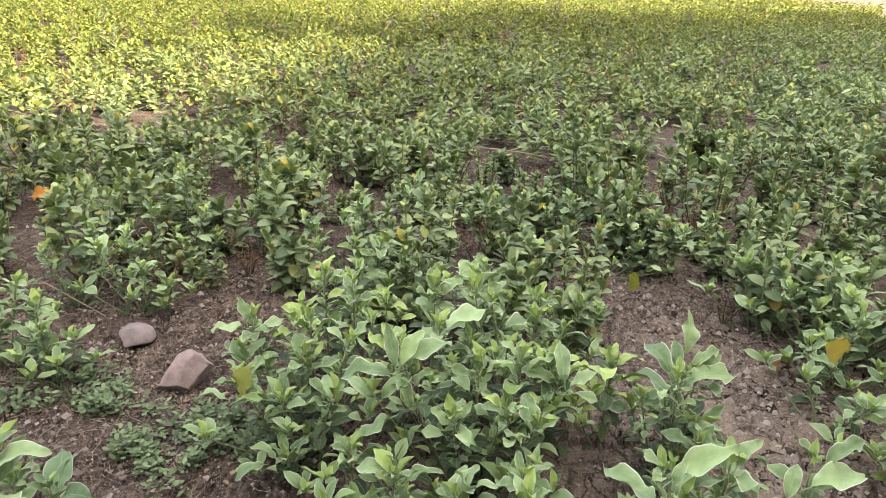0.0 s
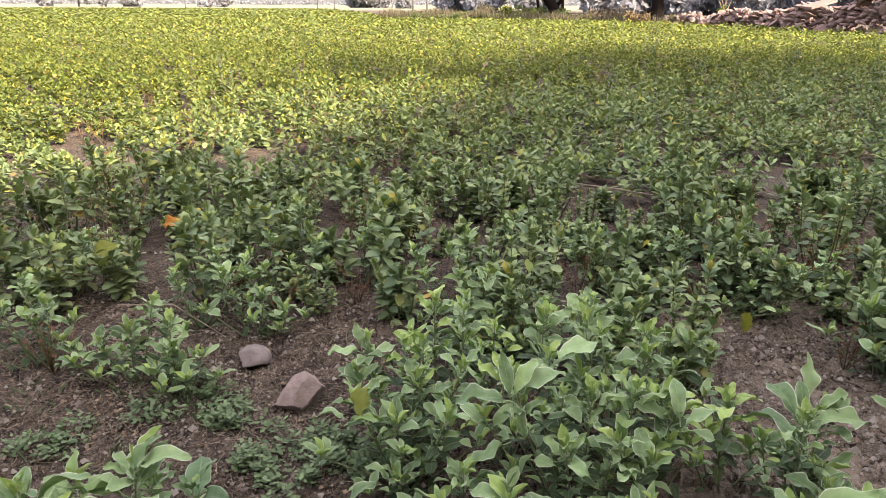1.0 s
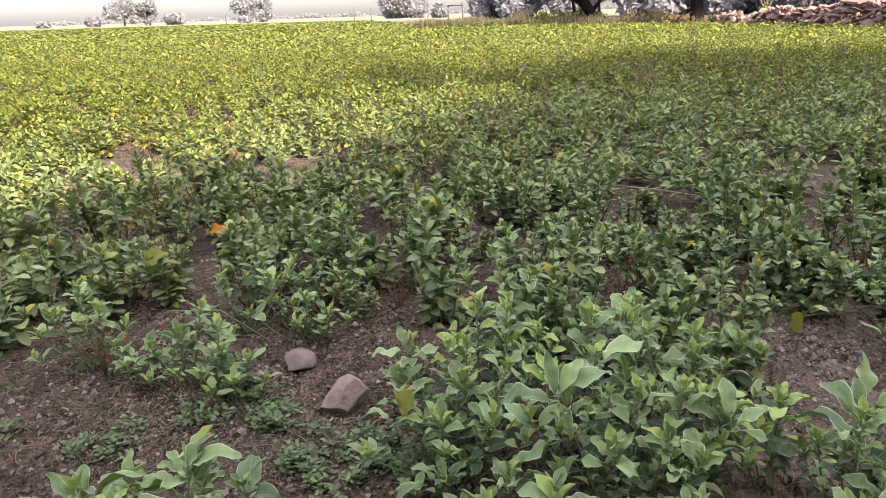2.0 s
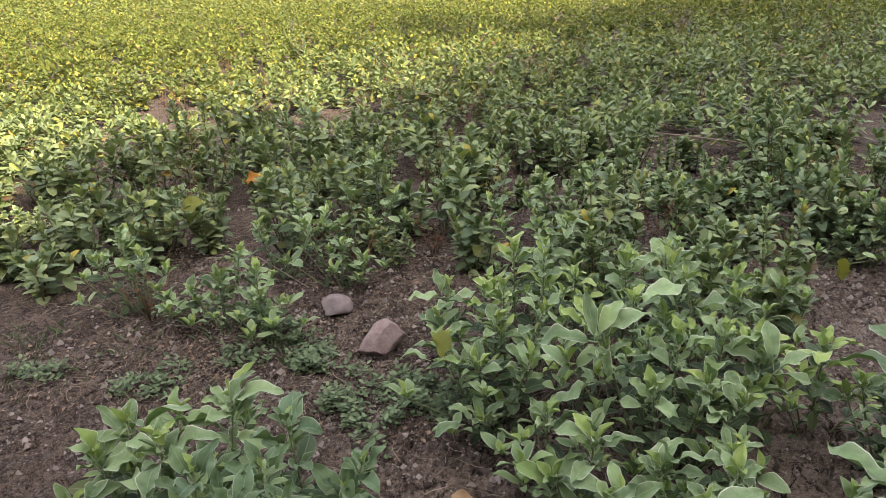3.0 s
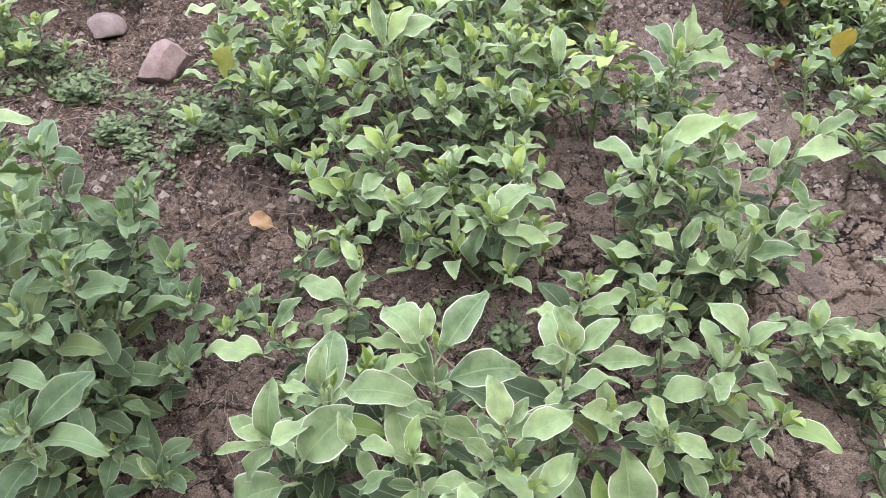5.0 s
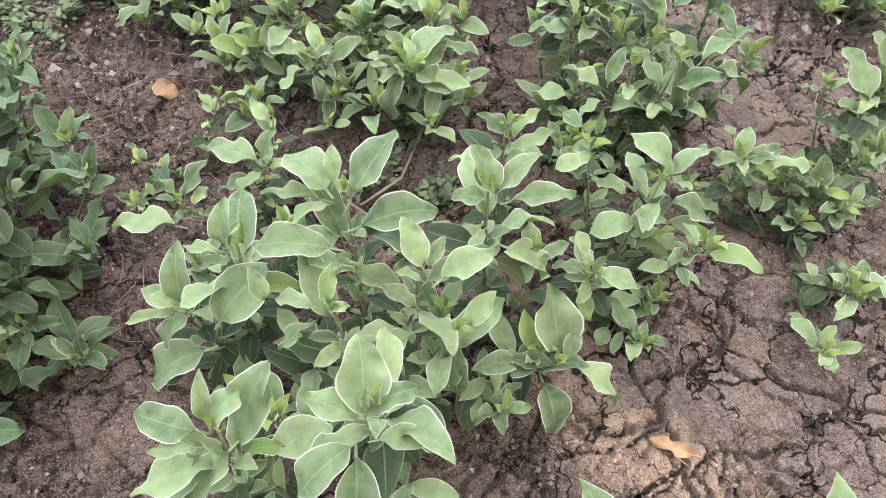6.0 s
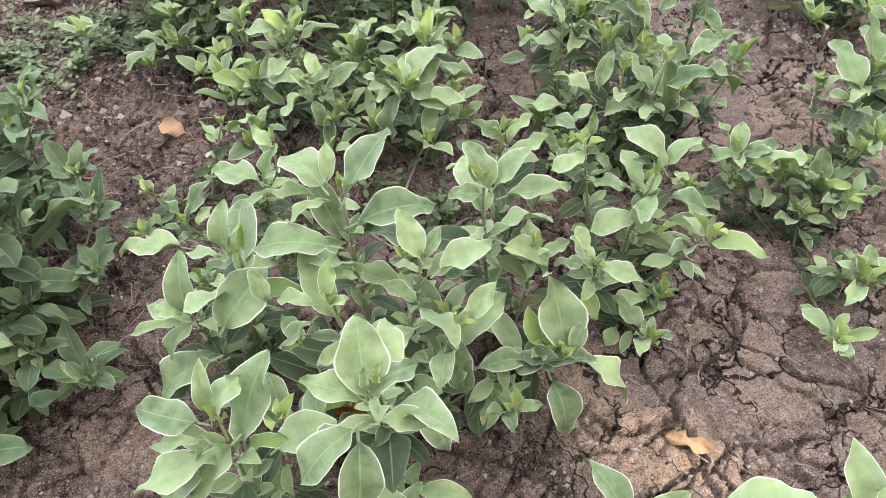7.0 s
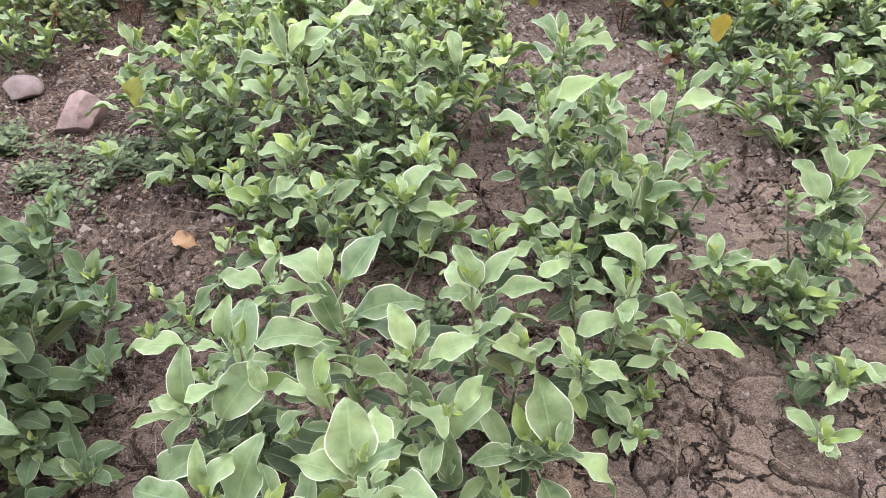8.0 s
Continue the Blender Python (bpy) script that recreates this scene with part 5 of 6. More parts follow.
def field_plants(seed, y0, y1, step, shoots, leaves, size, tall, six=True, reach=1.0):
    """Rows of bushy plants as loose leaves: shoots in each plant, leaves up each shoot."""
    r = np.random.RandomState(seed)
    gy = np.arange(y0, y1, step)
    spots = np.array([(x, y) for y in gy for x in np.arange(-0.88 * y - reach, 0.70 * y + reach, step)])
    spots = spots + r.uniform(-0.45, 0.45, spots.shape) * step
    keep = fbm(spots[:, 0] * 0.9, spots[:, 1] * 0.9, 23, 3) < 0.64
    for a, b, rad in BARE:
        keep &= np.hypot(spots[:, 0] - a, spots[:, 1] - b) > rad
    spots = spots[keep]
    n = len(spots)
    high = tall * r.uniform(0.55, 1.25, n) * (0.6 + 0.85 * fbm(spots[:, 0] * 1.1, spots[:, 1] * 1.1, 57, 3))
    s_at, s_r = r.uniform(0, 6.28, (n, shoots)), step * 0.52 * np.sqrt(r.rand(n, shoots))
    tip = np.stack([spots[:, :1] + s_r * np.cos(s_at), spots[:, 1:] + s_r * np.sin(s_at), high[:, None] * r.uniform(0.5, 1.0, (n, shoots))], -1)
    foot = np.stack([np.broadcast_to(spots[:, :1], (n, shoots)), np.broadcast_to(spots[:, 1:], (n, shoots)), np.zeros((n, shoots))], -1)
    q = np.linspace(0, 1, leaves)[None, None, :]
    up_stem = 1 - 0.6 * q ** 1.5
    base = foot[:, :, None, :] + (tip - foot)[:, :, None, :] * up_stem[..., None]
    turn = s_at[:, :, None] * 3 + np.arange(leaves)[None, None, :] * 2.4 + r.uniform(-0.4, 0.4, (n, shoots, leaves))
    up = np.radians(74 - 82 * q + r.uniform(-24, 24, (n, shoots, leaves)))
    length = size * (0.5 + 0.75 * np.minimum(1, q / 0.35)) * r.uniform(0.7, 1.15, (n, shoots, leaves))
    plates = leaf_plates(r, base.reshape(-1, 3), turn.ravel(), up.ravel(), length.ravel(), length.ravel() * r.uniform(0.22, 0.31, length.size))
    return plates if six else plates[:, (0, 1, 3, 5)]


near_field = np.concatenate([field_plants(1, 4.8, 8.0, 0.28, 8, 12, 0.064, 0.33), field_plants(2, 8.0, 12.0, 0.33, 9, 9, 0.070, 0.36)])
sides = field_plants(5, 1.6, 4.8, 0.30, 8, 10, 0.068, 0.30, reach=3.2)
mid = sides.mean(1)
sides = sides[(mid[:, 0] < -0.84 * mid[:, 1] - 0.7) | (mid[:, 0] > 0.72 * mid[:, 1] + np.where(mid[:, 1] < 3.4, 1.45, 0.75))]
near_field = np.concatenate([near_field, sides])
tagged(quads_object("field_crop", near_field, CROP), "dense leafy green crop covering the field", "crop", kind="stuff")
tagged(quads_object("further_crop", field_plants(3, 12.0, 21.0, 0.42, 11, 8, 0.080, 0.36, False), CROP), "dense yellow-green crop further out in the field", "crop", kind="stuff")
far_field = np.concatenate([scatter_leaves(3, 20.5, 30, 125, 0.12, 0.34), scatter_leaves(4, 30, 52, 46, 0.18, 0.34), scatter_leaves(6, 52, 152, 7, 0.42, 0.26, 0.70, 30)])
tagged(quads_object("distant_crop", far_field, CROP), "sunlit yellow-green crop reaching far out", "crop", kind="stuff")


# ---- trees ----
def crown_leaves(seed, lumps, count, size):
    """Leaf sprays round the lumps (x, y, z, r): loose pieces with an uneven outline."""
    r = np.random.RandomState(seed)
    weight = np.array([l[3] ** 2 for l in lumps])
    pick = r.choice(len(lumps), count, p=weight / weight.sum())
    L = np.array(lumps)[pick]
    d = r.normal(size=(count, 3))
    d /= np.linalg.norm(d, axis=1)[:, None]
    rad = L[:, 3] * r.uniform(0.25, 1.0, count) ** 0.45 * r.uniform(0.8, 1.12, count)
    c = L[:, :3] + d * rad[:, None] * np.array([1, 1, 0.7])
    a = r.normal(size=(count, 3))
    a /= np.linalg.norm(a, axis=1)[:, None]
    b = np.cross(a, r.normal(size=(count, 3)))
    b /= np.linalg.norm(b, axis=1)[:, None]
    s = size * r.uniform(0.5, 1.3, count)[:, None]
    return np.stack([c - a * s, c + b * s * 0.5, c + a * s, c - b * s * 0.55], 1)


SUN_GAPS = ((0.82, 0.46, 0.12), (0.84, 0.38, 0.12), (0.98, 0.47, 0.05))       # where the sun falls through onto the soil: x, y, radius


def sun_gaps(quads, x, y):
    """Leaves the crown's gaps open."""
    c = quads.mean(1) + np.array([x, y, 0])
    on_soil = c[:, :2] - c[:, 2:] * np.array([to_sun.x, to_sun.y]) / to_sun.z
    keep = np.ones(len(c), bool)
    for a, b, r in SUN_GAPS:
        keep &= np.hypot(on_soil[:, 0] - a, on_soil[:, 1] - b) > r + 0.1
    return quads[keep]


def tree(name, x, y, height, lumps, count, size, mat, label, trunk=0.3, limbs=6, seed=1):
    rng = random.Random(seed)
    thing = new(name)
    thing.location = (x, y, 0)
    fork = height * 0.38
    pts = [(0, 0, -0.3), (rng.uniform(-0.1, 0.1), 0, fork * 0.5), (rng.uniform(-0.3, 0.3), rng.uniform(-0.2, 0.2), fork)]
    pieces = [tube(pts, [trunk * 1.3, trunk, trunk * 0.8], 9)]
    for lump in sorted(lumps, key=lambda l: -l[3])[:limbs]:
        end = Vector(lump[:3])
        start = Vector(pts[2]) - Vector((0, 0, rng.uniform(0, fork * 0.3)))
        bent = start.lerp(end, 0.5) + Vector((rng.uniform(-0.4, 0.4), rng.uniform(-0.4, 0.4), 0.3)) * height * 0.06
        pieces.append(tube([start, bent, end], [trunk * 0.5, trunk * 0.3, trunk * 0.08], 6))
    v, f = joined(pieces)
    mesh_object("trunk", v, f, BARK if mat is not HAZED else POLE, thing, True)
    quads_object("crown", sun_gaps(crown_leaves(seed, lumps, count, size), x, y), mat, thing)
    return tagged(thing, label, "tree")


def lump_ring(seed, n, rx, ry, z, rz, r0, r1):
    rng = random.Random(seed)
    out = []
    for _ in range(n):
        a, q = rng.uniform(0, 6.28), math.sqrt(rng.random())
        out.append((rx * q * math.cos(a), ry * q * math.sin(a), z + rng.uniform(-rz, rz), rng.uniform(r0, r1)))
    return out


# the shade trees behind the camera; their shadow lies over the near part of the field
shift = Vector((to_sun.x, to_sun.y)) / to_sun.z
for k, (sx, sy, rx, ry, z) in enumerate(((5.2, 11.5, 6.9, 6.6, 8.5), (4.6, 4.4, 5.4, 4.6, 8.0), (3.0, -1.0, 6.0, 4.4, 8.0), (11.0, 13.4, 6.5, 7.0, 8.5))):
    tree("shade_tree", sx + shift.x * z, sy + shift.y * z, z, lump_ring(40 + k, 34, rx - 1.2, ry - 1.2, z, 1.2, 1.1, 1.9), 9500, 0.29, CROWN,
         "broad leafy tree that shades the near part of the field", 0.32, 10, 40 + k)

# unseen low crowns over the viewer's back, added to block sky light
tree("shade_tree", -2.2, -4.3, 3.8, lump_ring(47, 26, 3.4, 2.3, 3.3, 0.8, 0.9, 1.4), 9000, 0.22, CROWN, "unseen low spreading leafy tree added to shade the crop", 0.24, 9, 47)
tree("shade_tree", 5.9, -3.0, 4.8, lump_ring(49, 20, 2.2, 1.8, 4.8, 0.7, 0.9, 1.3), 7000, 0.22, CROWN, "unseen low spreading leafy tree added to shade the crop", 0.22, 8, 49)

# further unseen trees behind and beside, added to block low sky light
for k, (x, y, z, r) in enumerate(((0.8, -7.0, 5.6, 3.2), (-7.6, -4.6, 5.2, 2.8), (8.0, -5.4, 5.6, 3.0))):
    tree("shade_tree", x, y, z, lump_ring(60 + k, 24, r, r * 0.8, z * 0.62, z * 0.30, 0.9, 1.5), 5200, 0.27, CROWN, "unseen low spreading leafy tree added to block low sky light", 0.22, 8, 60 + k)


# ---- far edge of the field ----
def heading(deg, away):
    """A point that lies away metres off in the given direction from the viewpoint, clockwise from +y."""
    return 0.24 + away * math.tan(radians(deg)), 0.2 + away


PLAIN_TREES = ((-33.0, 235, 2.8, 2.5, 250, 9), (-30.0, 230, 3.8, 2.6, 500, 1), (-27.9, 225, 10.5, 5.5, 800, 2), (-26.2, 228, 9.5, 4.0, 450, 3), (-24.6, 230, 3.8, 3.8, 500, 4),
               (-18.8, 230, 9.5, 6.6, 1500, 5), (-7.5, 215, 9.0, 7.6, 1700, 6), (-4.6, 190, 5.0, 2.5, 350, 7))
BANK_TREES = ((-0.5, 125, 8.5, 4.2, 900, 11), (2.2, 120, 8.0, 5.5, 1200, 10), (6.0, 112, 8.0, 5.5, 1200, 18), (10.5, 105, 8.0, 5.5, 1200, 12), (14.0, 100, 8.5, 5.0, 1100, 13),
              (18.0, 98, 8.0, 5.5, 1200, 14), (22.0, 90, 7.5, 5.0, 1100, 15), (26.0, 84, 7.5, 5.0, 1100, 16), (30.0, 80, 7.5, 5.0, 1100, 17))
for deg, away, height, wide, count, seed in PLAIN_TREES + BANK_TREES:
    tx, ty = heading(deg, away)
    deep = 0.46 if deg < -20 and height > 5 else 0.36
    lumps = lump_ring(seed, 16, wide * 0.75, wide * 0.75, height * deep, height * 0.3, wide * 0.30, wide * 0.55)
    tree("distant_tree" if height > 5 else "distant_bush", tx, ty, height, lumps, count * 4, 0.62 if deg < -5 else 0.55, HAZED,
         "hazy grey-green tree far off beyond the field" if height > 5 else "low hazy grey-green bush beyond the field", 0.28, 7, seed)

# the hazy tree line far behind the field
far_line = crown_leaves(91, [(-330 + 3.1 * k, 0, 0.4 + 1.0 * math.sin(k * 0.37) ** 2, 1.6 + 2.2 * (0.5 + 0.5 * math.sin(k * 0.83) * math.sin(k * 0.21 + 1))) for k in range(215)], 9000, 0.9)
far_line += np.array([0, 520.0, 0])
tagged(quads_object("distant_treeline", far_line, HAZED), "pale hazy line of far-off trees behind the field", "trees", kind="stuff")

# leaning dark tree and its side stems at the field's edge
thing = new("leaning_tree")
thing.location = (*heading(6.6, 58), 0)
v, f = tube([(0.9, 0, -0.3), (0.5, 0, 0.7), (-0.3, 0.1, 1.9), (-1.0, 0.2, 3.4)], [0.5, 0.4, 0.42, 0.36], 10)
mesh_object("trunk", v, f, BARK, thing, True)
for k, pts in enumerate((((0.4, 0, 1.0), (1.2, 0, 2.0), (1.3, 0, 3.2)), ((0.0, 0, -0.1), (-0.9, 0, 1.1), (-1.3, 0, 2.8)), ((-0.2, 0, 1.6), (-1.6, 0.2, 2.2), (-2.2, 0.2, 3.3)), ((0.7, 0, 0.4), (1.0, 0, 1.0), (0.9, 0, 2.4)))):
    v, f = tube(pts, [0.17, 0.12, 0.07], 6)
    mesh_object("branch", v, f, BARK, thing, True)
# the last three lumps are unseen crown, added sunward to shade the trunk
quads_object("crown", crown_leaves(77, [(-1.5, 0, 5.0, 2.2), (0.5, 0, 5.6, 2.4), (2.0, 0, 5.0, 2.0), (-0.9, 0, 0.7, 0.7), (0.9, 0, 0.5, 0.8), (2.2, -2.4, 4.4, 1.5), (3.5, -3.9, 5.2, 1.9), (0.8, -2.6, 4.6, 1.4)], 5200, 0.2), CROWN, thing)
tagged(thing, "dark leaning tree with bare lower stems at the field edge", "tree")

thing = new("edge_tree")
thing.location = (*heading(14.6, 47), 0)
v, f = tube([(0, 0, -0.3), (0.02, 0, 0.5), (-0.05, 0, 1.4), (0.1, 0, 3.5), (0.2, 0.1, 6.5)], [0.62, 0.46, 0.36, 0.33, 0.24], 10)
mesh_object("trunk", v, f, BARK, thing, True)
# three unseen lumps besides the ring, added to keep sun off the trunk
quads_object("crown", crown_leaves(78, lump_ring(78, 12, 2.2, 2.2, 7.2, 1.0, 1.0, 1.7) + [(2.0, -2.2, 4.1, 1.4), (3.2, -3.5, 5.0, 1.7), (1.6, -1.7, 3.9, 1.1)], 5500, 0.2), CROWN, thing)
tagged(thing, "dark upright tree trunk beside the rubble wall", "tree")


def blades(name, seed, count, x0, y0, x1, y1, deep, tall, mat, label, category, wide=0.02):
    r = np.random.RandomState(seed)
    t, d = r.rand(count), r.uniform(-deep, deep, count)
    c = np.stack([x0 + (x1 - x0) * t + d * 0.3, y0 + (y1 - y0) * t + d, np.zeros(count)], -1)
    turn = r.uniform(0, 6.28, count)
    h = tall * r.uniform(0.35, 1.0, count) * (0.5 + fbm(t * 14, t * 0 + seed, seed, 3))
    lean = np.stack([np.cos(turn) * h * 0.35, np.sin(turn) * h * 0.35, h], -1)
    side = np.stack([np.cos(turn + 1.3), np.sin(turn + 1.3), 0 * h], -1) * wide
    return tagged(quads_object(name, np.stack([c - side, c + side, c + lean * 0.6 + side * 0.8, c + lean], 1), mat), label, category, kind="stuff")


blades("dry_grass", 5, 9000, -6.5, 63, 13.0, 47.5, 1.6, 1.0, DRYGRASS, "tall pale dry grass along the field edge", "grass", 0.03)
blades("dry_weeds", 6, 3500, 12.5, 44.5, 17.2, 30.5, 0.8, 0.55, DRYGRASS, "short dry weeds at the foot of the rubble wall", "grass", 0.03)


def bush(x, y, w, h, mat, label, seed, count=700):
    thing = new("bush")
    thing.location = (x, y, 0)
    rng = random.Random(seed)
    pieces = [tube([(0, 0, -0.1), (rng.uniform(-w, w) * 0.3, rng.uniform(-w, w) * 0.3, h * 0.4), (rng.uniform(-w, w) * 0.8, rng.uniform(-w, w) * 0.5, h * 0.9)], [0.04, 0.03, 0.01], 5) for _ in range(7)]
    v, f = joined(pieces)
    mesh_object("branch", v, f, WOODY, thing, True)
    quads_object("crown", crown_leaves(seed, lump_ring(seed, 8, w * 0.6, w * 0.4, h * 0.5, h * 0.25, w * 0.25, w * 0.42), count, 0.09), mat, thing)
    return tagged(thing, label, "bush")


for deg in (-3.4, -1.6, -0.4, 1.1, 2.6, 4.2, 7.4, 9.2):
    bush(*heading(deg, 55.5 - 0.35 * deg), 1.1, 0.55, CROWN, "low dark green scrub along the field edge", 220 + int(deg * 10), 350)
bush(*heading(2.0, 57), 1.6, 1.4, DRYGRASS, "dry pinkish-brown bush on the field edge", 201)
bush(*heading(3.6, 56), 1.2, 1.7, CROP, "yellow-green bush on the field edge", 202)
bush(*heading(-2.6, 62), 1.5, 1.0, DRYGRASS, "pale dry bush on the field edge", 203)
bush(*heading(0.2, 60), 1.4, 0.8, CROP, "low dark green bush on the field edge", 204)
bush(*heading(5.0, 57), 1.3, 1.0, CROP, "low dark green bush on the field edge", 205)
bush(*heading(11.0, 50), 2.2, 1.1, WOODY, "grey-brown heap of dry brush on the field edge", 206)
bush(*heading(13.3, 46.5), 1.3, 1.0, WOODY, "dark heap of dead twigs beside the tree trunk", 207)
bush(*heading(16.0, 44), 1.0, 0.9, DRYGRASS, "dry brown scrub beside the tree trunk", 208)
bush(*heading(19.2, 41), 0.45, 1.7, CROP, "bright yellow-green sapling by the rubble wall", 209, 260)

for deg, away, h in ((-4.0, 66, 1.9), (-2.9, 65, 2.1), (-10.0, 150, 2.6), (-11.3, 170, 3.0), (-20.9, 160, 2.4)):
    px, py = heading(deg, away)
    v, f = tube([(0, 0, -0.2), (0.02, 0, h * 0.5), (0.0, 0.03, h)], [0.09, 0.08, 0.07], 7)
    post = mesh_object("fence_post", v, f, POLE, None, True)
    post.location = (px, py, 0)
    tagged(post, "thin weathered grey post standing beyond the field", "post", "posts")
v, f = tube([(0, 0, 0), (0.7, -0.4, 0.03), (1.42, -0.9, 0.0)], [0.05, 0.05, 0.05], 6)
rail = mesh_object("fence_rail", v, f, POLE, None, True)
rail.location = (heading(-4.0, 66)[0], heading(-4.0, 66)[1], 1.85)
tagged(rail, "weathered rail resting across two posts", "rail")


# ---- rubble wall ----
def rock_mesh(seed, sx, sy, sz, rough, cuts=2, facets=11):
    rng = random.Random(seed)
    bm = bmesh.new()
    bmesh.ops.create_icosphere(bm, subdivisions=cuts, radius=1)
    flats = [(Vector((rng.gauss(0, 1), rng.gauss(0, 1), rng.gauss(0, 1))).normalized(), rng.uniform(0.45, 0.8)) for _ in range(facets)]
    for v in bm.verts:
        for nrm, d in flats:
            over = v.co.dot(nrm) - d
            if over > 0:
                v.co -= nrm * over
        v.co *= 1 + rough * noise.noise(v.co * 2.3 + Vector((seed, 0, 0))) + 0.05 * noise.noise(v.co * 6 + Vector((0, seed, 0)))
        v.co = Vector((v.co.x * sx, v.co.y * sy, v.co.z * sz))
    return bm


ROCKS = []
for k, (sx, sy, sz) in enumerate(((0.30, 0.24, 0.14), (0.22, 0.2, 0.17), (0.42, 0.3, 0.09), (0.2, 0.16, 0.12), (0.5, 0.35, 0.12), (0.28, 0.22, 0.2))):
    me = bpy.data.meshes.new("stone")
    bm = rock_mesh(300 + k, sx, sy, sz, 0.25, 1)
    bm.to_mesh(me)
    bm.free()
    me.materials.append(RUBBLE)
    ROCKS.append(me)
wall = new("rubble_wall")
wall.location = (12.9, 43.7, 0)
tagged(wall, "tumbled dry rubble wall of pinkish-brown stones and slabs", "stone wall")
rng = random.Random(31)


def in_wall(small, big):
    """A lie for one stone of the tumbled wall, which grows from the far end to the near one."""
    t = rng.random() ** 0.8
    top = 0.60 + 0.95 * t + 0.15 * math.sin(t * 23)
    z = top * rng.random() ** 0.8
    thick = 1.1 * (1 - z / (top + 0.5))
    return Matrix.LocRotScale((4.3 * t + rng.gauss(0, 0.32) * thick, -15.5 * t + rng.gauss(0, 0.25) * thick, z + 0.05),
                              Euler((rng.gauss(0, 0.35), rng.gauss(0, 0.35), rng.uniform(0, 6.28))), (rng.uniform(small, big),) * 3)


for i in range(290):
    stone = new("stone", rng.choice(ROCKS))
    stone.parent = wall
    stone.matrix_basis = in_wall(0.65, 1.15)
verts, faces = [], []
for i in range(520):
    me, m, o = rng.choice(ROCKS), in_wall(0.5, 0.95), len(verts)
    verts += [m @ v.co for v in me.vertices]
    faces += [tuple(j + o for j in p.vertices) for p in me.polygons]
tagged(mesh_object("small_stones", verts, faces, RUBBLE, wall), kind="stuff")
for sx, sy, sz, tilt in ((3.7, -13.2, 1.62, -6), (4.0, -14.3, 1.66, 9), (2.9, -10.6, 1.3, -12), (4.25, -15.1, 1.5, 14)):
    slab = mesh_object("slab", [(a, b, c) for c in (0, 0.09) for a, b in ((-0.75, -0.3), (0.7, -0.35), (0.8, 0.3), (-0.7, 0.35))], [(3, 2, 1, 0), (4, 5, 6, 7), (0, 1, 5, 4), (1, 2, 6, 5), (2, 3, 7, 6), (3, 0, 4, 7)], RUBBLE, wall)
    slab.matrix_basis = pose(sx, sy, sz, 4, tilt, 60 + tilt * 3)


# ---- stones, litter and small growth close by ----
def field_stone(x, y, z, sx, sy, sz, turn, mat, label, seed, worn=22, facets=11):
    ob = part("stone", rock_mesh(seed, sx * 1.2, sy * 1.2, sz * 1.2, 0.07, 4, facets), mat, None)
    ob.data.set_sharp_from_angle(angle=radians(worn))
    ob.location, ob.rotation_euler = (x, y, z), (0.1, -0.12, turn)
    return tagged(ob, label, "stone")


field_stone(-0.325, 2.325, 0.035, 0.100, 0.066, 0.060, 0.3, STONE_PINK, "angular pinkish-brown field stone lying on bare soil", 7)
field_stone(-0.575, 2.58, 0.018, 0.062, 0.052, 0.042, 0.5, STONE_GREY, "rounded grey field stone half sunk in soil", 12, 60, 3)


def single_leaf(name, mat, x, y, z, length, turn, up, twist, label, seed, wide=0.3, curl=0.3):
    v, f, uv = leaf_blade(random.Random(seed), wide, curl, 0.15, 0.15 if name in ("dead_leaf", "orange_leaf") else 0.07, 18, 8)
    ob = mesh_object(name, v, f, mat, None, True, uv)
    ob.matrix_basis = leaf_pose((x, y, z), radians(turn), radians(up), (length, length, length), twist)
    return tagged(ob, label, "leaf")


single_leaf("dead_leaf", TAN, 0.065, 1.53, soil_at(0.06, 1.53) + 0.012, 0.068, 155, 14, -0.5, "curled pale orange dead leaf lying on bare soil", 21, 0.32)
single_leaf("dead_leaf", TAN, 0.90, 0.505, soil_at(0.90, 0.505) + 0.010, 0.075, 155, 4, -0.2, "dry orange-tan leaf scrap lying on cracked soil", 22, 0.17)
single_leaf("dead_leaf", BROWN, 1.77, 2.25, 0.03, 0.10, 200, 10, 0.6, "crumpled brown dead leaf lying on soil", 23, 0.36)
single_leaf("dead_leaf", BROWN, 1.88, 2.16, 0.025, 0.08, 320, 12, -0.6, "crumpled brown dead leaf lying on soil", 24, 0.3)
single_leaf("yellow_leaf", YELLOW, 0.15, 2.80, 0.185, 0.10, 185, 8, 0.3, "bright yellow dying leaf hanging among green leaves", 25, 0.24)
single_leaf("yellow_leaf", YELLOW, 0.20, 2.72, 0.13, 0.08, 200, -8, 0.4, "bright yellow dying leaf hanging among green leaves", 26, 0.24)
single_leaf("yellow_leaf", OLIVE, -0.02, 1.86, 0.335, 0.085, 240, -50, 0.2, "broad yellowing leaf with brown specks on a bush", 27, 0.38)
single_leaf("yellow_leaf", OLIVE, -1.44, 3.12, 0.235, 0.11, 25, 25, 0.7, "yellow-green leaf standing over bare soil", 28, 0.37)
single_leaf("orange_leaf", ORANGE, -1.17, 3.28, 0.34, 0.095, 10, 0, 0.5, "orange dying leaf on top of a plant", 29, 0.38)
single_leaf("green_leaf", LEAF, -0.34, 3.40, 0.085, 0.13, 10, 15, 0.2, "single broad grey-green leaf over bare soil", 30, 0.32)
single_leaf("yellow_leaf", YELLOW, 1.72, 1.96, 0.30, 0.10, 80, -70, 0.2, "yellow dying leaf hanging on a bush", 31, 0.32)
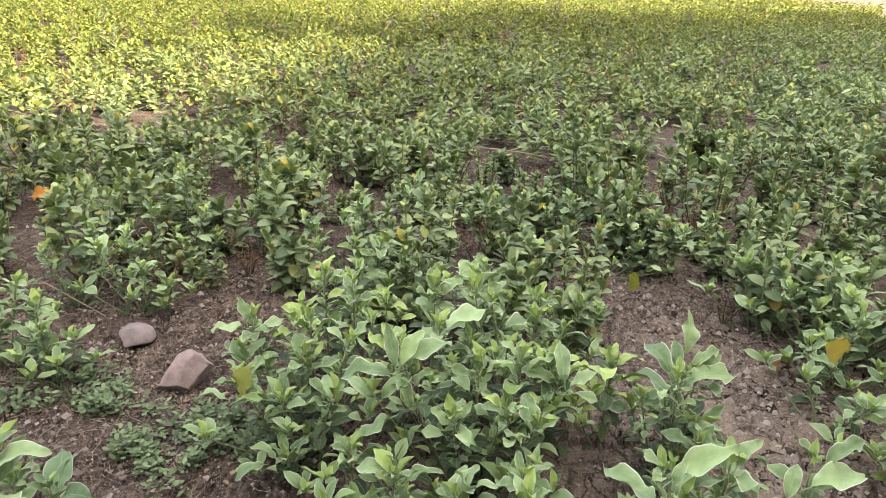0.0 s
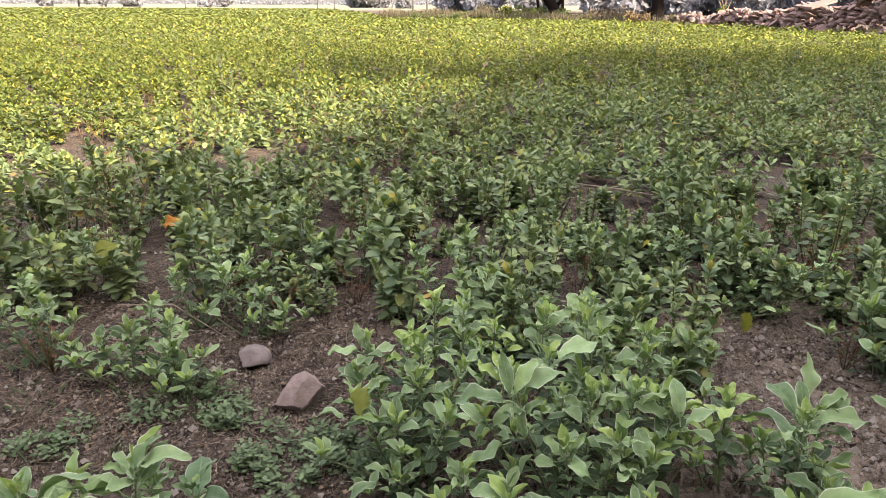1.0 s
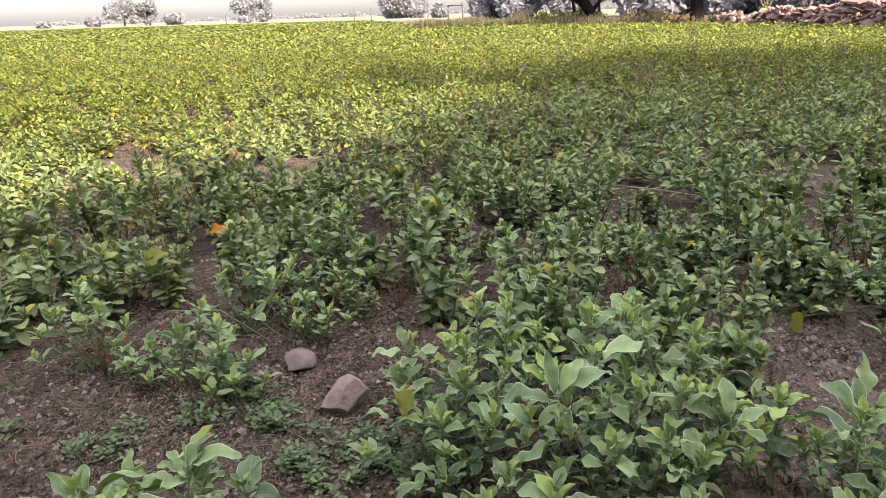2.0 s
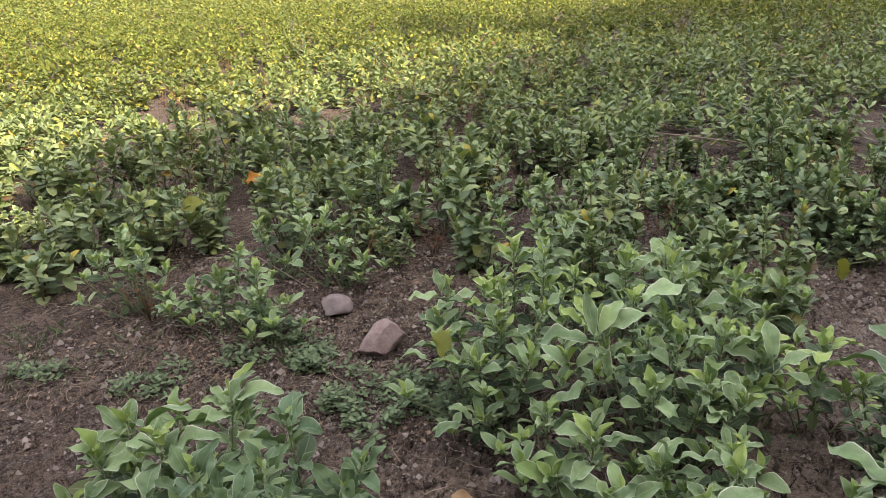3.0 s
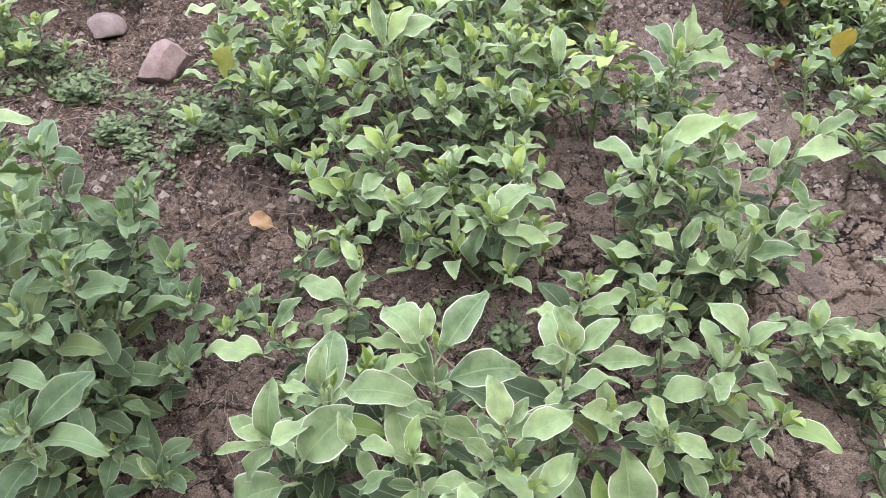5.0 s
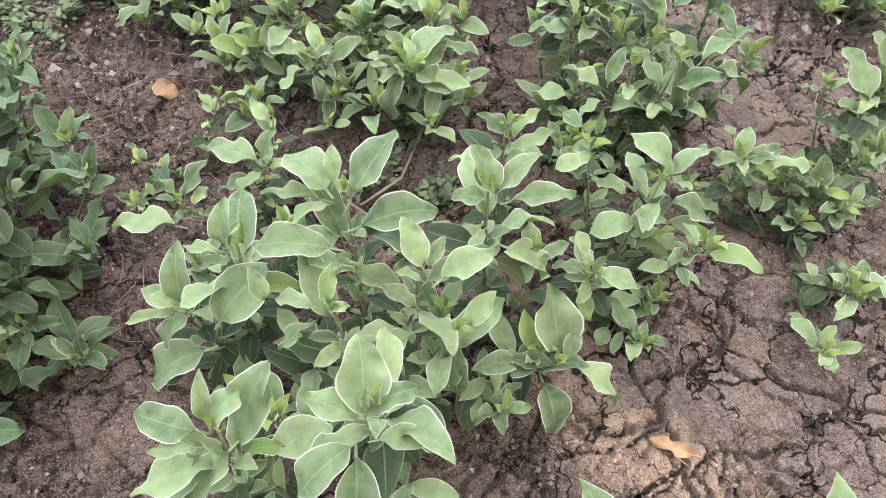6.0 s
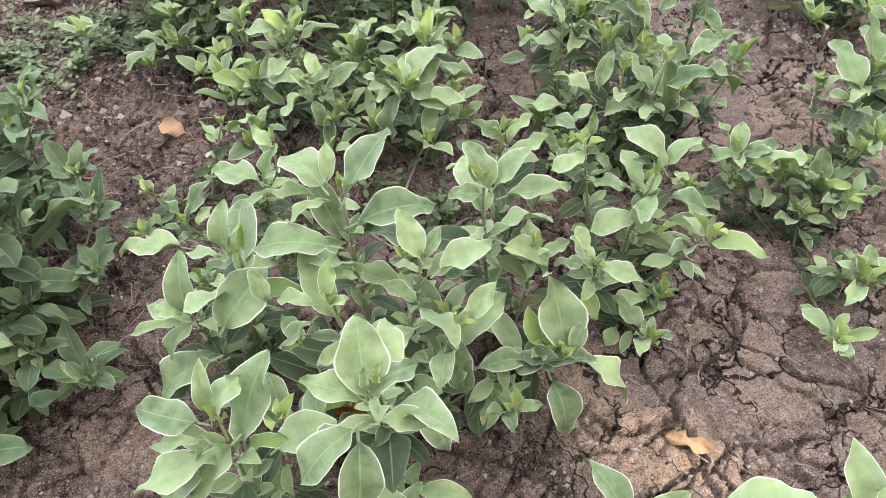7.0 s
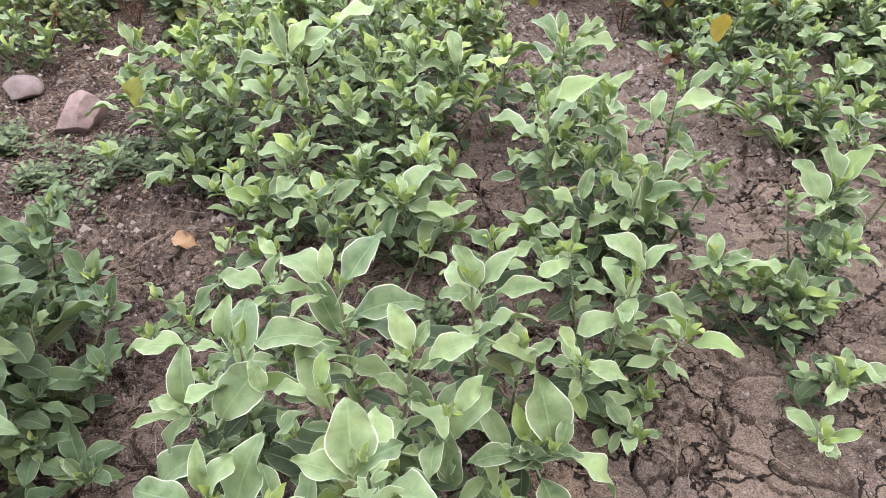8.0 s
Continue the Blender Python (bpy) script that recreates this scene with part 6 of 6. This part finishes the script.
single_leaf("pale_leaf", OLIVE, 1.33, 2.68, 0.20, 0.11, 60, -60, 0.2, "pale yellowing leaf drooping over bare soil", 32, 0.22)
single_leaf("dead_leaf", ORANGE, -1.66, 3.28, 0.05, 0.09, 20, 20, 0.3, "orange dead leaf lying on bare soil", 33, 0.25)
single_leaf("dead_leaf", ORANGE, 0.36, 0.66, 0.17, 0.07, 250, -30, 0.2, "orange dead leaf caught under green leaves", 34, 0.3)
single_leaf("grey_leaf", LEAF, 1.42, 2.33, 0.03, 0.17, 60, 58, 0.6, "pale withering grey-green leaf standing upright", 35, 0.16)


def litter(name, seed, count, boxes, make, mat, label, category):
    """Many small pieces on the soil in one mesh."""
    rng = random.Random(seed)
    pieces = []
    for x0, y0, x1, y1, share in boxes:
        for _ in range(int(count * share)):
            x, y = rng.uniform(x0, x1), rng.uniform(y0, y1)
            pieces.append((x, y, make(rng)))
    zs = ground_height(np.array([p[0] for p in pieces]), np.array([p[1] for p in pieces]))
    verts, faces = joined([([Vector((v[0] + x, v[1] + y, v[2] + z)) for v in vs], fs) for (x, y, (vs, fs)), z in zip(pieces, zs)])
    return tagged(mesh_object(name, verts, faces, mat), label, category, kind="stuff")


def crumb(rng):
    """A tiny grain, half sunk in the soil."""
    s = 0.0016 + 0.0055 * rng.random() ** 4.5
    vs = [(s * a * rng.uniform(0.5, 1.3), s * b * rng.uniform(0.5, 1.3), c * s * rng.uniform(0.5, 1.0)) for a, b, c in ((1, 0, -0.2), (0, 1, -0.2), (-1, 0, -0.2), (0, -1, -0.2), (0, 0, 1.1))]
    return vs, [(0, 1, 4), (1, 2, 4), (2, 3, 4), (3, 0, 4)]


def clod(rng):
    s = 0.0022 + 0.012 * rng.random() ** 5
    g = 1.618
    vs = [(0, 1, g), (0, -1, g), (0, 1, -g), (0, -1, -g), (1, g, 0), (-1, g, 0), (1, -g, 0), (-1, -g, 0), (g, 0, 1), (g, 0, -1), (-g, 0, 1), (-g, 0, -1)]
    turn = Euler((rng.uniform(0, 6.28), rng.uniform(0, 6.28), rng.uniform(0, 6.28))).to_matrix()
    wide, flat = rng.uniform(0.7, 1.2), rng.uniform(0.5, 0.9)
    out = []
    for v in vs:
        v = turn @ (Vector(v) * rng.uniform(0.55, 1.1) * s * 0.55)
        out.append(Vector((v.x * wide, v.y, v.z * flat + s * 0.05)))
    return out, [(0, 1, 8), (0, 8, 4), (0, 4, 5), (0, 5, 10), (0, 10, 1), (1, 6, 8), (8, 6, 9), (8, 9, 4), (4, 9, 2), (4, 2, 5), (5, 2, 11), (5, 11, 10), (10, 11, 7), (10, 7, 1), (1, 7, 6), (3, 6, 7), (3, 7, 11), (3, 11, 2), (3, 2, 9), (3, 9, 6)]


def straw(rng):
    l, a, up = rng.uniform(0.02, 0.11), rng.uniform(0, 6.28), rng.uniform(-0.1, 0.35)
    d = Vector((math.cos(a), math.sin(a), up)) * l
    o = Vector((0, 0, 0.004))
    side = Vector((-math.sin(a), math.cos(a), rng.uniform(-0.4, 0.4))) * l * 0.12
    r = rng.uniform(0.0005, 0.0011)
    return tube([o - d * 0.5, o + side, o + d * 0.5], [r, r, r * 0.6], 3)


def grass_blade(rng):
    l, a = rng.uniform(0.02, 0.055), rng.uniform(0, 6.28)
    d, s = Vector((math.cos(a) * 0.5, math.sin(a) * 0.5, 1)) * l, Vector((-math.sin(a), math.cos(a), 0)) * 0.0016
    return [-s, s, d * 0.6 + s * 0.8, d * 0.95 + Vector((math.cos(a), math.sin(a), 0)) * l * 0.3, d * 0.6 - s * 0.8], [(0, 1, 2, 3, 4)]


NEAR = ((-1.0, 0.3, 0.6, 2.6, 0.42), (0.6, 0.3, 2.0, 1.9, 0.35), (-2.0, 1.9, 0.0, 3.6, 0.12), (1.0, 1.9, 2.1, 3.2, 0.16))
litter("grit", 51, 22000, NEAR, crumb, PEBBLE, "pale grit and small soil crumbs on bare ground", "grit")
def gravel(rng):
    """A coarse crumb of dry soil."""
    vs, fs = crumb(rng)
    k = rng.uniform(1.6, 3.2)
    return [(x * k, y * k, z * k) for x, y, z in vs], fs


litter("soil_gravel", 58, 6500, ((1.0, 1.5, 2.1, 3.1, 0.5), (-1.6, 1.6, 0.2, 3.2, 0.38), (-2.6, 3.0, 2.2, 4.6, 0.12)), gravel, PEBBLE, "coarse grey soil crumbs and gravel on bare ground", "gravel")
litter("soil_clods", 52, 4600, ((-0.5, 1.1, 0.42, 2.1, 0.50), (0.5, 1.1, 2.0, 2.0, 0.07), (1.05, 2.0, 2.0, 3.1, 0.26), (-1.6, 1.7, 0.1, 3.2, 0.85)), clod, CLOD, "dark crumbly soil clods on bare ground", "soil")
litter("dry_straw", 53, 2200, ((-1.0, 0.9, 0.8, 2.6, 0.5), (0.6, 0.3, 2.0, 1.9, 0.12), (-2.0, 1.9, 0.1, 3.7, 0.95), (-3.5, 2.9, 2.4, 5.6, 0.9)), straw, STRAW, "scattered dry straw and plant fibres on soil", "straw")


def flake(rng):
    """A curled scrap of dead leaf."""
    l, a = rng.uniform(0.006, 0.022), rng.uniform(0, 6.28)
    d, s = Vector((math.cos(a), math.sin(a), rng.uniform(-0.2, 0.3))) * l, Vector((-math.sin(a), math.cos(a), rng.uniform(-0.6, 0.6))) * l * rng.uniform(0.25, 0.5)
    o, lift = Vector((0, 0, 0.004)), Vector((0, 0, l * rng.uniform(0.1, 0.4)))
    return [o - d * 0.5, o + s * 0.8 + lift, o + d * 0.5, o - s + lift * rng.uniform(0.2, 1.0), o], [(0, 4, 1), (1, 4, 2), (2, 4, 3), (3, 4, 0)]


litter("leaf_litter", 56, 1800, ((-1.7, 1.8, 0.1, 3.4, 0.85), (-3.5, 2.9, 2.4, 5.6, 0.9), (-1.15, 2.05, -0.75, 2.35, 0.08), (-0.5, 1.2, 0.7, 1.9, 0.06), (1.0, 1.6, 2.0, 3.2, 0.10)), flake, FLAKES, "brown scraps of dead leaves scattered on soil", "leaf litter")


def tiny_leaf(rng):
    l, a, up = rng.uniform(0.009, 0.024), rng.uniform(0, 6.28), rng.uniform(-0.1, 0.7)
    z = rng.uniform(0.004, 0.045)
    d, s = Vector((math.cos(a), math.sin(a), up)), Vector((-math.sin(a), math.cos(a), rng.uniform(-0.3, 0.3)))
    c = Vector((0, 0, z))
    return [c, c + d * l * 0.35 + s * l * 0.3, c + d * l * 0.75 + s * l * 0.24, c + d * l, c + d * l * 0.75 - s * l * 0.24, c + d * l * 0.35 - s * l * 0.3], [(0, 1, 2, 3, 4, 5)]


rng = random.Random(57)
CLUMPS = []                                              # x, y, half width and share of the creeping weed's clumps
for x, y, r, k in ((-0.30, 2.02, 0.20, 9), (-0.45, 2.12, 0.14, 5), (-0.12, 1.92, 0.16, 7), (-0.25, 1.88, 0.10, 3), (-0.55, 2.2, 0.08, 3), (-0.62, 2.32, 0.12, 3), (-1.0, 2.1, 0.15, 4), (-0.8, 2.2, 0.1, 3),
                   (-1.45, 2.1, 0.16, 3), (-0.72, 2.42, 0.10, 3), (0.55, 1.15, 0.12, 2), (0.0, 0.58, 0.09, 2)):
    for _ in range(k):
        CLUMPS.append((x + rng.gauss(0, r * 0.6), y + rng.gauss(0, r * 0.45), rng.uniform(0.02, 0.065), rng.uniform(0.010, 0.026)))
litter("ground_cover", 54, 5200, [(x - r, y - r, x + r, y + r, k) for x, y, r, k in CLUMPS], tiny_leaf, COVER, "low creeping weed with tiny dark green leaves", "weed")


litter("grass_tufts", 55, 520, [(x - r, y - r, x + r, y + r, k) for x, y, r, k in ((-0.65, 2.25, 0.10, 0.10), (-1.7, 2.3, 0.12, 0.10), (-0.1, 2.55, 0.08, 0.06), (-1.25, 2.25, 0.12, 0.05), (-1.05, 2.0, 0.10, 0.04), (-1.45, 2.05, 0.15, 0.06), (-0.95, 2.35, 0.08, 0.04), (-0.1, 0.55, 0.07, 0.1), (0.55, 1.12, 0.12, 0.1), (-0.75, 1.9, 0.1, 0.15))], grass_blade, COVER, "small tufts of thin green grass on bare soil", "grass")


def tall_weed(x, y, high, seed):
    """An upright dark sprig that stands over the crop."""
    rng = random.Random(seed)
    weed = new("tall_weed")
    weed.location = (x, y, 0)
    rows = []
    for k in range(5):
        lean = Vector((rng.uniform(-0.25, 0.25), rng.uniform(-0.25, 0.25), rng.uniform(0.7, 1.0))) * high
        mesh_object("stem", *tube([(0, 0, -0.02), lean * 0.5 + Vector((rng.uniform(-0.02, 0.02), 0, 0)), lean], [0.006, 0.004, 0.002], 4), WOODY, weed, True)
        for i in range(16):
            at = lean * (0.25 + 0.75 * i / 15)
            turn, up, size = i * 2.4 + k, rng.uniform(0.1, 0.9), rng.uniform(0.05, 0.10) * (1.25 - 0.5 * i / 15)
            ahead = Vector((math.cos(turn) * math.cos(up), math.sin(turn) * math.cos(up), math.sin(up))) * size
            aside = Vector((-math.sin(turn), math.cos(turn), 0)) * size * 0.2
            rows.append([at, at + ahead * 0.45 + aside, at + ahead, at + ahead * 0.45 - aside])
    tagged(quads_object("foliage", np.array([[tuple(c) for c in row] for row in rows]), COVER, weed), kind="stuff")
    return tagged(weed, "tall dark green weed standing over the crop", "weed", "tall weeds")


for k, (x, y, high) in enumerate(((4.27, 15.6, 0.95), (4.05, 15.3, 0.7), (-2.8, 9.3, 0.55), (0.05, 7.7, 0.48), (-1.5, 7.9, 0.5), (4.3, 12.7, 0.55), (2.1, 9.4, 0.5), (-3.9, 12.2, 0.6), (1.2, 13.5, 0.6), (6.4, 14.0, 0.65))):
    tall_weed(x, y, high, 400 + k)


def dry_sprig(x, y, high, seed):
    """A withered reddish-brown sprig: bare stems with crumpled bits."""
    rng = random.Random(seed)
    sprig = new("dry_sprig")
    sprig.location = (x, y, soil_at(x, y))
    rows = []
    for k in range(6):
        lean = Vector((rng.uniform(-0.45, 0.45), rng.uniform(-0.45, 0.45), rng.uniform(0.6, 1.0))) * high
        mesh_object("stem", *tube([(0, 0, -0.02), lean * 0.5 + Vector((rng.uniform(-0.02, 0.02), 0, 0.01)), lean], [0.0028, 0.002, 0.0012], 4), WOODY, sprig, True)
        for i in range(11):
            at = lean * (0.35 + 0.65 * i / 10)
            a, c = Vector((rng.gauss(0, 1), rng.gauss(0, 1), rng.gauss(0, 0.7))).normalized(), Vector((rng.gauss(0, 1), rng.gauss(0, 1), rng.gauss(0, 1))).normalized()
            size = rng.uniform(0.010, 0.026)
            rows.append([at, at + a * size * 0.5 + c * size * 0.35, at + a * size, at + a * size * 0.5 - c * size * 0.3])
    tagged(quads_object("foliage", np.array([[tuple(c) for c in row] for row in rows]), RUST, sprig), "crumpled reddish-brown leaf bits", kind="stuff")
    return tagged(sprig, "withered reddish-brown sprig among the green crop", "dead plant", "dry sprigs")


for k, (x, y, high) in enumerate(((2.07, 3.71, 0.26), (2.16, 3.80, 0.22), (1.38, 4.17, 0.24), (0.78, 3.24, 0.22), (0.86, 3.32, 0.2), (2.37, 10.6, 0.5), (2.2, 10.2, 0.45), (3.67, 6.8, 0.36), (3.8, 7.0, 0.34), (4.48, 7.6, 0.42), (4.3, 7.8, 0.38),
                                  (-1.62, 3.86, 0.36), (-1.31, 2.49, 0.2), (-0.73, 3.17, 0.24), (3.4, 8.75, 0.44), (3.6, 8.6, 0.4), (-0.36, 5.6, 0.34), (-0.3, 5.4, 0.3), (0.16, 6.85, 0.38), (0.3, 6.7, 0.36), (-0.25, 3.15, 0.16), (-0.55, 2.95, 0.14),
                                  (1.5, 6.0, 0.34), (5.2, 9.5, 0.45), (-2.4, 7.2, 0.36), (0.9, 9.0, 0.42), (1.7, 2.6, 0.16), (1.3, 3.1, 0.14), (2.9, 5.2, 0.32), (-1.0, 6.6, 0.34))):
    dry_sprig(x, y, high * 1.3, 500 + k)
rng = random.Random(77)
for k in range(42):
    y = rng.uniform(3.2, 9.5)
    dry_sprig(rng.uniform(-0.55, 0.62) * y, y, rng.uniform(0.32, 0.46), 560 + k)


def stick(points, r, label):
    v, f = tube(points, [r, r * 0.9, r * 0.6], 6)
    return tagged(mesh_object("stick", v, f, STRAW, None, True), label, "stick")


stick([(0.95, 4.68, 0.21), (1.2, 4.6, 0.20), (1.46, 4.50, 0.18)], 0.006, "straight pale dry stick lying across the crop")
stick([(-1.30, 3.0, 0.05), (-1.0, 2.9, 0.10), (-0.72, 2.72, 0.04)], 0.003, "thin pale dry stalk leaning over bare soil")
stick([(0.42, 1.12, 0.02), (0.52, 1.16, 0.05), (0.60, 1.30, 0.07)], 0.0035, "thin dry twig lying on the soil")
stick([(0.33, 1.22, 0.05), (0.40, 1.14, 0.03), (0.50, 1.03, 0.01)], 0.003, "thin dry twig lying on the soil")

weed = new("dry_weed")
weed.location = (0.70, 1.33, 0)
rng = random.Random(61)
for k in range(5):
    tip = (rng.uniform(-0.03, 0.05), rng.uniform(-0.03, 0.05), rng.uniform(0.12, 0.2))
    v, f = tube([(0, 0, -0.01), (tip[0] * 0.4, tip[1] * 0.4, tip[2] * 0.5), tip], [0.0018, 0.0014, 0.001], 4)
    mesh_object("stalk", v, f, STRAW, weed, True)
    bm = rock_mesh(70 + k, 0.008, 0.008, 0.007, 0.3, 1)
    part("seed_head", bm, STRAW, weed).location = tip
tagged(weed, "small dry grey weed with withered seed heads", "weed")
